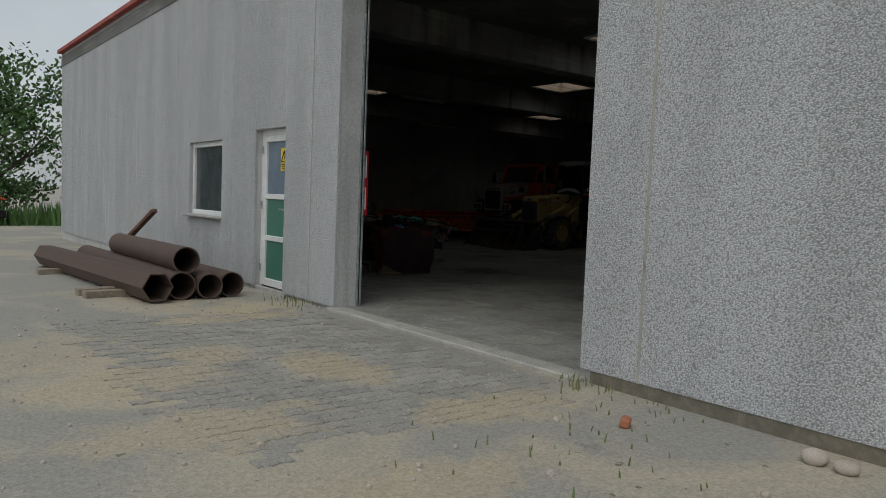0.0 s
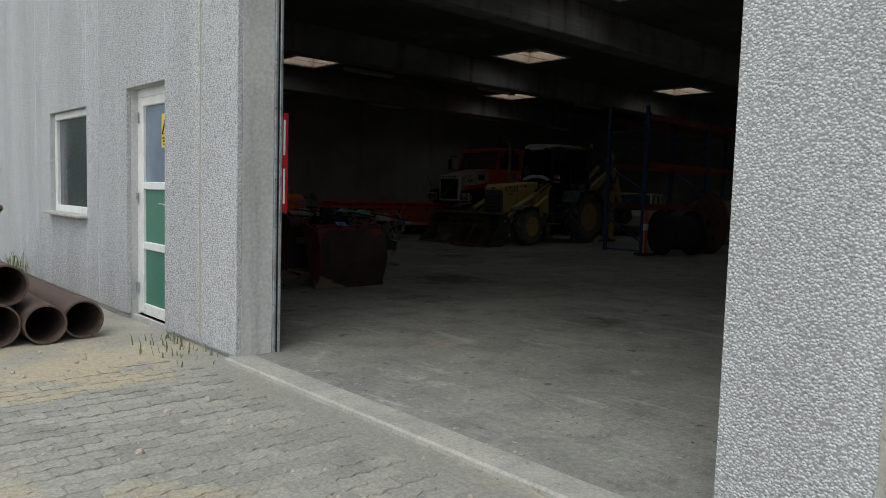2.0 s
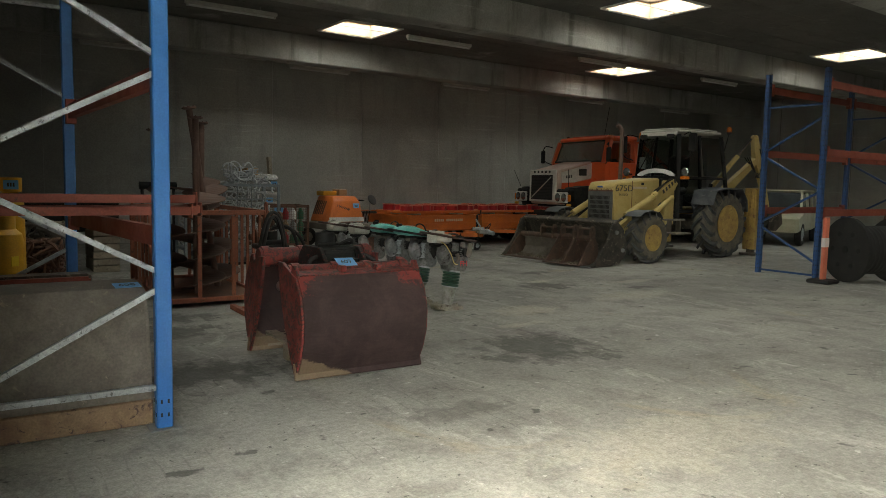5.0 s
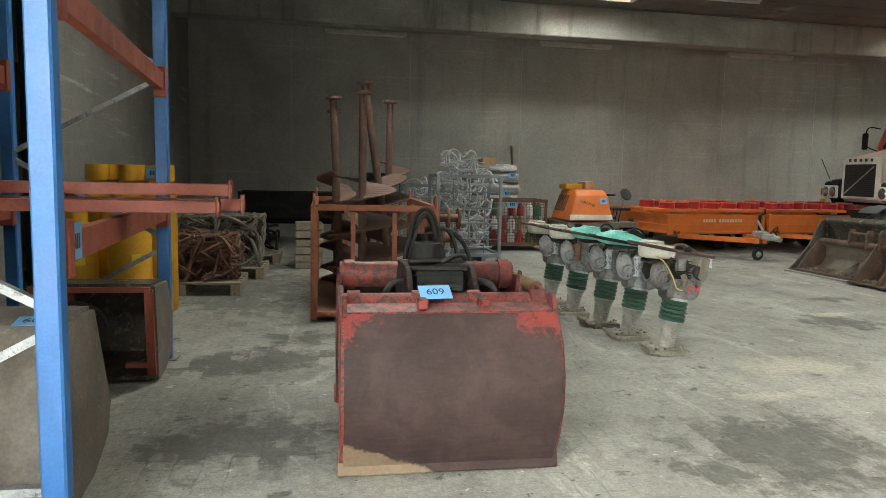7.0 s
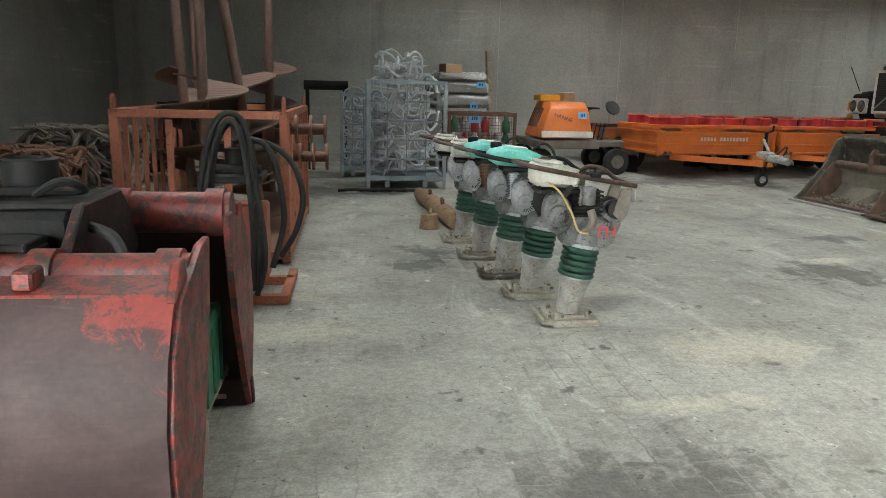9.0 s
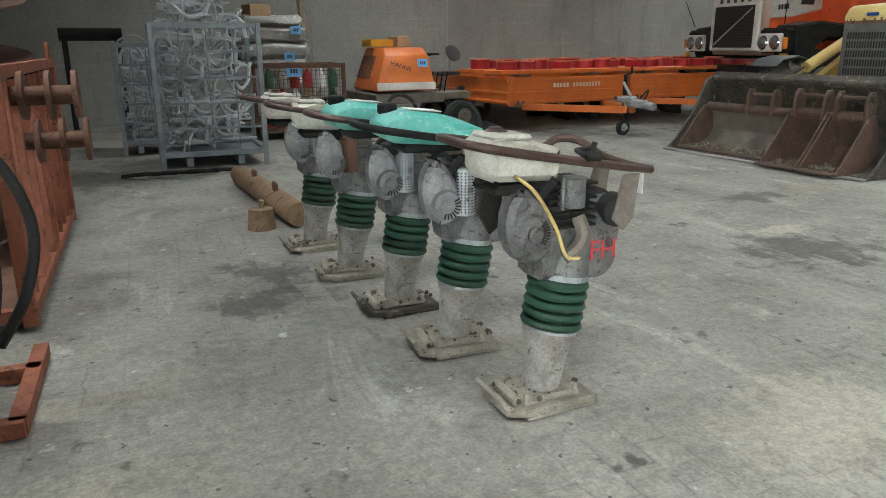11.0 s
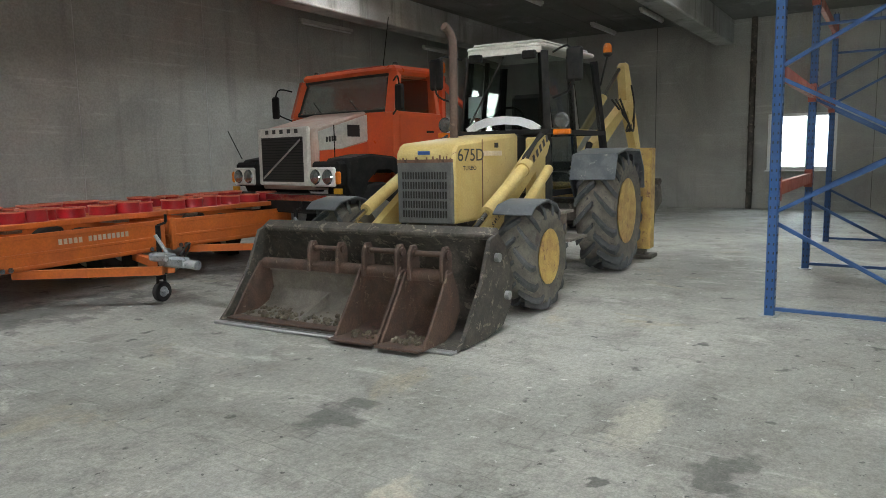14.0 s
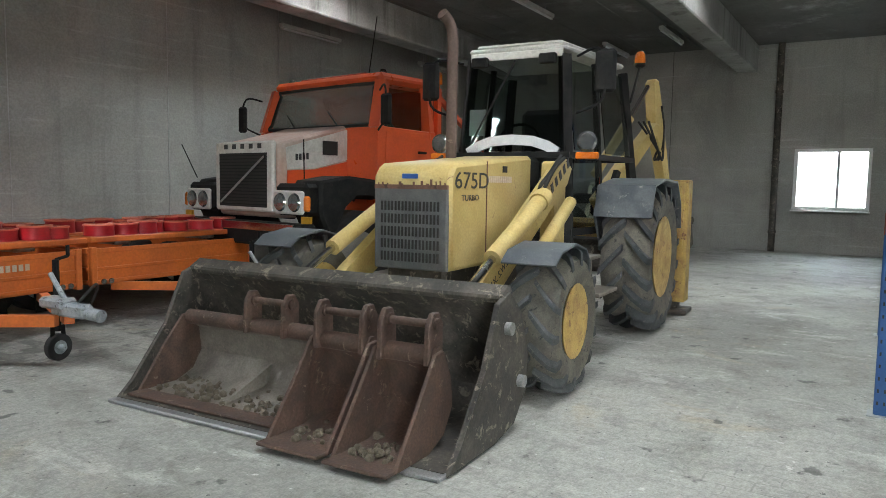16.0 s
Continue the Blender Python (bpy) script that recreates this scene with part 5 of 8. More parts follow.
pallet(pose(8.42, 12.02, 0, 0, 0, 90), 1.0, 0.75)

# ---- auger rack ----
AX0, AX1, AY0, AY1, AZ = 7.74, 8.82, 14.72, 16.75, 1.02
ar = thing("auger_rack", "rusty orange steel cage full of standing augers", "steel cage")
for x in (AX0, AX1):
    for y in (AY0, AY1):
        s = Shape()
        s.box((x, y, AZ / 2 + 0.02), (0.06, 0.06, AZ), bevel=0.006)
        part("post", s, "cage_orange", ar)
        s = Shape()
        s.hose([(x, y - 0.03, AZ), (x, y - 0.025, AZ + 0.1), (x, y + 0.025, AZ + 0.1), (x, y + 0.03, AZ)], 0.012)
        part("lifting_eye", s, "cage_orange", ar)
for z in (0.07, AZ):
    for x in (AX0, AX1):
        s = Shape()
        s.bar((x, AY0, z), (x, AY1, z), 0.05, 0.05)
        part("rail", s, "cage_orange", ar)
    for y in (AY0, AY1):
        s = Shape()
        s.bar((AX0, y, z), (AX1, y, z), 0.05, 0.05)
        part("rail", s, "cage_orange", ar)
for k in range(1, 9):
    s = Shape()
    s.box((AX0, AY0 + k * (AY1 - AY0) / 9, AZ / 2), (0.03, 0.03, AZ - 0.08))
    part("bar", s, "cage_orange", ar)
    s = Shape()
    s.box((AX1, AY0 + k * (AY1 - AY0) / 9, AZ / 2), (0.03, 0.03, AZ - 0.08))
    part("bar", s, "cage_orange", ar)
for x in (8.08, 8.45):
    for y in (AY0, AY1):
        s = Shape()
        s.box((x, y, AZ / 2), (0.04, 0.03, AZ - 0.08))
        part("bar", s, "cage_orange", ar)
s = Shape()
s.box(((AX0 + AX1) / 2, (AY0 + AY1) / 2, 0.055), (AX1 - AX0, AY1 - AY0, 0.012))
part("floor_plate", s, "rust", ar)


def auger(x, y, top, r, lean=(0, 0), turn=0.0, pitch=0.34, flight_top=1.18):
    """A drilling auger: shaft, helical flight and a bolted flange."""
    m = pose(x, y, 0.06, lean[0], lean[1], 0) @ pose(0, 0, 0, 0, 0, turn)
    ob = thing("auger", "brown steel drilling auger standing in an orange rack", "auger", m, "standing augers")
    s = Shape()
    s.rod((0, 0, 0), (0, 0, top), 0.038, seg=14)
    shaft = part("shaft", s, "auger", ob)
    s = Shape()
    n = int((flight_top - 0.05) / pitch * 18)
    rings = []
    for i in range(n + 1):
        a, z = 2 * math.pi * i / 18, 0.05 + pitch * i / 18
        rr = r * (1.0 if i > 4 else 0.6 + 0.1 * i)
        c, d = math.cos(a), math.sin(a)
        rings.append([s.bm.verts.new(p) for p in ((0.03 * c, 0.03 * d, z), (rr * c, rr * d, z + 0.02), (rr * c, rr * d, z + 0.032), (0.03 * c, 0.03 * d, z + 0.012))])
    for a, b in zip(rings, rings[1:]):
        for k in range(4):
            s.bm.faces.new((a[k], a[(k + 1) % 4], b[(k + 1) % 4], b[k]))
    s.bm.faces.new(rings[0])
    s.bm.faces.new(rings[-1][::-1])
    part("flight", s, "auger", ob)
    s = Shape()
    s.lathe([(0.04, top - 0.03), (0.085, top - 0.015), (0.085, top), (0.04, top + 0.002)], None, 18)
    for i in range(6):
        a = math.pi * i / 3
        s.rod((0.065 * math.cos(a), 0.065 * math.sin(a), top - 0.025), (0.065 * math.cos(a), 0.065 * math.sin(a), top + 0.012), 0.009, seg=6)
    part("flange", s, "auger", shaft)
    return ob


auger(7.97, 16.35, 1.93, 0.18, (0, -1), 20)
auger(8.0, 15.75, 2.02, 0.2, (0, -2.5), 60, 0.34, 1.26)
auger(8.19, 15.30, 2.03, 0.33, (0, 0), 200, 0.30, 1.2)
auger(8.55, 15.75, 2.2, 0.3, (0, -8.5), 250, 0.34, 1.24)
auger(8.53, 16.45, 2.06, 0.24, (0, 0.5), 330, 0.3, 1.38)

# flanged pipe ends hung at the rack
for z, y in ((0.92, 15.0), (0.7, 15.3)):
    s = Shape()
    for dx in (0, 0.1, 0.2):
        s.rod((AX1 + 0.05 + dx, y, z), (AX1 + 0.07 + dx, y, z), 0.1, seg=20)
    s.rod((AX1 - 0.01, y, z), (AX1 + 0.27, y, z), 0.04, seg=12)
    tagged(part("flange_spool", s, "rust"), "rusty flanged pipe spool hung on an orange rack", "pipe fitting", "flange spools")

# hydraulic power pack with coiled hoses
hp = thing("hydraulic_unit", "red-brown hydraulic unit on a steel skid with black hoses", "machine", pose(8.62, 13.95, 0))
for a, b in (((-0.3, -0.17, 0.03), (0.29, -0.17, 0.03)), ((-0.3, 0.25, 0.03), (0.29, 0.25, 0.03)), ((0.27, -0.17, 0.03), (0.27, 0.45, 0.03)), ((-0.28, -0.17, 0.03), (-0.28, 0.45, 0.03))):
    s = Shape()
    s.bar(a, b, 0.05, 0.05)
    part("skid_bar", s, "cage_orange", hp)
s = Shape()
s.box((0.05, 0.18, 0.30), (0.2, 0.2, 0.46), bevel=0.015)
part("casing", s, "hyd_red", hp)
s = Shape()
s.rod((0.0, 0.05, 0.68), (0.0, 0.05, 0.86), 0.07, seg=16)
s.rod((-0.14, -0.02, 0.74), (0.14, -0.02, 0.74), 0.035, seg=12)
s.box((0, 0.05, 0.70), (0.3, 0.3, 0.05), bevel=0.01)
part("pump", s, "dark", hp)
for pts in (((-0.2, -0.16, 0.15), (-0.16, -0.15, 0.6), (-0.06, -0.12, 0.98), (0.04, -0.1, 0.96), (0.1, -0.14, 0.5), (0.1, -0.18, 0.08)),
            ((-0.22, -0.14, 0.2), (-0.18, -0.12, 0.65), (-0.08, -0.1, 1.02), (0.06, -0.06, 1.0), (0.13, -0.12, 0.55), (0.14, -0.2, 0.1)),
            ((-0.16, -0.12, 0.3), (-0.1, -0.08, 0.85), (0.0, -0.05, 1.0), (0.1, -0.1, 0.75), (0.17, -0.18, 0.3), (0.12, -0.2, 0.06)),
            ((0.0, 0.0, 0.9), (0.08, -0.05, 0.92), (0.2, -0.08, 0.85), (0.27, -0.1, 0.5), (0.2, -0.12, 0.2)),
            ((0.0, 0.05, 0.88), (0.15, 0.02, 0.9), (0.3, 0.0, 0.8), (0.37, -0.02, 0.6), (0.33, -0.04, 0.4), (0.24, -0.06, 0.25))):
    s = Shape()
    s.hose(pts, 0.017, 8, 6)
    part("hose", s, "rubber", hp)

# ---- cages of clamps ----
def clamps(seed, w, d, z0, z1, rows, per_row):
    """U-bent clamps and flat bars lying in rows, too many to count."""
    rnd = random.Random(seed)
    s = Shape()
    for i in range(rows):
        z = z0 + (z1 - z0) * (i + 0.5) / rows
        for k in range(per_row):
            span, drop = rnd.uniform(0.1, 0.2), rnd.uniform(0.09, 0.2) * rnd.choice((-1, -1, 1))
            c = Vector((rnd.uniform(-1, 1) * (w / 2 - 0.06), rnd.uniform(-1, 1) * (d / 2 - 0.05), z + rnd.uniform(-0.05, 0.05)))
            turn = Matrix.Rotation(rnd.uniform(-0.9, 0.9) + (1.57 if k % 3 == 0 else 0), 3, "Z") @ Matrix.Rotation(rnd.uniform(-0.5, 0.5), 3, "Y")
            line = [(-1.25, 0.1), (-1.0, 0.0), (-0.7, 0.65), (-0.3, 1.0), (0.3, 1.0), (0.7, 0.65), (1.0, 0.0), (1.25, 0.1)]
            pts = [c + turn @ Vector((u * span, 0, v * drop)) for u, v in line]
            pts = [Vector((min(max(p.x, -w / 2 + 0.02), w / 2 - 0.02), min(max(p.y, -d / 2 + 0.02), d / 2 - 0.02), max(p.z, z0 - 0.02))) for p in pts]
            s.hose(pts, rnd.uniform(0.012, 0.018), 6, 2)
            if k % 2 == 0:
                s.box(pts[0], (0.07, 0.035, 0.05), rz=rnd.uniform(0, 90), rx=rnd.uniform(0, 40))
        for k in range(3):
            y = rnd.uniform(-1, 1) * (d / 2 - 0.05)
            s.bar((-w / 2 + rnd.uniform(0.03, 0.2), y, z + rnd.uniform(-0.08, 0.04)), (w / 2 - rnd.uniform(0.03, 0.2), y + rnd.uniform(-0.05, 0.05), z + rnd.uniform(-0.08, 0.04)), 0.06, 0.016)
    return s


def mesh_cage(m, w, d, h, per_row, seed, heap):
    ob = thing("wire_cage", "blue-grey galvanised steel cage heaped with formwork clamps", "cage", m, "clamp cages")
    for sx in (-1, 1):
        for sy in (-1, 1):
            s = Shape()
            s.box((sx * w / 2, sy * d / 2, h / 2), (0.045, 0.045, h), bevel=0.004)
            part("post", s, "cage_steel", ob)
    for z in (0.14, h - 0.02):
        for sy in (-1, 1):
            s = Shape()
            s.bar((-w / 2, sy * d / 2, z), (w / 2, sy * d / 2, z), 0.035, 0.045)
            part("rail", s, "cage_steel", ob)
        for sx in (-1, 1):
            s = Shape()
            s.bar((sx * w / 2, -d / 2, z), (sx * w / 2, d / 2, z), 0.035, 0.045)
            part("rail", s, "cage_steel", ob)
    for k in range(1, 5):
        z = 0.14 + (h - 0.16) * k / 5
        s = Shape()
        s.bar((-w / 2, d / 2, z), (w / 2, d / 2, z), 0.01, 0.02)
        part("mesh_bar", s, "cage_steel", ob)
        s = Shape()
        s.bar((-w / 2, -d / 2, z), (w / 2, -d / 2, z), 0.01, 0.02)
        part("mesh_bar", s, "cage_steel", ob)
    for k in range(1, 4):
        x = -w / 2 + w * k / 4
        s = Shape()
        s.rod((x, -d / 2, 0.14), (x, -d / 2, h), 0.006, seg=6)
        part("mesh_bar", s, "cage_steel", ob)
    for sx in (-0.25, 0.25):
        s = Shape()
        s.box((sx * w, 0, 0.065), (0.06, d, 0.09), bevel=0.006)
        part("foot", s, "cage_steel", ob)
    s = Shape()
    s.box((0, 0, 0.12), (w, d, 0.02))
    part("base", s, "cage_steel", ob)
    f = tagged(part("clamp_heap", clamps(seed, w, d, 0.16, h, 6, per_row), "clamp_zinc"), "grey heap of bent galvanised formwork clamps in a cage", "clamps", "", "stuff")
    f.matrix_world = m
    if heap:
        f = tagged(part("clamp_heap", clamps(seed + 1, w * 0.85, d * 0.8, h, h + heap, 2, per_row), "clamp_zinc"), "grey heap of bent galvanised formwork clamps on a cage", "clamps", "", "stuff")
        f.matrix_world = m
    return ob


mesh_cage(pose(9.93, 19.1, 0), 0.94, 0.8, 1.32, 11, 11, 0.3)
mesh_cage(pose(9.42, 20.2, 0), 0.6, 0.7, 1.15, 6, 21, 0.0)
ob = thing("tube_stand", "dark steel tube stand beside the clamp cages", "stand", pose(8.9, 20.9, 0))
s = Shape()
s.rod((-0.35, 0, 1.25), (0.3, 0, 1.25), 0.07, seg=14)
part("top_tube", s, "dark", ob)
for x in (-0.3, 0.25):
    s = Shape()
    s.rod((x, 0, 0), (x, 0, 1.2), 0.03)
    part("leg", s, "dark", ob)
s = Shape()
for k in range(4):
    s.hose([(9.1 + 0.25 * k, 18.3 + 0.03 * k, 0.03), (9.3 + 0.2 * k, 18.25, 0.05), (9.55 + 0.18 * k, 18.32, 0.03)], 0.018)
tagged(part("iron_bars", s, "dark"), "dark bent iron bars lying on the floor", "iron bars", "", "stuff")

# wrapped goods on a pallet
pallet(pose(11.0, 21.9, 0))
zb = 0.15
for k, (h, w) in enumerate(((0.3, 1.05), (0.28, 1.0), (0.26, 1.02), (0.24, 0.95), (0.22, 0.98), (0.16, 0.85))):
    s = Shape()
    s.box((11.0 + 0.03 * math.sin(3 * k), 21.9, zb + h / 2), (w, 0.7, h), bevel=0.06, rz=3 * math.sin(5 * k))
    for v in s.bm.verts:
        v.co += Vector(noise.noise_vector(v.co * 7)) * 0.03
    bmesh.ops.subdivide_edges(s.bm, edges=s.bm.edges, cuts=3, use_grid_fill=True)
    for v in s.bm.verts:
        v.co += Vector(noise.noise_vector(v.co * 11)) * 0.035
    tagged(part("goods_bag", s, "bag"), "plastic-wrapped bag of building goods stacked on a pallet", "bag", "stacked bags")
    zb += h - 0.02
ob = thing("carton", "small brown carton on wrapped goods", "carton", pose(10.85, 21.75, zb - 0.05, 0, 0, 20))
s = Shape()
s.box((0, 0, 0.1), (0.3, 0.25, 0.2), bevel=0.006)
part("box", s, "card", ob)
blue_tag(pose(11.32, 21.53, 1.32, 85, 0, 0))
blue_tag(pose(11.22, 21.53, 0.98, 85, 0, 0))
s = Shape()
s.bar((11.75, 22.7, 0), (11.66, 22.85, 1.92), 0.1, 0.06)
tagged(part("timber_post", s, "timber"), "dark wooden post leaning at the back wall", "post")

# brown wire crate with bottles
wc = thing("wire_crate", "rust-brown wire crate of bottles and cartons", "crate", pose(11.2, 20.95, 0))
for sx in (-0.5, 0.5):
    for sy in (-0.35, 0.35):
        s = Shape()
        s.box((sx, sy, 0.46), (0.045, 0.045, 0.9), bevel=0.004)
        part("post", s, "rust", wc)
for z in (0.12, 0.88):
    for sy in (-0.35, 0.35):
        s = Shape()
        s.bar((-0.5, sy, z), (0.5, sy, z), 0.04, 0.05)
        part("rail", s, "rust", wc)
    for sx in (-0.5, 0.5):
        s = Shape()
        s.bar((sx, -0.35, z), (sx, 0.35, z), 0.04, 0.05)
        part("rail", s, "rust", wc)
s = Shape()
for k in range(1, 20):
    s.rod((-0.5 + 0.05 * k, -0.35, 0.12), (-0.5 + 0.05 * k, -0.35, 0.88), 0.003, seg=4)
for k in range(1, 15):
    s.rod((-0.5, -0.35, 0.12 + 0.05 * k), (0.5, -0.35, 0.12 + 0.05 * k), 0.003, seg=4)
tagged(part("wire_mesh", s, "rust", wc), kind="stuff")
s = Shape()
s.box((0, 0, 0.11), (1.0, 0.7, 0.02))
part("base", s, "rust", wc)
rnd = random.Random(8)
for i in range(6):
    for j in range(3):
        mat = rnd.choice(("white", "red_ring", "paper", "bottle_green", "card", "steel"))
        x, z = 10.79 + 0.16 * i, 0.13 + 0.24 * j
        s = Shape()
        s.lathe([(0.06, 0), (0.065, 0.02), (0.065, 0.15), (0.03, 0.2), (0.025, 0.235)], pose(x, 20.72, z), 14)
        tagged(part("can", s, mat), "small oil or paint can stacked in a crate", "can", "cans in the crate")
blue_tag(pose(11.08, 20.585, 0.82, 88, 0, 0), size=(0.18, 0.13))


# ---- the row of trench rammers ----
def rammer(m, tank, number, mark=""):
    """Upright rammer: the tank end of its handle points to y, the engine faces -x."""
    colour = {"teal": "teal", "cream": "dirty cream"}[tank]
    ob = thing("trench_rammer", "used trench rammer with a %s tank and green bellows" % colour, "rammer", m, "row of rammers")
    early = number == 5
    s = Shape()
    s.prism([(-0.115, -0.17), (0.115, -0.17), (0.125, 0.12), (0.09, 0.185), (-0.09, 0.185), (-0.125, 0.12)], 0.024, pose(0, 0.0, 0.024, 0, 0, 0), 0.006)
    s.prism([(-0.115, -0.17), (0.115, -0.17), (0.125, 0.12), (-0.125, 0.12)], 0.012, pose(0, 0.0, 0.007), 0.003)
    s.sheet([(0.16, 0.035), (0.19, 0.05), (0.205, 0.075)], 0.19, 0.014, pose(0, 0, 0, 0, 0, 90))
    for v in s.bm.verts:
        v.co.x *= 0.92
        v.co.y *= 0.9
    shoe = part("shoe", s, "shoe" if number != 3 else "dark_steel", ob, "dusty steel and wood shoe plate")
    s = Shape()
    s.box((0, 0.0, 0.045), (0.17, 0.2, 0.025), bevel=0.008)
    s.box((0, 0.12, 0.05), (0.15, 0.03, 0.03), bevel=0.006)
    for sx in (-0.075, 0.075):
        for sy in (-0.08, 0.085):
            s.rod((sx, sy, 0.05), (sx, sy, 0.075), 0.014, seg=6)
    part("shoe_bracket", s, "shoe", shoe)
    s = Shape()
    for _ in range(26):
        rr = random.Random(number * 50 + _)
        r = rr.uniform(0.005, 0.012)
        bmesh.ops.create_icosphere(s.bm, subdivisions=1, radius=r, matrix=pose(rr.uniform(-0.09, 0.09), rr.uniform(-0.14, 0.14), 0.055, rr.uniform(0, 90), 0, 0))
    tagged(part("caked_soil", s, "soil", shoe, "", False), kind="stuff")
    lean = pose(0, 0.0, 0.05, 9, 0, 0)
    s = Shape()
    s.lathe([(0.06, 0.0), (0.064, 0.03), (0.068, 0.09), (0.076, 0.17), (0.086, 0.185), (0.086, 0.205)], lean, 22)
    s.rod(lean @ Vector((-0.085, 0.01, 0.05)), lean @ Vector((0, 0.01, 0.05)), 0.026, seg=14)
    part("leg", s, "leg_white", ob)
    s = Shape()
    prof = []
    for k in range(5):
        z = 0.205 + 0.033 * k
        prof += [(0.078, z), (0.094, z + 0.006), (0.099, z + 0.016), (0.094, z + 0.027)]
    prof.append((0.08, 0.372))
    s.lathe(prof, lean, 24)
    bel = part("bellows", s, "bellows", ob, "green ribbed rubber bellows")
    for z in (0.2, 0.37):
        s = Shape()
        s.lathe([(0.082, z), (0.089, z), (0.089, z + 0.018), (0.082, z + 0.018)], lean, 22)
        part("clamp_ring", s, "galv", bel)
    s = Shape()
    s.lathe([(0.085, 0.385), (0.09, 0.40), (0.088, 0.44), (0.07, 0.47)], lean, 20)
    s.prism([(0.06, 0.43), (-0.16, 0.41), (-0.2, 0.47), (-0.19, 0.56), (-0.12, 0.60), (0.02, 0.60), (0.07, 0.52)], 0.13, pose(0, 0, 0, 90, 0, 90), 0.018)
    s.rod((-0.072, -0.145, 0.49), (0.072, -0.145, 0.49), 0.07, seg=22)
    if early:
        s.prism([(-0.265, 0.66), (-0.255, 0.52), (-0.2, 0.44), (-0.1, 0.44), (-0.1, 0.55), (-0.185, 0.66)], 0.1, pose(0, 0, 0, 90, 0, 90), 0.02)
    part("crankcase", s, "cast", ob)
    # recoil starter and engine housing
    s = Shape()
    cy, cz, ra, rb, lean_back = (0.115, 0.612, 0.114, 0.077, -14) if early else (0.085, 0.62, 0.116, 0.067, -12)
    oval = []
    for k in range(18):
        ang = 2 * math.pi * k / 18
        u, v = rb * math.cos(ang) * (1.0 - 0.14 * math.sin(ang)), ra * math.sin(ang)
        c, n = math.cos(radians(lean_back)), math.sin(radians(lean_back))
        oval.append((cy + u * c - v * n, cz + u * n + v * c))
    s.prism(oval, 0.085, pose(-0.075, 0, 0, 90, 0, 90), 0.018)
    sc_y, sc_z, sc_r = (0.118, 0.60, 0.06) if early else (0.072, 0.582, 0.057)
    s.rod((-0.11, sc_y, sc_z), (-0.138, sc_y, sc_z), sc_r, sc_r * 0.86, seg=26)
    eng = part("starter_cover", s, "cast" if early else "cast_pale", ob, "grey cast recoil starter cover")
    # each slot is a black bar standing for the shade in it
    for k in range(9):
        s = Shape()
        ang = radians((135 + 11 * k) if early else (150 + 17 * k))
        c = Vector((-0.1385, sc_y + sc_r * 0.66 * math.cos(ang), sc_z + sc_r * 0.66 * math.sin(ang)))
        s.box(c, (0.004, sc_r * 0.36, 0.0045), rx=math.degrees(ang))
        part("vent_slot", s, "hole_shade", eng)
    s = Shape()
    s.rod((-0.135, sc_y, sc_z), (-0.146, sc_y, sc_z), 0.024, seg=16)
    part("starter_hub", s, "cast" if early else "cast_pale", eng)
    s = Shape()
    s.bar((-0.125, sc_y - 0.02, 0.70), (-0.15, sc_y - 0.05, 0.755), 0.03, 0.022)
    part("pull_grip", s, "dark", eng)
    s = Shape()
    s.box((0.0, -0.05, 0.655), (0.12, 0.15, 0.15), bevel=0.012)
    part("cylinder_block", s, "cast" if not early else "dark", ob)
    for k in range(7):
        s = Shape()
        s.box((0.0, -0.05, 0.59 + 0.021 * k), (0.145, 0.17, 0.007))
        part("cooling_fin", s, "cast" if not early else "dark", ob)
    if early:
        s = Shape()
        s.rod((-0.06, -0.055, 0.65), (-0.06, -0.055, 0.73), 0.038, seg=20)
        s.rod((-0.06, -0.055, 0.73), (-0.06, -0.055, 0.738), 0.041, seg=20)
        s.box((-0.06, -0.01, 0.695), (0.05, 0.012, 0.1), bevel=0.004)
        part("air_filter", s, "cast", ob)
        s = Shape()
        s.hose([(-0.07, -0.07, 0.62), (-0.09, -0.08, 0.57), (-0.09, -0.06, 0.53), (-0.08, -0.02, 0.5)], 0.022)
        part("exhaust_elbow", s, "mud_steel", ob)
    else:
        s = Shape()
        s.rod((-0.1, -0.005, 0.54), (-0.1, -0.005, 0.70), 0.037, seg=20)
        s.box((-0.1, -0.005, 0.70), (0.06, 0.075, 0.012), bevel=0.004)
        part("muffler", s, "rust" if number == 2 else "galv", ob, "perforated steel muffler guard")
        # guard holes drawn as black specks of painted shade
        s = Shape()
        for i in range(7):
            for j in range(14):
                ang = radians(120 + 20 * i)
                s.box((-0.1 + 0.0372 * math.cos(ang), -0.005 + 0.0372 * math.sin(ang), 0.553 + 0.0105 * j), (0.004, 0.004, 0.004))
        tagged(part("perforation", s, "hole_shade", ob), kind="stuff")
    for sx in (-1, 1):
        s = Shape()
        s.prism([(-0.235, 0.56), (-0.27, 0.60), (-0.285, 0.735), (-0.225, 0.735), (-0.19, 0.60)], 0.012, pose(sx * 0.075, 0, 0, 90, 0, 90), 0.003)
        part("handle_plate", s, "mud_steel", ob)
        s = Shape()
        s.rod((sx * 0.03, -0.215, 0.625), (sx * 0.074, -0.215, 0.625), 0.052, seg=22)
        part("rubber_mount", s, "rubber", ob)
    # tank
    s = Shape()
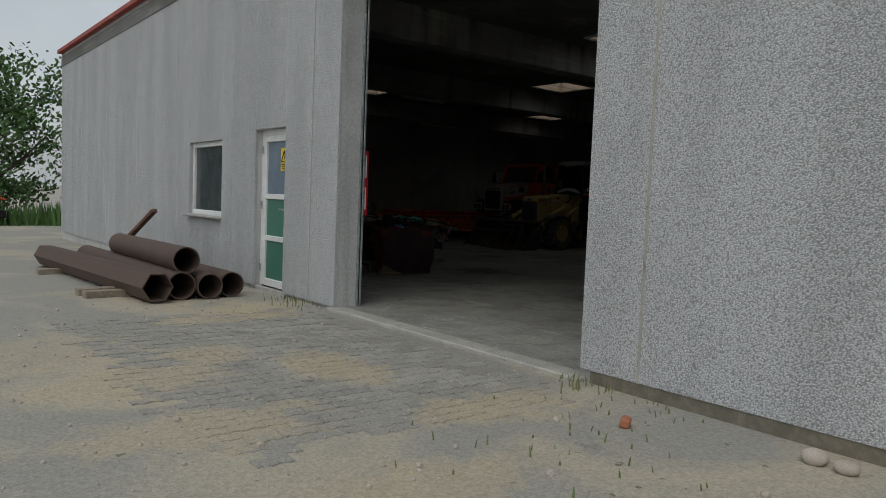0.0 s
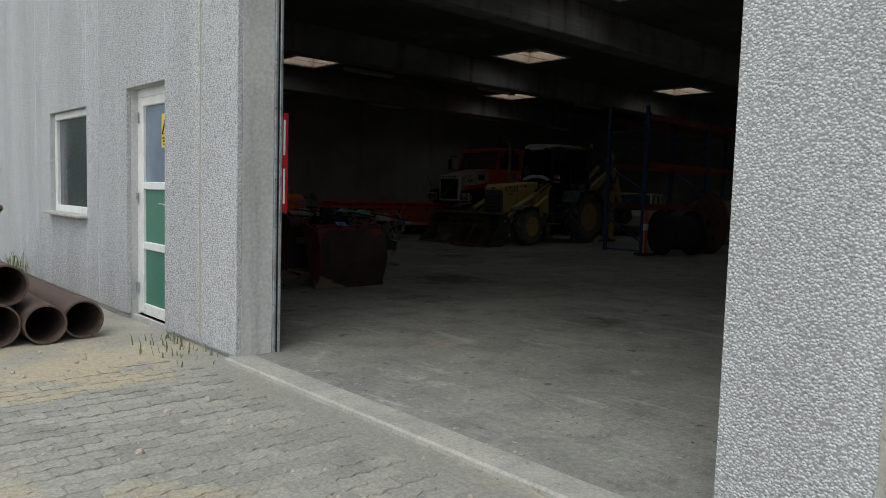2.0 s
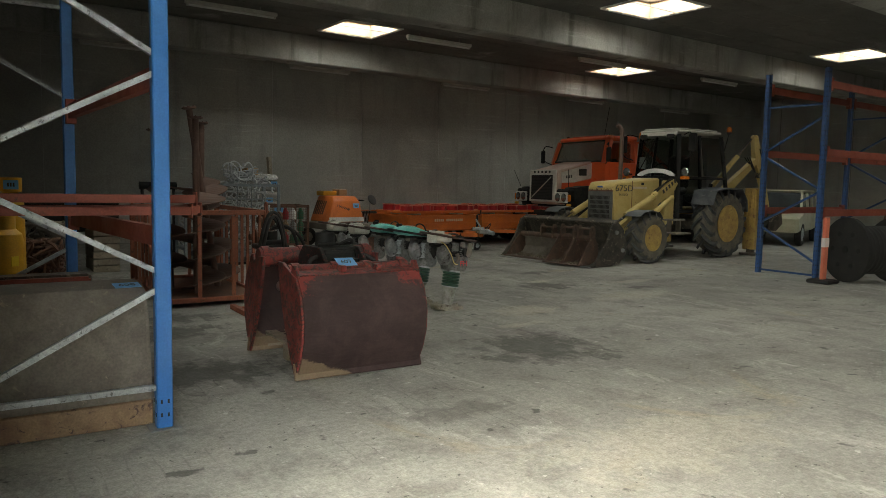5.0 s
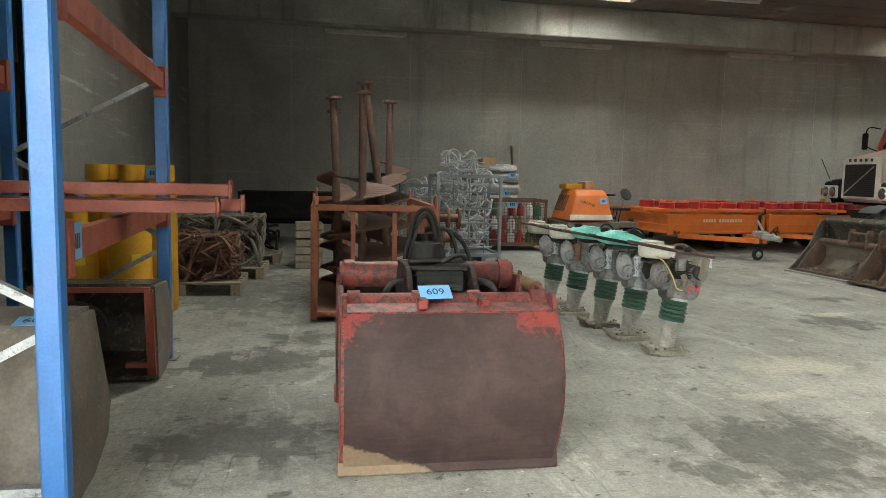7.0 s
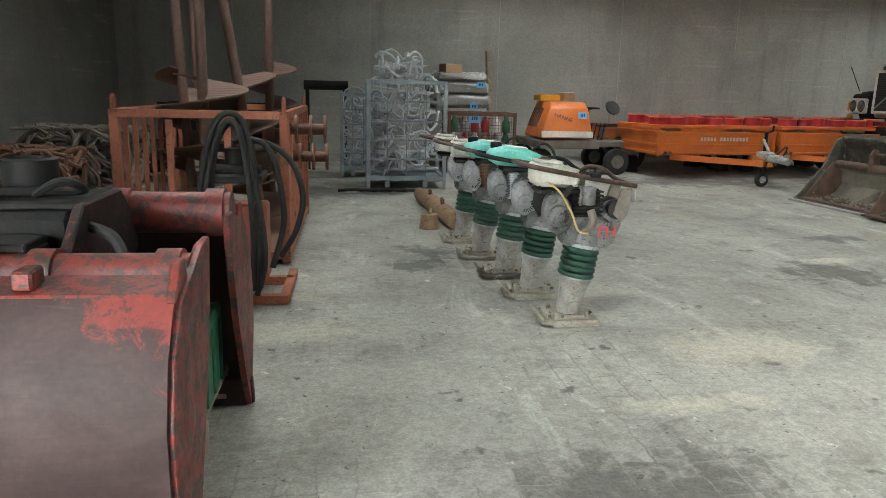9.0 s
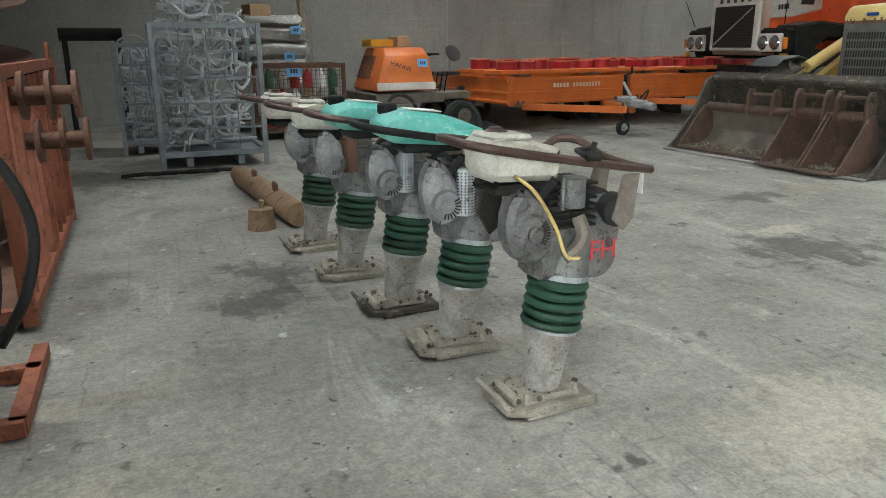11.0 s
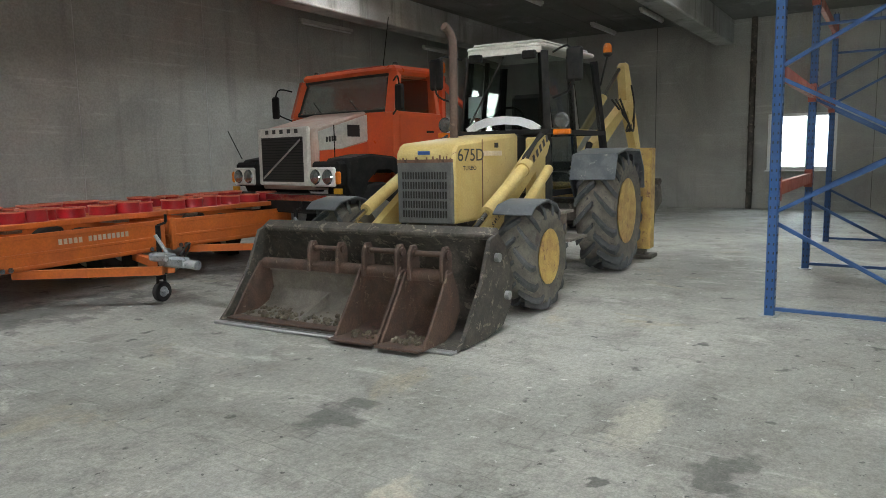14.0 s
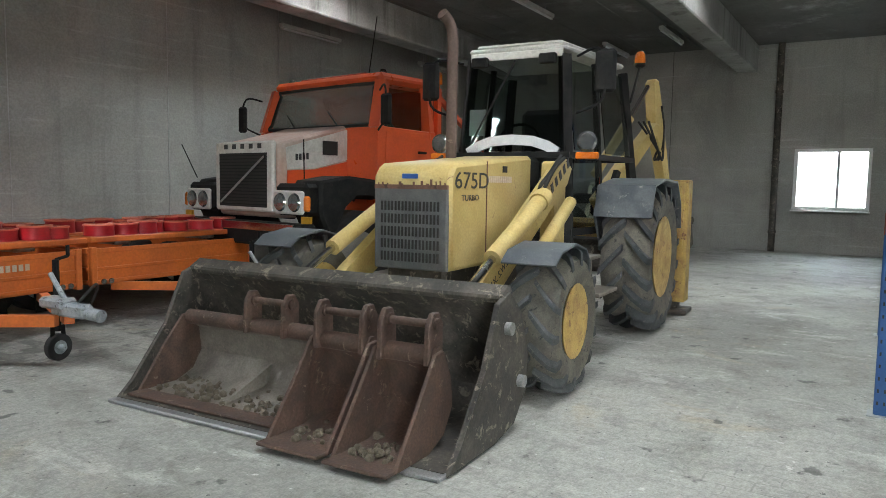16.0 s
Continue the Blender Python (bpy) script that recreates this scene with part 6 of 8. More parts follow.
    tk = [(0.0, 0.755), (0.02, 0.735), (0.22, 0.745), (0.235, 0.755), (0.235, 0.848), (0.22, 0.86), (0.13, 0.855), (0.02, 0.835), (0.0, 0.825)] if tank == "cream" else [(-0.16, 0.765), (0.26, 0.80), (0.285, 0.83), (0.28, 0.885), (0.2, 0.905), (0.05, 0.885), (-0.1, 0.825), (-0.17, 0.80)]
    s.prism(tk, 0.2 if tank == "teal" else 0.185, pose(0, 0, 0, 90, 0, 90), 0.02)
    if tank == "teal":
        s.prism([(-0.14, 0.78), (0.06, 0.795), (0.06, 0.835), (-0.06, 0.835), (-0.14, 0.81)], 0.05, pose(-0.12, 0, 0, 90, 0, 90), 0.012)
    t = part("fuel_tank", s, tank, ob, "teal plastic fuel tank" if tank == "teal" else "stained cream plastic fuel tank")
    s = Shape()
    cy = 0.235 if tank == "teal" else 0.165
    s.lathe([(0.03, 0), (0.034, 0.006), (0.034, 0.03), (0.028, 0.036)] if tank == "teal" else [(0.03, 0), (0.036, 0.004), (0.036, 0.014), (0.02, 0.02), (0.018, 0.026)], pose(0.02, cy, 0.888 if tank == "teal" else 0.862), 18)
    part("filler_cap", s, "dark" if tank == "teal" else "bar_brown", t)
    if tank == "teal":
        s = Shape()
        s.box((0.0, 0.12, 0.9), (0.1, 0.12, 0.003), rx=6)
        part("sticker", s, "paper", t)
        writing("model_mark", "BS 600", 0.032, "paper", t, pose(-0.1465, -0.03, 0.812, 90, 0, -90), 0.001)
    else:
        s = Shape()
        s.prism([(-0.07, 0.09), (0.07, 0.09), (0.07, 0.22), (-0.07, 0.22)], 0.02, pose(0, 0, 0.856, 3, 0, 0), 0.009)
        part("tank_top", s, tank, t)
    s = Shape()
    s.box((0, 0.1, 0.775 if tank == "teal" else 0.718), (0.16, 0.22, 0.03), bevel=0.01)
    part("tank_tray", s, "dark", ob)
    # tubular handle
    s = Shape()
    grip = [(-0.13, -0.30, 0.755), (-0.15, -0.1, 0.785), (-0.15, 0.12, 0.82), (-0.14, 0.27, 0.845), (-0.09, 0.34, 0.857), (0.0, 0.355, 0.86), (0.09, 0.34, 0.857), (0.14, 0.27, 0.845), (0.15, 0.1, 0.82), (0.14, -0.06, 0.80), (0.13, -0.12, 0.825), (0.115, -0.2, 0.818), (0.06, -0.255, 0.775), (-0.02, -0.285, 0.758), (-0.12, -0.285, 0.757)]
    s.hose([(x, y * 0.92 - 0.005, z) for x, y, z in grip] if early else grip, 0.0128, 10, 4)
    part("handle", s, "bar_brown" if number != 4 else "dark", ob)
    s = Shape()
    s.hose([(-0.15, -0.06, 0.80), (-0.1, -0.04, 0.82), (-0.02, -0.1, 0.81), (0.05, -0.2, 0.8)], 0.008)
    part("throttle_cable", s, "rubber", ob)
    s = Shape()
    s.box((-0.15, -0.05, 0.81), (0.03, 0.06, 0.03), bevel=0.006)
    s.rod((-0.15, -0.05, 0.82), (-0.15, -0.06, 0.85), 0.008, seg=8)
    part("throttle_lever", s, "dark", ob)
    if number in (3, 4):
        s = Shape()
        s.hose([(0.06, 0.02, 0.84), (0.06, -0.01, 0.90), (0.06, -0.06, 0.915), (0.05, -0.11, 0.88), (0.04, -0.13, 0.8)], 0.008)
        part("fuel_hose", s, "rubber", ob)
    if early:
        s = Shape()
        s.hose([(-0.1, 0.17, 0.765), (-0.135, 0.12, 0.72), (-0.15, 0.06, 0.62), (-0.15, 0.02, 0.53), (-0.13, -0.04, 0.51)], 0.0055)
        part("fuel_line", s, "yellow", ob)
    if early:
        s = Shape()
        s.prism([(0.14, 0.76), (0.2, 0.76), (0.22, 0.64), (0.18, 0.57), (0.14, 0.60)], 0.012, pose(0.02, 0, 0, 90, 0, 90), 0.003)
        part("guard_plate", s, "dark", ob)
    if mark:
        writing("painted_mark", mark, 0.085, "red_mark", ob, pose(-0.0745, -0.165, 0.505, 90, 0, -90), 0.001, "red hand-painted letters")
        s = Shape()
        s.box((-0.04, -0.31, 0.70), (0.05, 0.002, 0.07))
        part("paper_tag", s, "paper", ob)
    return ob


rammer(pose(10.16, 15.50, 0, 0, 0, 94), "cream", 1)
rammer(pose(10.21, 14.93, 0, 0, 0, 86), "cream", 2)
rammer(pose(10.28, 14.38, 0, 0, 0, 93), "teal", 3)
rammer(pose(10.34, 13.90, 0, 0, 0, 88), "teal", 4)
rammer(pose(10.425, 13.39, 0, 0, 0, 92), "cream", 5, "FH")

# rusty ground anchor tube with a loose collar
ob = thing("rusty_tube", "rusty soil-crusted steel tube lying on the floor", "pipe", None)
s = Shape()
s.lathe([(0.045, 0), (0.075, 0.0), (0.08, 0.3), (0.078, 0.9), (0.085, 1.0), (0.08, 1.6), (0.07, 1.72)], Matrix.Translation((10.17, 16.0, 0.085)) @ Vector((-0.09, 1, 0)).to_track_quat("Z", "Y").to_matrix().to_4x4(), 18)
for v in s.bm.verts:
    v.co += Vector(noise.noise_vector(v.co * 9)) * 0.008
part("tube", s, "grab_edge", ob)
for y in (16.5, 17.1):
    s = Shape()
    s.box((10.16 - 0.09 * (y - 16), y, 0.18), (0.03, 0.1, 0.07), bevel=0.008)
    part("lug", s, "rust", ob)
s = Shape()
s.lathe([(0.075, 0), (0.09, 0.0), (0.075, 0.13), (0.06, 0.13)], pose(9.95, 16.08, 0), 20)
s.box((9.96, 16.1, 0.15), (0.03, 0.04, 0.06), bevel=0.005)
tagged(part("collar", s, "grab_edge"), "rusty steel collar on the floor beside a tube", "pipe fitting")

# ---- small orange machine with a driver's seat ----
mc = thing("works_machine", "orange hooded works machine on four small wheels", "machine", pose(12.45, 20.95, 0, 0, 0, 4))
s = Shape()
s.prism([(-0.62, 0.56), (-0.5, 1.0), (-0.36, 1.09), (0.25, 1.09), (0.25, 0.56)], 0.82, pose(-0.05, 0, 0, 90, 0, 90), 0.02)
for v in s.bm.verts:
    rise = max(v.co.z - 0.56, 0.0) / 0.53
    v.co.x += 0.2 * rise if v.co.x < -0.05 else -0.06 * rise
hood = part("hood", s, "orange", mc, "orange sloped engine hood")
s = Shape()
s.box((-0.05, -0.62, 0.62), (0.8, 0.012, 0.09), rx=-15)
part("stripe", s, "truck_white", hood)
s = Shape()
for k in range(6):
    s.box((-0.353, -0.2 + 0.08 * k, 0.85), (0.008, 0.05, 0.3), ry=20.7)
part("side_vent", s, "rust", hood)
writing("hood_name", "HANNE", 0.085, "print", hood, pose(-0.1, -0.555, 0.86, 73, 0, 0) @ pose(0, 0, 0.006, 0, 0, -18), 0.001)
blue_tag(mc.matrix_world @ pose(0.2, -0.555, 0.9, 73, 0, 0))
s = Shape()
s.box((0.0, 0.0, 0.47), (0.95, 1.25, 0.13), bevel=0.015)
s.box((0.68, 0.0, 0.47), (0.6, 0.8, 0.1), bevel=0.012)
part("chassis", s, "mud_steel", mc)
for x, y, r in ((-0.4, -0.42, 0.2), (0.85, -0.42, 0.2), (-0.4, 0.5, 0.2), (0.85, 0.5, 0.2)):
    wheel(mc, (x, y, r), r, 0.14, r * 0.5, "rubber", "mud_steel")
s = Shape()
s.box((0.8, 0.05, 0.74), (0.36, 0.36, 0.05), bevel=0.02)
seat = part("seat", s, "seat_pad", mc)
for sy in (-0.1, 0.12):
    s = Shape()
    s.lathe([(0.02, 0), (0.11, 0.005), (0.12, 0.02), (0.11, 0.04), (0.02, 0.05)], pose(0.9 + sy * 0.6, sy, 1.0, 60, 0, 20), 20)
    part("backrest_pad", s, "seat_pad", seat)
s = Shape()
s.rod((0.92, 0.1, 0.74), (0.92, 0.1, 1.0), 0.02)
s.rod((0.8, 0.05, 0.5), (0.8, 0.05, 0.72), 0.04)
part("seat_post", s, "steel", mc)
s = Shape()
s.rod((0.52, -0.02, 0.5), (0.5, -0.02, 0.98), 0.018)
part("steering_column", s, "dark", mc)
s = Shape()
s.hose([(0.5 + 0.17 * math.cos(a), -0.02 + 0.17 * math.sin(a), 1.0) for a in (2 * math.pi * k / 10 for k in range(10))], 0.014, 8, 3, True)
for a in (0, 120, 240):
    s.rod((0.5, -0.02, 0.98), (0.5 + 0.17 * math.cos(radians(a)), -0.02 + 0.17 * math.sin(radians(a)), 1.0), 0.008, seg=6)
part("steering_wheel", s, "dark", mc)
for k in range(4):
    s = Shape()
    s.rod((0.42 + 0.07 * k, -0.3, 0.5), (0.45 + 0.07 * k, -0.34, 0.78), 0.009, seg=6)
    part("lever", s, "dark", mc)
for i, (x, w, h, mat, lab) in enumerate(((-0.17, 0.34, 0.09, "gas_yellow", "flat yellow box on an orange machine hood"), (0.14, 0.2, 0.13, "card", "small brown carton on an orange machine hood"))):
    ob = thing("carton", lab, "box", mc.matrix_world @ pose(x, 0.05, 1.1, 0, 0, 8))
    s = Shape()
    s.box((0, 0, h / 2), (w, 0.25, h), bevel=0.006)
    part("box", s, mat, ob)
    s = Shape()
    s.box((0.01, 0, h + 0.004), (w * 0.8, 0.2, 0.006), rz=4)
    part("lid", s, "card" if mat == "gas_yellow" else "paper", ob)

# ---- flat trailers with red rings ----
def trailer(m, lettered=True, drawbar=True):
    """Orange box trailer, front board facing -y."""
    W, L, Z0, Z1 = 1.98, 3.0, 0.36, 0.70
    ob = thing("trailer", "orange steel drop-side trailer loaded with planks and rings", "trailer", m, "orange trailers")
    s = Shape()
    s.box((0, L / 2, Z0 + 0.02), (W, L, 0.05), bevel=0.006)
    part("bed", s, "orange", ob)
    for nm, c, d in (("front_board", (0, 0, (Z0 + Z1) / 2), (W, 0.035, Z1 - Z0)), ("rear_board", (0, L, (Z0 + Z1) / 2), (W, 0.035, Z1 - Z0)), ("side_board", (-W / 2, L / 2, (Z0 + Z1) / 2), (0.035, L - 0.04, Z1 - Z0)), ("side_board", (W / 2, L / 2, (Z0 + Z1) / 2), (0.035, L - 0.04, Z1 - Z0))):
        s = Shape()
        s.box(c, d, bevel=0.005)
        b = part(nm, s, "orange", ob)
        along_x = d[0] > d[1]
        for z in (Z0 + 0.03, Z0 + 0.15, Z1 - 0.02):
            s = Shape()
            off = Vector((0, -0.022, 0)) if c[1] < 0.1 else Vector((0, 0.022, 0)) if c[1] > L - 0.1 else Vector((0.022 if c[0] > 0 else -0.022, 0, 0))
            s.box(Vector((c[0], c[1], z)) + off, (d[0] if along_x else 0.02, 0.02 if along_x else d[1], 0.03 if z < Z1 - 0.1 else 0.045), bevel=0.004)
            part("rib", s, "orange", b)
    for sx in (-1, 1):
        s = Shape()
        s.box((sx * (W / 2 - 0.01), -0.02, (Z0 + Z1) / 2), (0.06, 0.05, Z1 - Z0 + 0.03), bevel=0.006)
        part("corner_post", s, "orange", ob)
        for k in (0, 0.08):
            s = Shape()
            s.rod((sx * (W / 2 - 0.1 - k), -0.035, Z0 + 0.03), (sx * (W / 2 - 0.1 - k), -0.05, Z0 + 0.03), 0.025, seg=12)
            part("reflector", s, "lens", ob)
        for y in (1.15, 1.75):
            wheel(ob, (sx * (W / 2 - 0.14), y, 0.3), 0.3, 0.18, 0.17)
        s = Shape()
        s.sheet([(-0.34, 0.3), (-0.3, 0.55), (-0.0, 0.64), (0.3, 0.64), (0.6, 0.55), (0.64, 0.3)], 0.2, 0.012, pose(sx * (W / 2 - 0.14), 1.45, -0.3, 0, 0, 90) @ pose(-0.15, 0, 0))
        part("mudguard", s, "dark", ob)
    if lettered:
        for k in range(15):
            if k in (5,):
                continue
            s = Shape()
            s.box((-0.28 + 0.056 * k, -0.0235, Z0 + 0.235), (0.038, 0.004, 0.055))
            part("letter_bar", s, "grey_print", ob)
    s = Shape()
    for sx in (-1, 1):
        s.bar((sx * 0.7, 0.1, Z0 - 0.04), (0.05 * sx, -1.15, Z0 - 0.02), 0.07, 0.08)
    part("drawbar", s, "orange", ob)
    s = Shape()
    s.box((0, -1.25, Z0 + 0.06), (0.1, 0.35, 0.1), bevel=0.02)
    s.rod((0, -1.42, Z0 + 0.05), (0, -1.55, Z0 + 0.04), 0.045, seg=12)
    s.rod((0, -1.2, Z0 + 0.1), (0.02, -1.0, Z0 + 0.3), 0.018)
    s.box((0, -1.1, Z0 + 0.1), (0.14, 0.25, 0.08), bevel=0.02)
    part("coupling", s, "galv", ob)
    s = Shape()
    s.rod((0.1, -0.95, 0.22), (0.1, -0.95, 0.75), 0.025, seg=10)
    s.rod((0.1, -0.95, 0.75), (0.2, -0.95, 0.77), 0.012, seg=8)
    s.rod((0.2, -0.95, 0.77), (0.2, -0.95, 0.85), 0.014, seg=8)
    for sx in (-1, 1):
        s.bar((0.1 + sx * 0.05, -0.95, 0.1), (0.1 + sx * 0.04, -0.95, 0.26), 0.012, 0.03)
    part("jockey_stand", s, "dark", ob)
    wheel(ob, (0.1, -0.95, 0.1), 0.1, 0.06, 0.05, name="jockey_wheel")
    s = Shape()
    s.hose([(0.02, -1.3, Z0 + 0.12), (0.2, -1.25, Z0 + 0.22), (0.3, -1.1, Z0 + 0.1), (0.28, -0.9, Z0 - 0.1), (0.1, -0.6, Z0 - 0.06)], 0.01)
    part("cable", s, "rubber", ob)
    return ob


def red_ring(m):
    ob = thing("barrier_lamp_ring", "red plastic ring with an orange rim on a plank", "ring", m, "red rings on trailers")
    s = Shape()
    s.lathe([(0.115, 0.0), (0.14, 0.0), (0.135, 0.11), (0.14, 0.125), (0.115, 0.125)], None, 20, False)
    part("body", s, "red_ring", ob)
    s = Shape()
    s.lathe([(0.11, 0.12), (0.145, 0.12), (0.145, 0.138), (0.11, 0.138)], None, 20, False)
    part("rim", s, "red_edge", ob)
    return ob


def plank_load(m, n, width):
    for k, y in enumerate((0.25, 0.85)):
        ob = thing("deck_beam", "long orange steel deck beam lying on trailers", "beam", m @ pose(0, y, 0.735), "beams on trailers")
        s = Shape()
        s.box((0, 0, 0.035), (width, 0.42, 0.055), bevel=0.008)
        part("deck", s, "orange", ob)
        for x in (-width * 0.3, width * 0.25):
            s = Shape()
            s.box((x, 0, -0.01), (0.18, 0.3, 0.04), bevel=0.01)
            part("pad", s, "galv", ob)
        rnd = random.Random(40 + k)
        for i in range(n):
            x = -width / 2 + 0.2 + (width - 0.4) * i / (n - 1) + rnd.uniform(-0.06, 0.06)
            if rnd.random() > 0.15:
                red_ring(m @ pose(x, y + rnd.uniform(-0.06, 0.06), 0.799) @ Matrix.Diagonal((1, 1, rnd.uniform(0.75, 1.0), 1)))


T1 = pose(14.73, 20.17, 0, 0, 0, 8)
T2 = pose(16.85, 20.42, 0, 0, 0, 4)
trailer(T1)
trailer(T2, False)
plank_load(T1 @ pose(0.05, 0.05, 0), 9, 2.25)
plank_load(T2 @ pose(0.05, 0.05, 0), 8, 1.95)


# ---- lorry with a bonnet ----
tk = thing("lorry", "orange-red bonneted lorry with a white front and black bumper", "lorry", pose(17.75, 21.35, 0, 0, 0, -6))
tk.matrix_world = pose(17.75, 20.4, 0, 0, 0, -6)
s = Shape()
s.prism([(0.02, 0.95), (0.0, 1.72), (0.10, 1.79), (1.0, 2.02), (1.05, 0.95)], 1.16, pose(0, 0, 0, 90, 0, 0), 0.03)
bonnet = part("bonnet", s, "dusty_red", tk, "dust-covered orange bonnet")
for sy in (-1, 1):
    s = Shape()
    s.prism([(0.12, 1.48), (0.1, 1.72), (1.0, 1.97), (1.02, 1.62), (0.5, 1.50)], 0.014, pose(0, sy * 0.585, 0, 90, 0, 0))
    part("side_stripe", s, "truck_white", bonnet)
    s = Shape()
    s.prism([(0.10, 0.98), (0.12, 1.47), (0.5, 1.49), (1.02, 1.6), (1.02, 0.98)], 0.012, pose(0, sy * 0.585, 0, 90, 0, 0))
    part("side_panel", s, "truck_red", bonnet)
    # inlet drawn as a black plate for the shade inside
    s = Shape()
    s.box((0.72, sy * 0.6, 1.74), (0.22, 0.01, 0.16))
    part("air_inlet", s, "hole_shade", bonnet)
    s = Shape()
    for k in range(4):
        s.box((0.24 + 0.05 * k, sy * 0.596, 1.62 + 0.005 * k), (0.03, 0.006, 0.07))
    part("badge_bar", s, "print", bonnet)
s = Shape()
s.box((-0.02, 0, 1.40), (0.06, 1.10, 0.78), bevel=0.02)
gr = part("grille_surround", s, "truck_white", tk, "white grille surround")
# black sheet painting the shade behind the slats
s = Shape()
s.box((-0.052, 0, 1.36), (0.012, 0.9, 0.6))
part("grille_shade", s, "hole_shade", gr)
s = Shape()
for k in range(16):
    s.box((-0.06, 0, 1.09 + 0.036 * k), (0.006, 0.88, 0.012))
part("grille_slat", s, "dark", gr)
s = Shape()
s.bar((-0.066, 0.42, 1.1), (-0.066, -0.42, 1.62), 0.03, 0.008, (1, 0, 0))
part("grille_diagonal", s, "chrome", gr)
for k in range(5):
    s = Shape()
    s.box((-0.054, 0.32 - 0.16 * k, 1.735), (0.006, 0.07, 0.055), bevel=0.002)
    part("badge_bar", s, "print", gr)
for sy in (-1, 1):
    s = Shape()
    s.box((0.12, sy * 0.86, 1.16), (0.36, 0.52, 0.34), bevel=0.04)
    s.prism([(0.1, 1.0), (0.1, 1.36), (0.5, 1.42), (0.95, 1.38), (1.2, 1.2), (1.3, 0.85), (1.2, 0.85), (1.08, 1.1), (0.85, 1.24), (0.6, 1.24), (0.42, 1.1), (0.34, 0.8), (0.2, 0.8)], 0.46, pose(0, sy * 0.94, 0, 90, 0, 0), 0.03)
    fe = part("fender", s, "dark", tk)
    s = Shape()
    s.box((-0.075, sy * 0.86, 1.13), (0.04, 0.5, 0.25), bevel=0.02)
    hp_ = part("headlight_panel", s, "truck_white", fe)
    for k in (-0.12, 0.12):
        s = Shape()
        s.lathe([(0.09, 0), (0.1, 0.01), (0.085, 0.03), (0.03, 0.045)], pose(-0.09, sy * 0.86 + k, 1.13, 0, -90, 0), 22)
        part("headlight", s, "lens", hp_)
    s = Shape()
    s.box((-0.06, sy * 1.14, 1.12), (0.06, 0.08, 0.16), bevel=0.02)
    part("indicator", s, "amber", fe)
    s = Shape()
    s.box((-0.05, sy * 1.12, 0.95), (0.03, 0.14, 0.07))
    part("side_marker", s, "gas_yellow", fe)
    wheel(tk, (0.72, sy * 0.98, 0.52), 0.52, 0.28, 0.28, "rubber", "steel")
    s = Shape()
    s.rod((0.0, sy * 1.02, 1.38), (-0.12 - 0.0, sy * 1.16, 1.78), 0.007, seg=6)
    part("width_antenna", s, "dark", fe)
s = Shape()
s.box((-0.06, 0, 0.78), (0.2, 2.36, 0.26), bevel=0.03)
bp = part("bumper", s, "dark", tk)
s = Shape()
s.box((-0.165, -0.1, 0.86), (0.02, 1.9, 0.09), bevel=0.006)
part("bumper_strip", s, "chrome", bp)
# cab
s = Shape()
CF, CR, CW = 1.02, 2.0, 1.1
for sy in (-1, 1):
    s.prism([(CF - 0.05, 1.0), (CF - 0.03, 1.98), (CF + 0.05, 2.0), (CR, 1.98), (CR, 1.0)], 0.06, pose(0, sy * (CW - 0.03), 0, 90, 0, 0), 0.01)
    s.bar((CF, sy * (CW - 0.06), 1.97), (CF + 0.16, sy * (CW - 0.12), 2.52), 0.13, 0.13)
    s.bar((CR - 0.06, sy * (CW - 0.06), 1.9), (CR - 0.08, sy * (CW - 0.12), 2.52), 0.14, 0.1)
s.box(((CF + CR) / 2 + 0.09, 0, 2.57), (CR - CF - 0.05, 2 * CW - 0.2, 0.13), bevel=0.05)
s.box((CR - 0.03, 0, 1.75), (0.06, 2 * CW - 0.1, 1.5))
s.box((CF + 0.0, 0, 1.5), (0.06, 2 * CW - 0.1, 0.98))
cab = part("cab", s, "truck_red", tk, "orange-red lorry cab")
s = Shape()
s.prism([(-0.92, 0.0), (0.92, 0.0), (0.85, 0.52), (-0.85, 0.52)], 0.01, Matrix.Translation((CF + 0.02, 0, 2.01)) @ pose(0, 0, 0, 0, 16, 0) @ pose(0, 0, 0, 90, 0, 90))
part("windscreen", s, "dusty_glass", cab)
s = Shape()
rim = [(-0.88, 0.02), (-0.93, 0.08), (-0.87, 0.47), (-0.80, 0.535), (0.80, 0.535), (0.87, 0.47), (0.93, 0.08), (0.88, 0.02)]
wm = Matrix.Translation((CF + 0.005, 0, 2.0)) @ pose(0, 0, 0, 0, 16, 0) @ pose(0, 0, 0, 90, 0, 90)
s.hose([wm @ Vector((x, y, 0)) for x, y in rim], 0.022, 8, 3, True)
part("windscreen_seal", s, "rubber", cab, "black rubber seal")
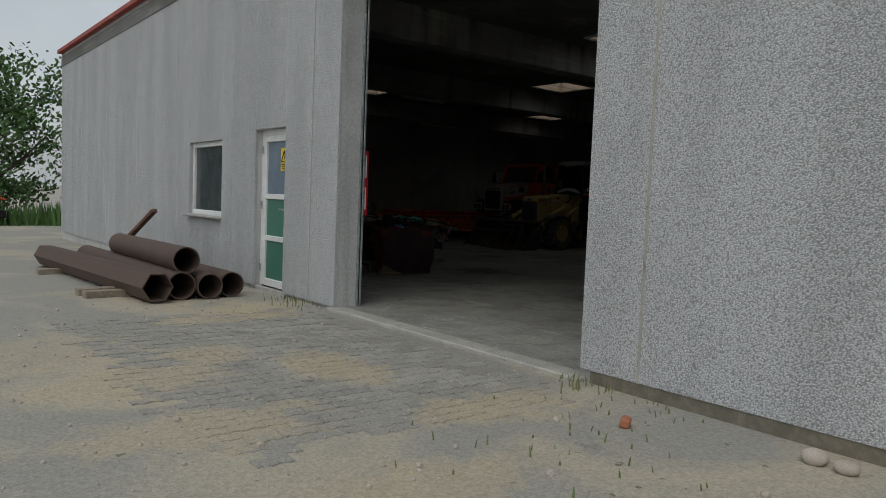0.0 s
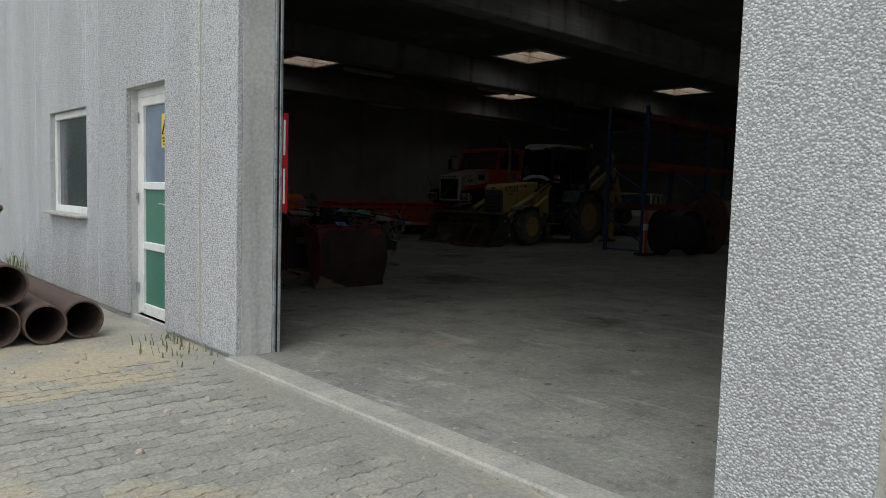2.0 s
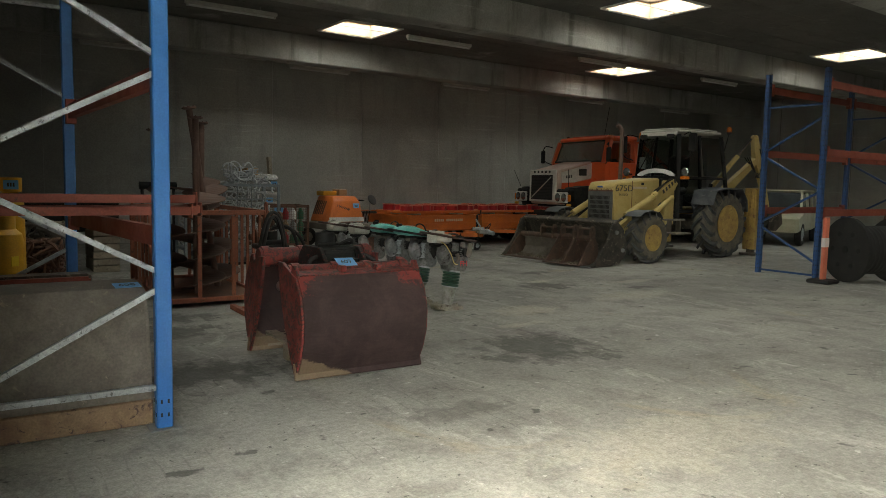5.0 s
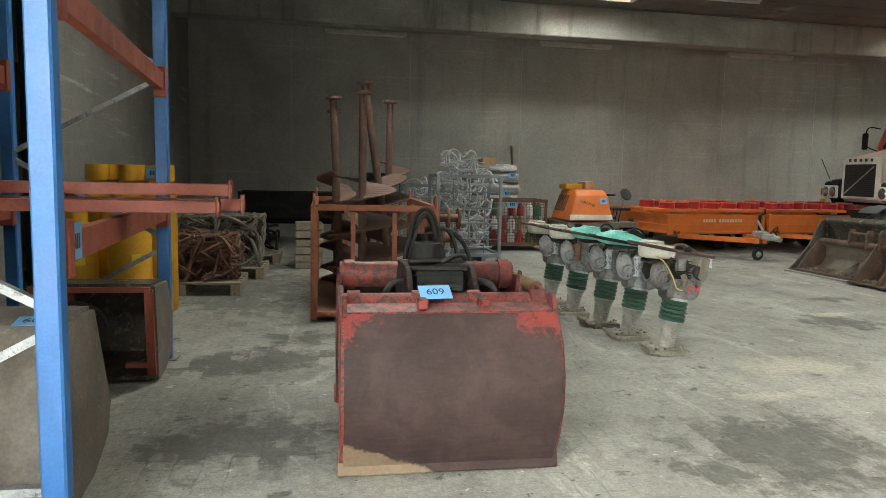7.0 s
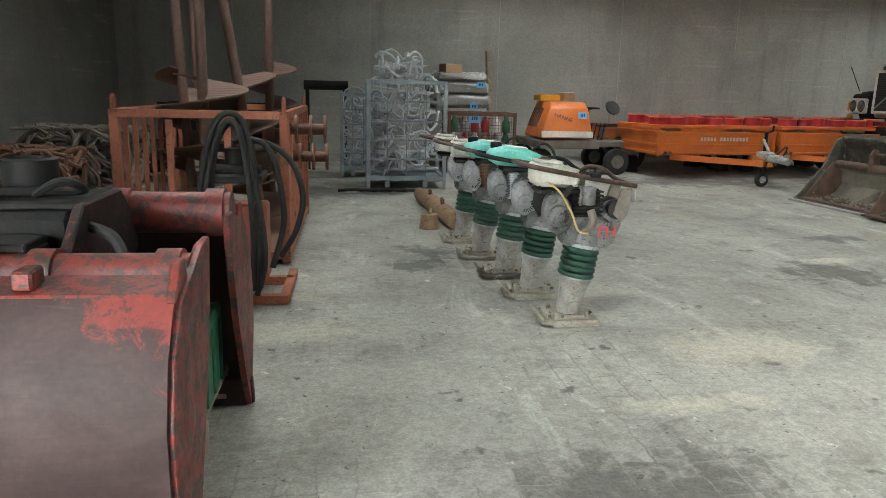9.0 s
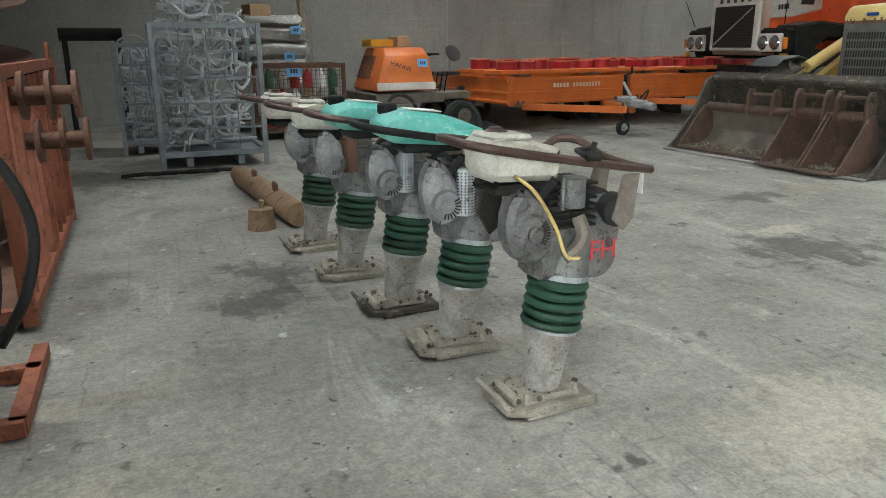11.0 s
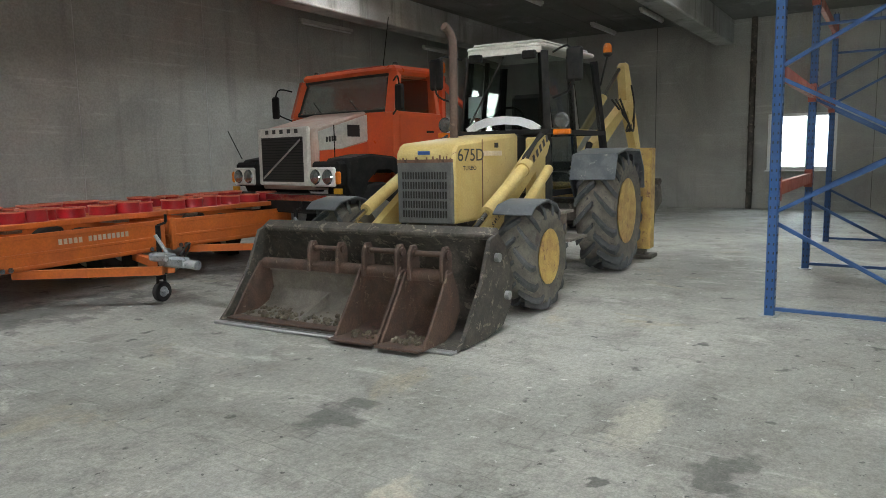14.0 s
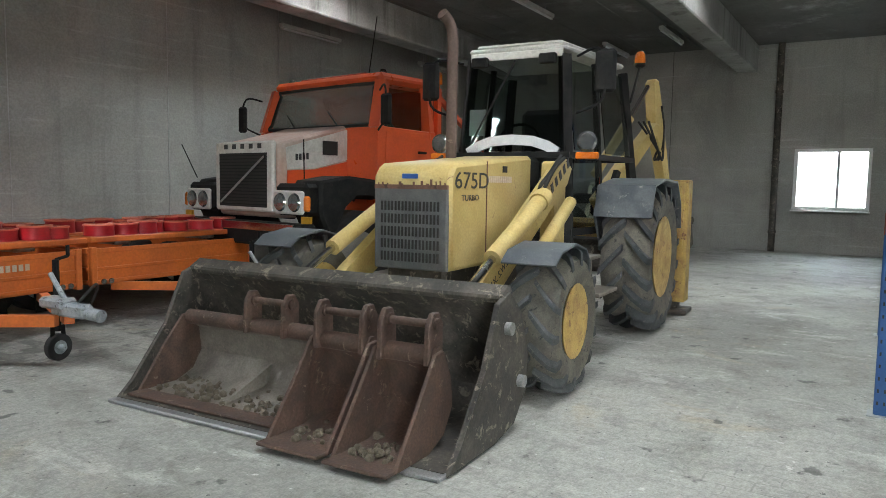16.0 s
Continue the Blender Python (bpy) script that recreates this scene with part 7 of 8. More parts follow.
for sy in (-1, 1):
    s = Shape()
    s.prism([(CF + 0.12, 1.98), (CF + 0.24, 2.45), (CR - 0.2, 2.45), (CR - 0.18, 1.98)], 0.01, pose(0, sy * (CW - 0.09), 0, 90, 0, 0))
    part("side_window", s, "cab_glass", cab)
    s = Shape()
    s.prism([(CF + 0.08, 1.05), (CF + 0.1, 1.95), (CR - 0.16, 1.95), (CR - 0.16, 1.05)], 0.012, pose(0, sy * (CW + 0.006), 0, 90, 0, 0), 0.003)
    dr = part("door", s, "truck_red", cab)
    s = Shape()
    s.box((CR - 0.28, sy * (CW + 0.03), 1.72), (0.14, 0.03, 0.03), bevel=0.006)
    part("door_handle", s, "dark", dr)
    for k in range(11):
        s = Shape()
        s.box((CF + 0.15 + 0.055 * k, sy * (CW + 0.014), 1.5), (0.035, 0.004, 0.055))
        part("letter_bar", s, "print", dr)
    s = Shape()
    s.hose([(CF, sy * CW, 2.4), (CF - 0.12, sy * (CW + 0.2), 2.42), (CF - 0.14, sy * (CW + 0.24), 2.1), (CF - 0.02, sy * CW, 1.95)], 0.012)
    s.box((CF - 0.14, sy * (CW + 0.24), 2.16), (0.06, 0.16, 0.34), bevel=0.025)
    part("mirror", s, "dark", cab)
for k in (-0.45, 0.35):
    s = Shape()
    s.rod((CF - 0.03, k, 1.99), (CF + 0.06, k + 0.3, 2.2), 0.008, seg=6)
    part("wiper", s, "dark", cab)
s = Shape()
s.box((CF + 0.55, -0.45, 1.75), (0.42, 0.5, 0.7), bevel=0.08)
s.box((CF + 0.55, 0.5, 1.75), (0.42, 0.5, 0.7), bevel=0.08)
part("cab_seat", s, "seat_pad", cab)
for y in (-0.85, 0.85):
    s = Shape()
    s.lathe([(0.04, 0), (0.045, 0.03), (0.03, 0.06)], pose(CF + 0.3, y, 2.63), 14)
    part("roof_marker", s, "lens", cab)
s = Shape()
s.rod((CF + 0.35, -0.55, 2.62), (CF + 0.42, -0.62, 3.35), 0.006, seg=6)
part("aerial", s, "dark", cab)
s = Shape()
s.box((CF + 0.4, -0.05, 2.645), (0.4, 1.2, 0.03), bevel=0.01)
part("roof_plate", s, "red_trim", cab)
# frame behind the cab
s = Shape()
for y in (-0.95, 0.95):
    s.bar((2.2, y, 0.9), (2.2, y, 2.55), 0.07, 0.07)
    s.bar((2.2, y, 2.45), (3.4, y, 1.7), 0.06, 0.06)
for z in (1.35, 1.75, 2.1, 2.5):
    s.bar((2.2, -0.95, z), (2.2, 0.95, z), 0.06, 0.05)
part("headboard_frame", s, "truck_red", tk)
s = Shape()
s.rod((2.42, -0.75, 1.0), (2.42, -0.75, 2.55), 0.07, seg=16)
part("exhaust_stack", s, "rust", tk)
s = Shape()
s.rod((2.2, -0.95, 2.55), (2.2, -0.95, 2.6), 0.03)
s.lathe([(0.055, 0), (0.06, 0.02), (0.055, 0.14), (0.03, 0.16)], pose(2.2, -0.95, 2.6), 16)
part("beacon", s, "amber", tk)
s = Shape()
s.box((3.6, 0, 0.85), (5.0, 0.9, 0.24), bevel=0.02)
part("chassis", s, "dark", tk)
s = Shape()
s.box((4.6, 0, 1.15), (3.4, 2.3, 0.16), bevel=0.02)
part("platform", s, "dark", tk)
s = Shape()
s.box((2.75, 0.1, 1.5), (0.5, 1.4, 1.0), bevel=0.05)
part("crane_base", s, "steel", tk)
for sy in (-1, 1):
    for x in (4.3, 5.4):
        wheel(tk, (x, sy * 0.95, 0.52), 0.52, 0.45, 0.28, "rubber", "steel")
    s = Shape()
    s.lathe([(0.12, 0), (0.13, 0.02), (0.1, 0.05)], pose(2.15, sy * 0.85, 1.72, 0, -90, 0), 18)
    part("work_lamp", s, "lens", tk)

# ---- backhoe loader ----
tr = thing("backhoe_loader", "old yellow backhoe loader with three buckets at its front", "backhoe loader", pose(14.75, 16.85, 0, 0, 0, 5))
s = Shape()
s.prism([(1.56, 0.74), (1.53, 1.40), (1.60, 1.49), (2.98, 1.60), (2.98, 0.74)], 0.64, pose(0, 0, 0, 90, 0, 0), 0.03)
hood = part("bonnet", s, "yellow", tr, "faded yellow bonnet with rusty lower rim")
s = Shape()
s.box((1.545, 0, 1.03), (0.04, 0.60, 0.58), bevel=0.01)
g = part("grille", s, "grille", tr, "grey radiator grille")
# openings are black blocks that stand for shade within the grille
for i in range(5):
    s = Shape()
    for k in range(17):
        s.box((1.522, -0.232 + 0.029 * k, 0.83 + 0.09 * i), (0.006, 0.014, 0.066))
    part("grille_opening", s, "hole_shade", g)
s = Shape()
s.box((1.525, 0, 1.40), (0.012, 0.13, 0.035), bevel=0.004, ry=-5)
part("badge", s, "blue_badge", hood)
s = Shape()
s.box((1.535, 0, 1.325), (0.02, 0.6, 0.03))
part("rust_edge", s, "rust", hood)
drip = random.Random(8)
for k in range(12):
    h = drip.uniform(0.008, 0.04)
    s = Shape()
    s.box((1.5335 - 0.0015, -0.29 + 0.58 * drip.random(), 1.338 + h / 2), (0.004, drip.uniform(0.008, 0.025), h), ry=-3)
    part("rust_streak", s, "rust", hood)
for sy in (-1, 1):
    tm = pose(1.86, sy * 0.323, 1.37, 90, 0, 0) if sy < 0 else pose(1.86, sy * 0.323, 1.37, 90, 0, 180)
    writing("model_number", "675D", 0.175, "print", hood, tm @ Matrix.Diagonal((1.4, 0.95, 1, 1)), 0.001)
    tm2 = pose(1.83, sy * 0.323, 1.25, 90, 0, 0) if sy < 0 else pose(1.83, sy * 0.323, 1.25, 90, 0, 180)
    writing("model_word", "TURBO", 0.065, "print", hood, tm2 @ Matrix.Diagonal((1.3, 0.9, 1, 1)), 0.001)
    for k in range(12):
        s = Shape()
        s.box((2.14 + 0.036 * k, sy * 0.323, 1.39), (0.026, 0.004, 0.05))
        part("letter_bar", s, "grey_print", hood)
    # hole's shade laid on as a black plate
    s = Shape()
    s.box((2.42, sy * 0.323, 1.47), (0.08, 0.006, 0.05))
    part("vent_hole", s, "hole_shade", hood)
    s = Shape()
    s.box((2.1, sy * 0.322, 1.15), (0.012, 0.004, 0.75))
    part("panel_gap", s, "rust", hood)
s = Shape()
s.box((2.75, 0, 0.62), (2.3, 0.5, 0.34), bevel=0.03)
s.box((1.75, 0, 0.50), (0.35, 1.7, 0.2), bevel=0.03)
s.box((4.0, 0, 0.70), (0.45, 1.5, 0.3), bevel=0.05)
part("chassis", s, "dark_steel", tr)
s = Shape()
s.hose([(2.12, 0.0, 1.55), (2.12, 0.0, 2.1), (2.12, 0.0, 2.45), (2.09, 0.02, 2.57), (2.02, 0.04, 2.62)], 0.042, 14, 5)
part("exhaust", s, "rust_pipe", tr)
for sy in (-1, 1):
    wheel(tr, (1.66, sy * 1.04, 0.475), 0.475, 0.34, 0.24, "tyre_mud", "yellow_rust", 14, 0.05)
    wheel(tr, (4.1, sy * 1.0, 0.70), 0.70, 0.46, 0.37, "tyre_mud", "yellow_rust", 17, 0.07)
    s = Shape()
    s.sheet([(-0.42, 0.66), (-0.32, 0.73), (-0.05, 0.77), (0.16, 0.72), (0.24, 0.64)], 0.36, 0.012, pose(1.66, sy * 1.02, 0.21))
    part("front_mudguard", s, "guard", tr, "dusty blue-grey mudguard")
    s = Shape()
    s.sheet([(-0.62, 0.5), (-0.52, 0.78), (-0.1, 0.84), (0.42, 0.82), (0.62, 0.6), (0.66, 0.36)], 0.5, 0.02, pose(4.12, sy * 0.98, 0.58))
    s.prism([(-0.62, 0.5), (-0.52, 0.78), (-0.1, 0.84), (0.42, 0.82), (0.62, 0.6), (0.66, 0.36), (0.4, 0.2), (-0.4, 0.2)], 0.02, pose(4.12, sy * 0.72, 0.58, 90, 0, 0))
    part("rear_mudguard", s, "guard", tr, "dusty blue-grey mudguard")
    s = Shape()
    s.box((2.75, sy * 0.92, 0.52), (0.5, 0.34, 0.03), bevel=0.005)
    s.box((2.75, sy * 0.85, 0.78), (0.45, 0.2, 0.03), bevel=0.005)
    s.box((2.62, sy * 0.84, 0.66), (0.03, 0.1, 0.28))
    s.box((2.92, sy * 0.84, 0.66), (0.03, 0.1, 0.28))
    part("step", s, "mud_steel", tr)
    # loader arm with its rams
    s = Shape()
    s.prism([(3.2, 1.50), (3.05, 1.58), (2.9, 1.52), (2.2, 1.12), (1.5, 0.72), (0.95, 0.34), (0.95, 0.2), (1.1, 0.2), (1.6, 0.52), (2.4, 0.98), (3.1, 1.36)], 0.09, pose(0, sy * 0.56, 0, 90, 0, 0), 0.01)
    arm = part("loader_arm", s, "yellow", tr, "yellow loader arm")
    for k in range(5):
        s = Shape()
        s.box((2.72 + 0.09 * k, sy * 0.608, 1.33 + 0.052 * k), (0.05, 0.004, 0.075), ry=-30)
        part("letter_bar", s, "print", arm)
    if sy < 0:
        writing("load_note", "MAX. S.W.L.", 0.075, "print", arm, pose(1.72, -0.608, 0.72, 90, 0, 0) @ pose(0, 0, 0, 0, 0, 30), 0.001)
    s = Shape()
    s.rod((1.5, sy * 0.66, 0.86), (2.35, sy * 0.66, 1.24), 0.062, seg=16)
    s.rod((2.3, sy * 0.66, 1.22), (2.4, sy * 0.66, 1.265), 0.075, seg=16)
    ram = part("loader_ram", s, "yellow", tr)
    s = Shape()
    s.rod((1.0, sy * 0.66, 0.62), (1.5, sy * 0.66, 0.86), 0.028, seg=12)
    part("ram_rod", s, "chrome", ram)
    s = Shape()
    s.rod((1.55, sy * 0.72, 0.50), (2.85, sy * 0.72, 1.22), 0.05, seg=14)
    part("lift_ram", s, "yellow", tr)
    s = Shape()
    s.hose([(3.0, sy * 0.6, 1.58), (2.75, sy * 0.62, 1.5), (2.5, sy * 0.64, 1.36), (2.38, sy * 0.66, 1.3)], 0.016)
    s.hose([(3.0, sy * 0.57, 1.6), (2.7, sy * 0.6, 1.46), (2.45, sy * 0.62, 1.36), (2.36, sy * 0.64, 1.32)], 0.016)
    part("hydraulic_hose", s, "rubber", arm)
    s = Shape()
    s.box((2.98, sy * 0.52, 1.1), (0.3, 0.12, 0.9), bevel=0.02)
    part("arm_tower", s, "yellow", tr)
s = Shape()
s.rod((1.36, -0.6, 0.6), (1.36, 0.6, 0.6), 0.055, seg=14)
part("cross_tube", s, "yellow", tr)
# cab
CF, CR, CZ0, CZ1 = 3.26, 4.74, 0.92, 2.50
def cab_y(x):
    return 0.56 + 0.16 * (x - CF) / (CR - CF)
s = Shape()
s.box((3.5, 0, CZ0), (0.9, 1.0, 0.06))
cab = part("cab", s, "dark", tr, "black-framed glazed cab")
for sy in (-1, 1):
    for nm, a, b, w, d in (
            ("post", (CF, sy * cab_y(CF), 0.66), (CF + 0.10, sy * (cab_y(CF) - 0.11), CZ1), 0.085, 0.085),
            ("post", (3.95, sy * cab_y(3.95), CZ0 + 0.1), (3.98, sy * (cab_y(3.95) - 0.11), CZ1), 0.05, 0.05),
            ("post", (CR, sy * cab_y(CR), 1.4), (CR - 0.1, sy * (cab_y(CR) - 0.11), CZ1), 0.08, 0.07),
            ("sill_rail", (CF, sy * cab_y(CF), CZ0 + 0.02), (CR - 0.8, sy * cab_y(CR - 0.8), CZ0 + 0.02), 0.07, 0.06),
            ("waist_rail", (CF, sy * cab_y(CF), 1.62), (CR, sy * cab_y(CR), 1.62), 0.05, 0.05),
            ("brace", (CR - 0.8, sy * cab_y(CR - 0.8), CZ0), (CR - 0.55, sy * cab_y(CR), 1.5), 0.05, 0.06)):
        s = Shape()
        s.bar(a, b, w, d)
        part(nm, s, "dark", cab)
for x in (CF, CR):
    s = Shape()
    s.bar((x, -cab_y(x), 1.62), (x, cab_y(x), 1.62), 0.05, 0.05)
    part("cross_rail", s, "dark", cab)
s = Shape()
s.prism([(CF + 0.05, -0.47), (CF + 0.05, 0.47), (CR - 0.08, 0.62), (CR - 0.08, -0.62)], 0.05, pose(0, 0, CZ1 + 0.07), 0.02)
s.prism([(CF + 0.1, -0.42), (CF + 0.1, 0.42), (CR - 0.14, 0.56), (CR - 0.14, -0.56)], 0.04, pose(0, 0, CZ1 + 0.115), 0.02)
s.box((CF + 0.06, 0, CZ1 + 0.015), (0.03, 0.9, 0.07), bevel=0.006, ry=5)
part("roof", s, "truck_white", cab, "white dusty cab roof")
s = Shape()
s.prism([(-0.52, 1.66), (0.52, 1.66), (0.43, 2.5), (-0.43, 2.5)], 0.008, Matrix.Translation((CF - 0.10, 0, 0)) @ pose(0, 0, 0, 0, 3.5, 0) @ pose(0, 0, 0, 90, 0, 90))
part("windscreen", s, "cab_glass", cab)
for sy in (-1, 1):
    for xa, xb, za, zb in ((CF + 0.08, 3.92, 1.66, 2.46), (4.02, CR - 0.1, 1.66, 2.46), (CF + 0.06, 3.9, 0.98, 1.58)):
        s = Shape()
        v = [s.bm.verts.new((x, sy * (cab_y(x) - (0.10 if z > 2 else 0.0) + dy), z)) for dy in (0.0, 0.008) for x, z in ((xa, za), (xb, za), (xb, zb), (xa, zb))]
        for f in ((0, 1, 2, 3), (7, 6, 5, 4), (0, 4, 5, 1), (1, 5, 6, 2), (2, 6, 7, 3), (3, 7, 4, 0)):
            s.bm.faces.new([v[i] for i in f])
        part("side_window", s, "cab_glass", cab)
    s = Shape()
    s.hose([(CF + 0.12, sy * 0.56, 2.48), (CF + 0.0, sy * 0.8, 2.5), (CF - 0.02, sy * 0.84, 2.1), (CF + 0.02, sy * 0.6, 1.98)], 0.012)
    s.box((CF + 0.0, sy * 0.85, 2.32), (0.06, 0.18, 0.36), bevel=0.025)
    part("mirror", s, "dark", cab)
    s = Shape()
    s.lathe([(0.03, 0.0), (0.085, 0.05), (0.09, 0.06), (0.07, 0.075)], pose(CF + 0.02, sy * 0.72, 1.73, 0, -90, 0), 20)
    part("headlight", s, "lens", cab)
    s = Shape()
    s.box((CF - 0.02, sy * 0.72, 1.61), (0.05, 0.2, 0.06), bevel=0.01)
    part("indicator", s, "amber", cab)
    s = Shape()
    s.box((CF + 0.0, sy * 0.33, CZ1 - 0.04), (0.06, 0.16, 0.09), bevel=0.012)
    part("work_lamp", s, "dark", cab)
s = Shape()
s.rod((CF - 0.11, 0.35, 1.72), (CF - 0.06, -0.05, 2.45), 0.012, seg=6)
part("wiper", s, "dark", cab)
s = Shape()
s.box((3.85, 0, 1.35), (0.45, 0.5, 0.14), bevel=0.05)
s.box((4.08, 0, 1.75), (0.12, 0.48, 0.7), bevel=0.05)
s.box((3.9, 0, 1.1), (0.3, 0.3, 0.4))
part("driver_seat", s, "seat_pad", cab)
s = Shape()
s.box((3.22, 0, 1.45), (0.3, 0.5, 0.3), bevel=0.04)
s.hose([(3.42 + 0.05 * math.sin(a), 0.2 * math.cos(a), 1.75 + 0.16 * math.sin(a)) for a in (2 * math.pi * k / 10 for k in range(10))], 0.014, 8, 3, True)
part("dashboard", s, "dark", cab)
s = Shape()
arch = [(-0.44, 1.64), (-0.34, 1.70), (-0.2, 1.745), (0.0, 1.76), (0.2, 1.745), (0.34, 1.70), (0.44, 1.64)]
s.sheet(arch, 0.05, 0.09, Matrix.Translation((CF + 0.02, 0, 0)) @ pose(0, 0, 0, 0, 0, 90))
part("dash_paper", s, "paper", cab, "white arched dust sheet behind the windscreen")
s = Shape()
s.box((CF + 0.03, 0.36, 1.92), (0.01, 0.16, 0.24), ry=3)
part("permit_sheet", s, "paper", cab, "white sheet behind the windscreen")
s = Shape()
s.rod((CR - 0.1, -0.7, CZ1 - 0.3), (CR - 0.08, -0.78, CZ1 + 0.06), 0.012)
s.lathe([(0.03, 0), (0.055, 0.02), (0.055, 0.045)], pose(CR - 0.08, -0.78, CZ1 + 0.05), 14)
stalk = part("beacon_stalk", s, "dark", cab)
s = Shape()
s.lathe([(0.05, 0.045), (0.055, 0.06), (0.05, 0.13), (0.03, 0.16)], pose(CR - 0.08, -0.78, CZ1 + 0.05), 16)
part("beacon", s, "amber", stalk)
# backhoe
s = Shape()
s.box((4.9, 0, 0.75), (0.4, 1.9, 0.5), bevel=0.04)
part("rear_frame", s, "yellow_rust", tr)
for sy in (-1, 1):
    s = Shape()
    s.box((5.2, sy * 1.1, 0.78), (0.22, 0.27, 1.3), bevel=0.01)
    st = part("stabiliser_leg", s, "yellow_rust", tr, "rusting yellow stabiliser leg")
    for k in range(3):
        s = Shape()
        s.box((5.085, sy * 1.1 - 0.08 + 0.08 * k, 1.05), (0.02, 0.03, 0.7))
        part("rib", s, "yellow_rust", st)
    s = Shape()
    s.box((5.2, sy * 1.1, 0.03), (0.34, 0.34, 0.05), bevel=0.01)
    s.box((5.2, sy * 1.1, 0.09), (0.12, 0.12, 0.1))
    part("stabiliser_pad", s, "dark_steel", st)
bo = Shape()
bo.prism([(0, -0.11), (0.5, -0.08), (1.2, -0.06), (1.4, -0.075), (1.46, 0.0), (1.4, 0.075), (1.2, 0.06), (0.7, 0.09), (0, 0.11)], 0.15, Matrix.Translation((5.08, -0.25, 1.12)) @ pose(0, 0, 0, 0, 0, -20) @ pose(0, 0, 0, 90, -42, 0), 0.015)
boom = part("boom", bo, "yellow", tr, "yellow backhoe boom")
P0 = Matrix.Translation((5.08, -0.25, 1.12)) @ pose(0, 0, 0, 0, 0, -20) @ pose(0, 0, 0, 90, -42, 0)
tip = P0 @ Vector((1.42, 0, 0))
s = Shape()
s.rod(P0 @ Vector((0.2, 0.3, 0)), P0 @ Vector((1.1, 0.38, 0)), 0.055, seg=14)
rm = part("boom_ram", s, "yellow", tr)
s = Shape()
s.rod(P0 @ Vector((1.1, 0.38, 0)), P0 @ Vector((1.62, 0.44, 0)), 0.028, seg=12)
part("ram_rod", s, "chrome", rm)
s = Shape()
D = Matrix.Translation(tip) @ pose(0, 0, 0, 0, 0, -20)
s.prism([(-0.13, 0.5), (-0.08, 0.56), (-0.01, 0.54), (0.05, 0.3), (0.11, 0.02), (0.2, -0.25), (0.42, -1.05), (0.34, -1.09), (0.08, -0.32), (-0.05, -0.08), (-0.05, 0.1)], 0.13, D @ pose(0, 0, 0, 90, 0, 0), 0.015)
part("dipper", s, "yellow", tr, "yellow dipper arm with hoses")
for k in range(3):
    s = Shape()
    s.hose([tip + Vector((-0.25, 0.06 * k, 0.05)), tip + Vector((-0.12, -0.1, -0.3)), tip + Vector((0.02, -0.12 + 0.05 * k, -0.38)), tip + Vector((0.1, -0.1, -0.05)), tip + Vector((0.02, -0.08, 0.25))], 0.014)
    part("hydraulic_hose", s, "rubber", boom)
s = Shape()
s.sheet([(0.45, -1.1), (0.62, -1.2), (0.66, -1.42), (0.5, -1.58), (0.28, -1.55)], 0.4, 0.03, D)
for sy in (-0.2, 0.2):
    s.prism([(0.45, -1.08), (0.62, -1.2), (0.66, -1.42), (0.5, -1.58), (0.28, -1.55), (0.33, -1.25)], 0.02, D @ pose(0, sy, 0, 90, 0, 0))
s.rod(D @ Vector((0.45, -0.3, -1.12)), D @ Vector((0.45, 0.3, -1.12)), 0.05)
part("backhoe_bucket", s, "dark_steel", tr)
# front loader bucket
s = Shape()
s.sheet([(0.0, 0.015), (0.5, 0.02), (0.72, 0.06), (0.86, 0.2), (0.88, 0.4), (0.78, 0.62), (0.62, 0.76)], 2.28, 0.025)
lb = part("loader_bucket", s, "dark_steel", tr, "worn dark steel loader bucket on the floor")
for sy in (-1, 1):
    s = Shape()
    s.prism([(0.0, 0.01), (0.5, 0.01), (0.75, 0.05), (0.9, 0.2), (0.93, 0.4), (0.82, 0.66), (0.66, 0.79), (0.52, 0.74), (0.38, 0.42), (0.12, 0.1)], 0.03, pose(0, sy * 1.15, 0, 90, 0, 0), 0.005)
    sp = part("side_plate", s, "dark_steel", lb)
    for x, z in ((0.62, 0.6), (0.8, 0.28)):
        s = Shape()
        s.rod((x, sy * 1.14, z), (x, sy * 1.2, z), 0.035, seg=12)
        part("pin", s, "steel", sp)
s = Shape()
s.box((0.05, 0, 0.012), (0.22, 2.3, 0.024), bevel=0.006)
part("cutting_edge", s, "steel", lb)
s = Shape()
s.box((0.64, 0, 0.775), (0.12, 2.32, 0.05), bevel=0.012, ry=-30)
part("top_lip", s, "dark_steel", lb)
tractor_m = tr.matrix_world.copy()


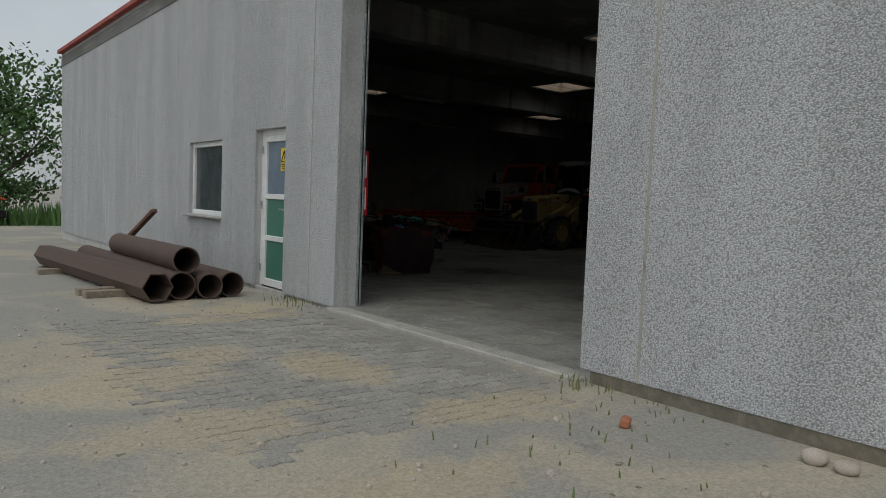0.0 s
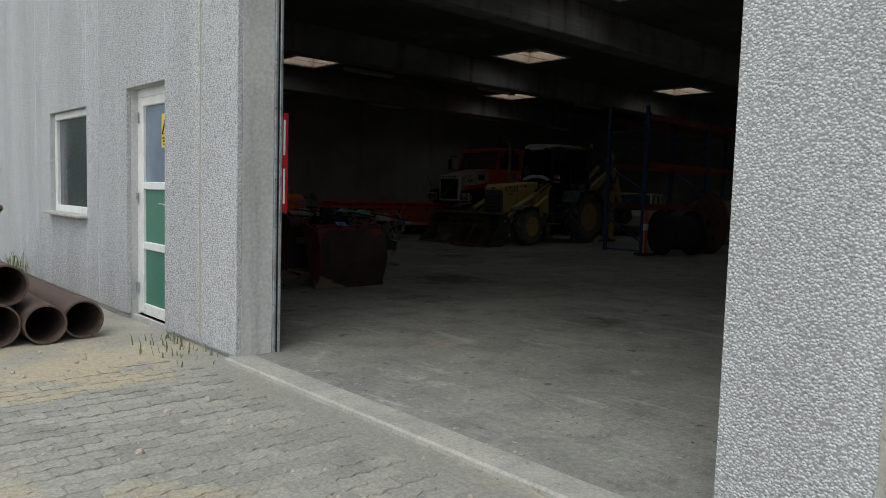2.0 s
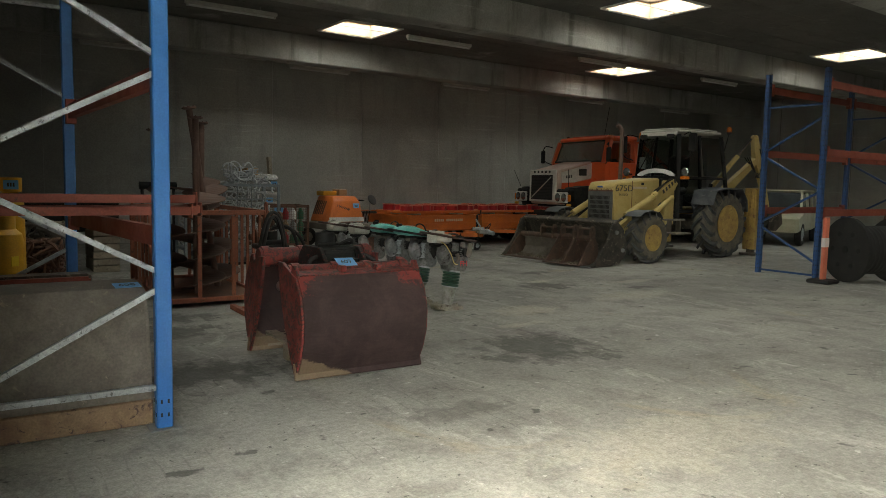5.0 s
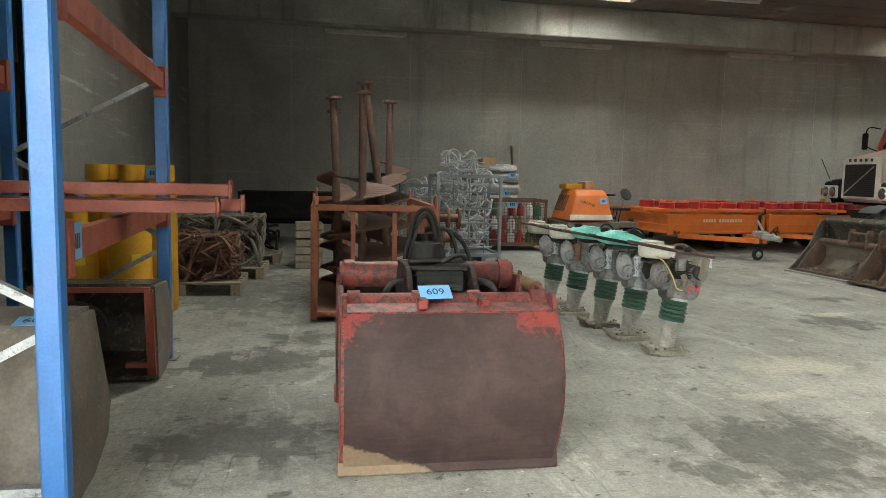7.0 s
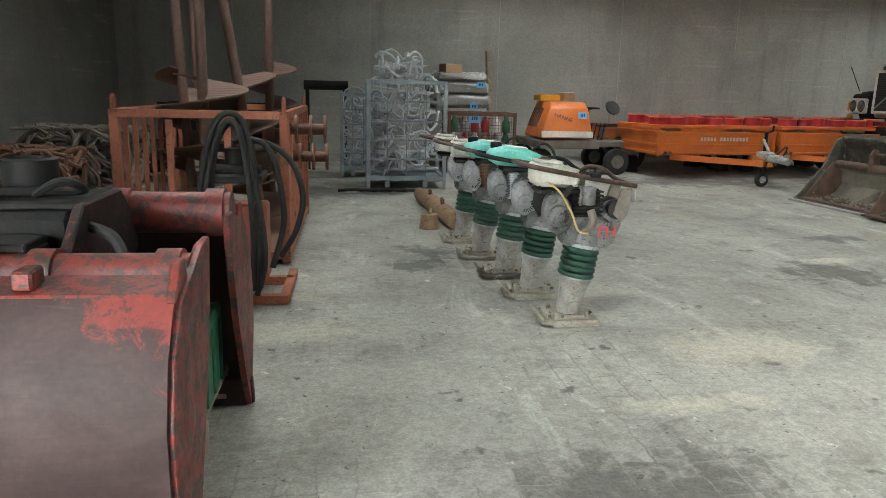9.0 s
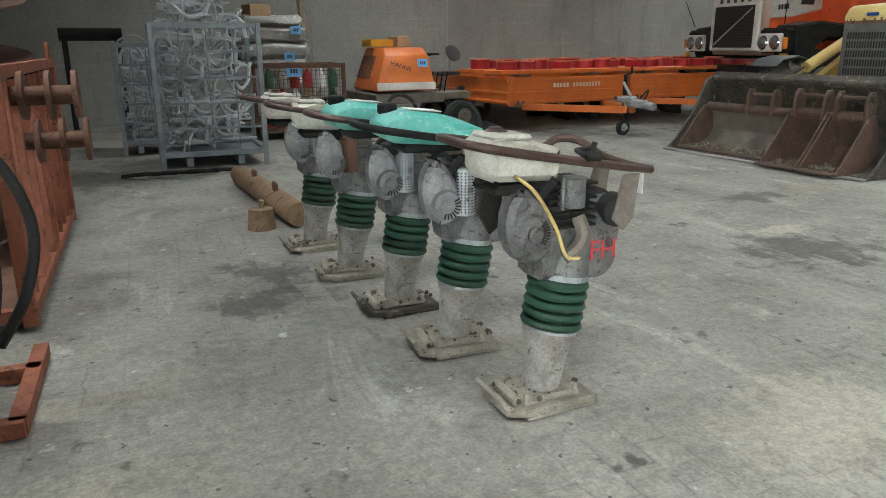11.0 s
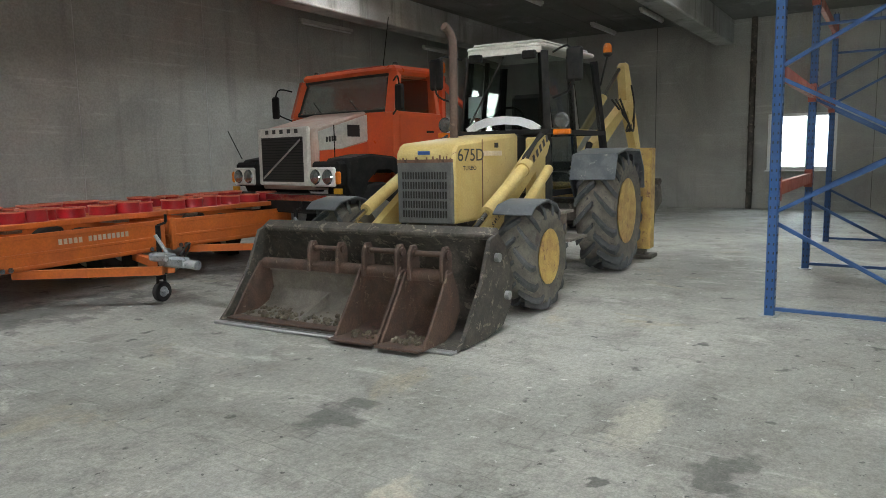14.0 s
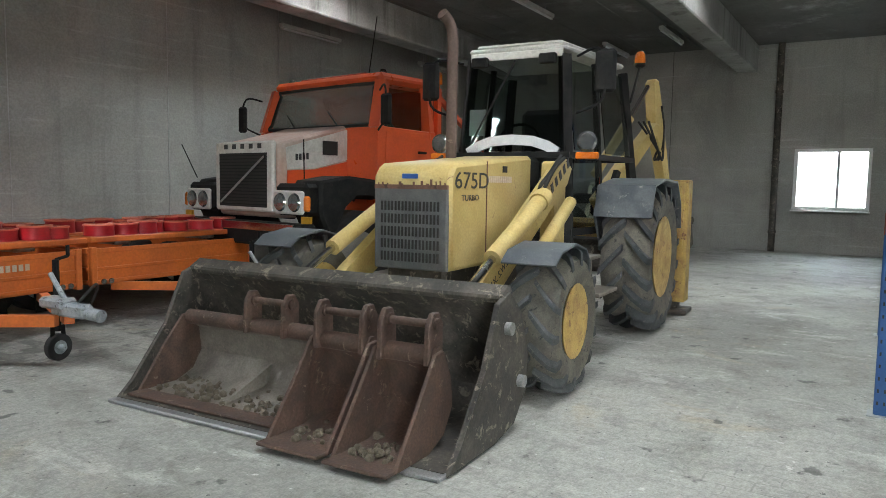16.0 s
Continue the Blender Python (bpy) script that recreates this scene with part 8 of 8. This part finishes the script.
def dig_bucket(y, w, depth, h, label, ears, lipped=0.0):
    """A bucket resting in the loader bucket, open towards -x."""
    ob = thing("digging_bucket", label, "excavator bucket", tractor_m @ pose(depth, y, 0.03), "buckets in the loader bucket")
    line = [(0.0, 0.0), (0.28, 0.005), (0.42, 0.06), (0.5, 0.18), (0.48, 0.34), (0.40, h)]
    s = Shape()
    s.sheet(line, w, 0.022)
    sh = part("shell", s, "brown_bkt" if lipped == 0 else "mud_steel", ob)
    for sy in (-1, 1):
        s = Shape()
        s.prism([(-0.02, 0.0), (0.28, -0.005), (0.43, 0.05), (0.52, 0.18), (0.5, 0.34), (0.42, h + 0.03), (0.34, h + 0.02), (0.2, 0.28)], 0.022, pose(0, sy * (w / 2 + 0.008), 0, 90, 0, 0), 0.004)
        part("side_plate", s, "brown_bkt", ob)
    s = Shape()
    s.rod((0.40, -w / 2, h), (0.40, w / 2, h), 0.05, seg=16)
    part("back_tube", s, "brown_bkt", ob)
    s = Shape()
    s.box((-0.02, 0, 0.008), (0.13, w + 0.03, 0.018), bevel=0.005)
    part("cutting_edge", s, "brown_bkt", ob)
    for ey in ears:
        s = Shape()
        s.prism([(0.32, h - 0.04), (0.33, h + 0.16), (0.37, h + 0.22), (0.43, h + 0.22), (0.47, h + 0.16), (0.47, h - 0.04)], 0.03, pose(0, ey, 0, 90, 0, 0), 0.006)
        e = part("ear", s, "brown_bkt", ob)
        s = Shape()
        s.rod((0.40, ey - 0.03, h + 0.16), (0.40, ey + 0.03, h + 0.16), 0.035, seg=12)
        part("boss", s, "brown_bkt", e)
    s = Shape()
    s.rod((0.40, ears[0], h + 0.16), (0.40, ears[1], h + 0.16), 0.022, seg=12)
    part("pin", s, "brown_bkt", ob)
    rnd = random.Random(int(y * 100))
    s = Shape()
    for _ in range(90 if lipped else 30):
        r = rnd.uniform(0.008, 0.028)
        mm = pose(rnd.uniform(0.03, 0.34), rnd.uniform(-w / 2 + 0.04, w / 2 - 0.04), 0.015 + r * 0.5, rnd.uniform(0, 90), rnd.uniform(0, 90), 0)
        bmesh.ops.create_icosphere(s.bm, subdivisions=1, radius=r, matrix=mm)
    d = tagged(part("soil_crumbs", s, "soil", None, "", False), "dry brown soil crumbs lying in a bucket", "soil", "", "stuff")
    d.matrix_world = ob.matrix_world
    if lipped:
        s = Shape()
        s.prism([(0.02, 0.02), (0.4, 0.05), (0.46, 0.18), (0.3, 0.12)], 0.02, pose(0, -0.1, 0, 90, 0, 0))
        part("rib", s, "mud_steel", ob)
    return ob


dig_bucket(0.52, 1.12, 0.12, 0.42, "wide muddy brown cleaning bucket lying in a loader bucket", (0.0, -0.3), 1.0)
dig_bucket(-0.36, 0.36, -0.10, 0.46, "narrow brown digging bucket lying in a loader bucket", (-0.15, 0.15))
dig_bucket(-0.78, 0.34, -0.12, 0.46, "narrow rust-brown digging bucket lying in a loader bucket", (-0.14, 0.14))

# ---- second pallet rack, cable drum and an old car ----
# backlit rack: the shade on its blue posts is put into their paint
rack2 = thing("pallet_rack", "tall blue pallet rack with a few orange-red beams, mostly empty", "rack", None, "pallet racks")
for x, y in ((17.2, 14.12), (20.0, 14.25), (22.85, 14.38)):
    rack_frame(rack2, y - 1.0, y, x, 3.3, "backlit_rack", "backlit_rack", "y", 0.06)
for y in (0.0, -1.0):
    rack_beam(rack2, (17.25, 14.12 + y, 3.05), (19.95, 14.25 + y, 3.05))
    rack_beam(rack2, (17.25, 14.12 + y, 1.05), (19.95, 14.25 + y, 1.05))
    rack_beam(rack2, (17.25, 14.12 + y, 2.0), (19.95, 14.25 + y, 2.0))
    rack_beam(rack2, (20.05, 14.25 + y, 2.0), (22.8, 14.38 + y, 2.0))
    rack_beam(rack2, (20.05, 14.25 + y, 3.05), (22.8, 14.38 + y, 3.05))
ob = thing("barrier_post", "red and white barrier post standing beside a rack", "barrier", HALL.inverted() @ pose(16.8, 12.28, 0))
s = Shape()
s.box((0, 0, 0.5), (0.12, 0.05, 1.0), bevel=0.01)
part("post", s, "red_edge", ob)
s = Shape()
s.box((0, 0, 0.62), (0.125, 0.055, 0.14))
part("band", s, "paper", ob)
s = Shape()
s.box((0, 0, 0.03), (0.35, 0.35, 0.06), bevel=0.02)
part("foot", s, "rubber", ob)


def cable_drum(m, r, w, flange, cable, label):
    """A drum standing on its rims, its axle along y."""
    ob = thing("cable_drum", label, "cable drum", m, "cable drums")
    for sy in (-1, 1):
        s = Shape()
        s.rod((0, sy * w / 2 - 0.03, r), (0, sy * w / 2 + 0.03, r), r, seg=40)
        f = part("flange", s, flange, ob)
        s = Shape()
        s.rod((0, sy * (w / 2 + 0.028), r), (0, sy * (w / 2 + 0.04), r), r * 0.12, seg=20)
        part("hub_plate", s, "dark", f)
        for k in range(6):
            a = math.pi * k / 3
            s = Shape()
            c = Vector((r * 0.55 * math.cos(a), 0, r + r * 0.55 * math.sin(a)))
            s.rod(c + Vector((0, sy * (w / 2 + 0.028), 0)), c + Vector((0, sy * (w / 2 + 0.036), 0)), 0.04, seg=10)
            part("bolt", s, "dark", f)
    s = Shape()
    prof = []
    n = max(int(w / 0.07), 8)
    for k in range(n):
        y = -w / 2 + 0.04 + (w - 0.08) * k / (n - 1)
        prof += [(r * 0.74, y - 0.012), (r * 0.755, y), (r * 0.74, y + 0.012)]
    s.lathe(prof, pose(0, 0, r, 90, 0, 0), 32, False)
    part("cable_winding", s, cable, ob)
    return ob


UNTURN = HALL.inverted()
cable_drum(UNTURN @ pose(17.65, 12.02, 0, 0, 0, 65), 0.5, 0.8, "rubber", "rubber", "small black cable drum standing beside a rack")
cable_drum(UNTURN @ pose(19.6, 11.85, 0, 0, 0, 60), 0.72, 0.85, "rust", "timber", "brown-flanged cable drum wound with pale cable")
cable_drum(UNTURN @ pose(22.6, 11.85, 0, 0, 0, 0), 1.12, 1.2, "steel", "rubber", "large grey cable drum wound with black cable")
cable_drum(UNTURN @ pose(25.3, 11.1, 0, 0, 0, 10), 1.1, 1.4, "timber", "rust", "large wooden cable drum wound with brown cable")
car = thing("old_car", "small faded cream car parked behind a rack", "car", pose(24.5, 18.4, 0, 0, 0, 22))
s = Shape()
s.prism([(-1.7, 0.35), (-1.75, 0.75), (-0.9, 0.85), (1.6, 0.85), (1.75, 0.7), (1.75, 0.35)], 1.5, pose(0, 0, 0, 90, 0, 0), 0.06)
part("body", s, "old_cream", car)
s = Shape()
for y in (-0.66, 0.66):
    for a, b in (((-0.95, 0.85), (-0.6, 1.35)), ((0.1, 0.85), (0.1, 1.37)), ((0.85, 0.85), (0.75, 1.37)), ((1.55, 0.85), (1.3, 1.35))):
        s.bar((a[0], y, a[1]), (b[0], y * 0.92, b[1]), 0.06, 0.06)
s.box((0.35, 0, 1.39), (1.9, 1.25, 0.07), bevel=0.03)
part("cabin", s, "old_cream", car)
s = Shape()
s.box((0.3, 0, 1.1), (2.0, 1.2, 0.5), bevel=0.05)
part("window", s, "dark_pane", car)
for x in (-1.1, 1.1):
    for y in (-0.68, 0.68):
        wheel(car, (x, y, 0.29), 0.29, 0.16, 0.17)


# ---- things in the yard ----
for ob in list(scene.objects):
    if ob not in shell and ob.parent is None:
        ob.matrix_world = HALL @ ob.matrix_world
indoors = set(scene.objects)
def steel_pipe(a, b, r, label, wall=0.014):
    ob = thing("steel_pipe", label, "pipe", None, "rusty pipes in the yard")
    d = Vector(b) - Vector(a)
    m = Matrix.Translation(a) @ d.to_track_quat("Z", "Y").to_matrix().to_4x4()
    s = Shape()
    s.lathe([(r - wall, 0.0), (r, 0.0), (r, d.length), (r - wall, d.length)], m, 28, False)
    s.lathe([(r - wall, d.length), (r - wall, 0.0)], m, 28, False)
    part("tube", s, "rust_pipe", ob)
    s = Shape()
    s.rod(m @ Vector((0, 0, 2.6)), m @ Vector((0, 0, 2.62)), r - wall)
    part("inner_shade", s, "rust", ob)
    return ob


def gz(y):
    return yard_z(4.5, y)


steel_pipe((4.56, 9.96, gz(10) + 0.17), (4.66, 15.2, gz(15) + 0.17), 0.165, "long rust-brown steel pipe lying in the yard")
steel_pipe((4.88, 9.9, gz(10) + 0.16), (5.0, 14.6, gz(14) + 0.16), 0.155, "rust-brown steel pipe with a chipped pale end")
steel_pipe((5.18, 9.98, gz(10) + 0.16), (5.32, 14.9, gz(14) + 0.16), 0.155, "rust-brown steel pipe lying beside the wall")
steel_pipe((4.64, 10.05, gz(10) + 0.465), (4.74, 13.4, gz(13) + 0.465), 0.16, "rust-brown steel pipe lying on other pipes")
ob = thing("box_beam", "long rusty hexagonal steel beam lying on timbers", "beam")
d = Vector((3.98, 15.0, gz(15) + 0.17)) - Vector((4.22, 9.75, gz(10) + 0.17))
m = Matrix.Translation((4.22, 9.75, gz(10) + 0.19)) @ d.to_track_quat("Z", "Y").to_matrix().to_4x4()
s = Shape()
s.lathe([(0.165, 0.0), (0.18, 0.0), (0.18, d.length), (0.165, d.length)], m, 6, False)
s.lathe([(0.165, d.length), (0.165, 0.0)], m, 6, False)
part("web", s, "rust_pipe", ob)
for x, y, z in ((4.0, 10.6, 0.045), (3.98, 10.9, 0.045), (4.0, 13.6, 0.045)):
    s = Shape()
    s.box((x, y, gz(y) + z - 0.005), (0.75, 0.13, 0.09), bevel=0.008, rz=6)
    tagged(part("timber_block", s, "timber"), "grey weathered timber lying under rusty steel", "timber", "timbers under pipes")
ob = thing("steel_angle", "rusty steel channel leaning on pipes with a white label", "steel channel")
s = Shape()
s.bar((4.95, 14.55, 0.15), (5.25, 13.35, 0.92), 0.09, 0.05)
part("web", s, "rust", ob)
s = Shape()
s.box((5.03, 14.18, 0.41), (0.1, 0.1, 0.05), rx=30)
part("label", s, "paper", ob)

for x, y, r in ((5.52, 3.06, 0.058), (5.51, 2.9, 0.05)):
    s = Shape()
    bmesh.ops.create_icosphere(s.bm, subdivisions=3, radius=r, matrix=pose(x, y, r * 0.55 - 0.03) @ Matrix.Diagonal((1.1, 1.25, 0.75, 1)))
    for v in s.bm.verts:
        v.co += Vector(noise.noise_vector(v.co * 8)) * 0.008
    tagged(part("stone", s, "stone"), "smooth pale rounded stone by the wall", "stone", "stones by the wall")
s = Shape()
s.box((5.15, 3.98, 0.0), (0.09, 0.06, 0.06), bevel=0.012, rz=30, rx=12)
tagged(part("brick_piece", s, "brick"), "small broken piece of red brick on sand", "brick")


def weeds(x, y, n, h, seed, spread=0.16):
    rnd = random.Random(seed)
    s = Shape()
    for _ in range(n):
        px, py = x + rnd.gauss(0, spread), y + rnd.gauss(0, spread)
        px = FX + 0.42 - abs(px - FX - 0.2)
        a, l = rnd.uniform(0, 6.28), h * rnd.uniform(0.4, 1.0)
        d = Vector((math.cos(a), math.sin(a), 0)) * l * 0.4
        side = Vector((-math.sin(a), math.cos(a), 0)) * 0.006
        b = Vector((px, py, yard_z(px, py)))
        pts = [b - side, b + side, b + d * 0.4 + Vector((0, 0, l * 0.7)) + side * 0.7, b + d + Vector((0, 0, l)), b + d * 0.4 + Vector((0, 0, l * 0.7)) - side * 0.7]
        s.bm.faces.new([s.bm.verts.new(p) for p in pts])
    return tagged(part("weeds", s, "weed", None, "", False), "thin dry green weeds at the foot of a wall", "weeds", "", "stuff")


weeds(5.5, 4.72, 34, 0.11, 1, 0.14)
weeds(5.4, 4.2, 30, 0.05, 2, 0.3)
weeds(5.5, 9.4, 40, 0.1, 3, 0.2)
weeds(5.5, 8.85, 22, 0.06, 4, 0.2)
weeds(5.5, 14.6, 60, 0.45, 5, 0.1)
weeds(4.3, 3.9, 40, 0.06, 6, 0.4)
rnd = random.Random(77)
s = Shape()
for _ in range(700):
    x, y = rnd.uniform(0.5, 5.6), rnd.uniform(1.2, 10)
    r = abs(rnd.gauss(0, 0.008)) + 0.004
    bmesh.ops.create_icosphere(s.bm, subdivisions=1, radius=r, matrix=pose(x, y, yard_z(x, y) + r * 0.3, rnd.uniform(0, 90), rnd.uniform(0, 90), 0))
tagged(part("pebbles", s, "stone", None, "", False), "scattered small pebbles and grit on the yard", "pebbles", "", "stuff")


# trees and a red machine beyond the building
def tree(x, y, h, r, seed):
    rnd = random.Random(seed)
    ob = thing("tree", "leafy green broad tree behind the building", "tree", pose(x, y, yard_z(x, y) - 0.1), "trees behind the yard")
    s = Shape()
    s.hose([(0, 0, 0), (0.1, 0.05, h * 0.25), (0.0, 0.1, h * 0.5), (0.1, 0.0, h * 0.75)], 0.16, 10, 4)
    tips = []
    for k in range(9):
        a, z = rnd.uniform(0, 6.28), h * rnd.uniform(0.12, 0.65)
        e = Vector((math.cos(a) * r * 0.7, math.sin(a) * r * 0.7, z + h * rnd.uniform(0.1, 0.3)))
        s.hose([(0, 0, z), e * 0.5 + Vector((0, 0, z * 0.45)), e], 0.05, 6, 3)
        tips.append(e)
    part("trunk", s, "bark", ob)
    s = Shape()
    tips += [Vector((rnd.gauss(0, r * 0.45), rnd.gauss(0, r * 0.45), h * rnd.uniform(0.1, 0.98))) for _ in range(60)]
    for c in tips:
        for _ in range(130):
            p = c + Vector((rnd.gauss(0, 0.42), rnd.gauss(0, 0.42), rnd.gauss(0, 0.34)))
            if p.z < 0.2:
                continue
            n = Vector((rnd.gauss(0, 1), rnd.gauss(0, 1), rnd.gauss(0.6, 1))).normalized()
            u = n.orthogonal().normalized() * rnd.uniform(0.08, 0.15)
            w = n.cross(u) * 0.55
            s.bm.faces.new([s.bm.verts.new(q) for q in (p - u, p - w, p + u, p + w)])
    tagged(part("crown", s, "leaf", ob, "", False), kind="stuff")
    return ob


for i, (x, y, h, r) in enumerate(((3.4, 34, 6.2, 2.4), (-0.5, 36, 5.6, 2.6), (5.8, 38, 7.0, 3.0), (-4.5, 35, 5.5, 2.6), (1.8, 41, 6.6, 3.0), (-9, 37, 6, 3))):
    tree(x, y, h, r, 60 + i)
s = Shape()
rnd = random.Random(5)
for _ in range(5000):
    x, y = rnd.uniform(-14, 8), rnd.uniform(30, 33.5)
    l = rnd.uniform(0.2, 0.9)
    b = Vector((x, y, yard_z(x, y)))
    a = rnd.uniform(0, 6.28)
    u = Vector((math.cos(a), math.sin(a), 0)) * 0.05
    s.bm.faces.new([s.bm.verts.new(q) for q in (b - u, b + u, b + u * 2 + Vector((0, 0, l)))])
tagged(part("undergrowth", s, "leaf", None, "", False), "dark green undergrowth below trees", "undergrowth", "", "stuff")
ob = thing("farm_implement", "red-hooded old implement parked under trees", "machine", pose(4.5, 30.5, -0.2))
s = Shape()
s.sheet([(-0.8, 0.4), (-0.65, 0.85), (-0.2, 1.1), (0.3, 1.1), (0.8, 0.9)], 1.2, 0.05)
part("hood", s, "truck_red", ob)
s = Shape()
s.box((0, 0, 0.4), (1.8, 0.9, 0.25), bevel=0.03)
part("frame", s, "dark", ob)
for sy in (-1, 1):
    wheel(ob, (0, sy * 0.55, 0.35), 0.35, 0.2, 0.2)

# interlocking paving blocks before the gateway
apron = structure("paved_apron", Shape().box((4.2, 6.7, -0.1), (2.6, 4.3, 0.09)), "joint_soil", "worn interlocking block paving before the gateway", "paving")


def block_mesh():
    s = Shape()
    wave = [(-0.1 + 0.025 * k, 0.011 * math.sin(math.pi * k / 2)) for k in range(9)]
    top = [(x, y - 0.053) for x, y in wave] + [(x, y + 0.053) for x, y in wave[::-1]]
    lo = [s.bm.verts.new((x, y, -0.03)) for x, y in top]
    mid = [s.bm.verts.new((x * 0.975, y * 0.955, 0.006)) for x, y in top]
    hi = [s.bm.verts.new((x * 0.95, y * 0.91, 0.013)) for x, y in top]
    n = len(top)
    for k in range(n):
        j = (k + 1) % n
        s.bm.faces.new((lo[k], lo[j], mid[j], mid[k]))
        s.bm.faces.new((mid[k], mid[j], hi[j], hi[k]))
    s.bm.faces.new(hi)
    me = bpy.data.meshes.new("paving_block")
    bmesh.ops.recalc_face_normals(s.bm, faces=s.bm.faces)
    s.bm.to_mesh(me)
    me.materials.append(M["paver"])
    return me


block = block_mesh()
rnd = random.Random(31)
rest = bmesh.new()
count = 0
for i in range(13):
    for j in range(40):
        x, y = 2.98 + 0.203 * i + (0.1015 if j % 2 else 0), 4.55 + 0.11 * j
        if x > 5.5 or rnd.random() < 1.3 - 2.2 * min(x - 2.9, y - 4.5, 8.95 - y) - 0.6:
            continue
        near = x > 3.9 and 5.0 < y < 8.6
        m = pose(x, y, -0.037 + rnd.uniform(-0.004, 0.003), rnd.uniform(-1, 1), rnd.uniform(-1, 1), rnd.uniform(-1, 1))
        if near and count < 290:
            ob = new("paving_block", block)
            ob.parent = apron
            ob.matrix_basis = m
            count += 1
        else:
            n0 = len(rest.verts)
            rest.from_mesh(block)
            rest.verts.ensure_lookup_table()
            bmesh.ops.transform(rest, matrix=m, verts=rest.verts[n0:])
me = bpy.data.meshes.new("paving_rest")
rest.to_mesh(me)
rest.free()
me.materials.append(M["paver"])
ob = new("paving_rest", me)
ob.parent = apron
tagged(ob, kind="stuff")

# the yard's things keep their distance from the front wall
for ob in list(scene.objects):
    if ob not in indoors and ob.parent is None:
        ob.location.x -= 0.45
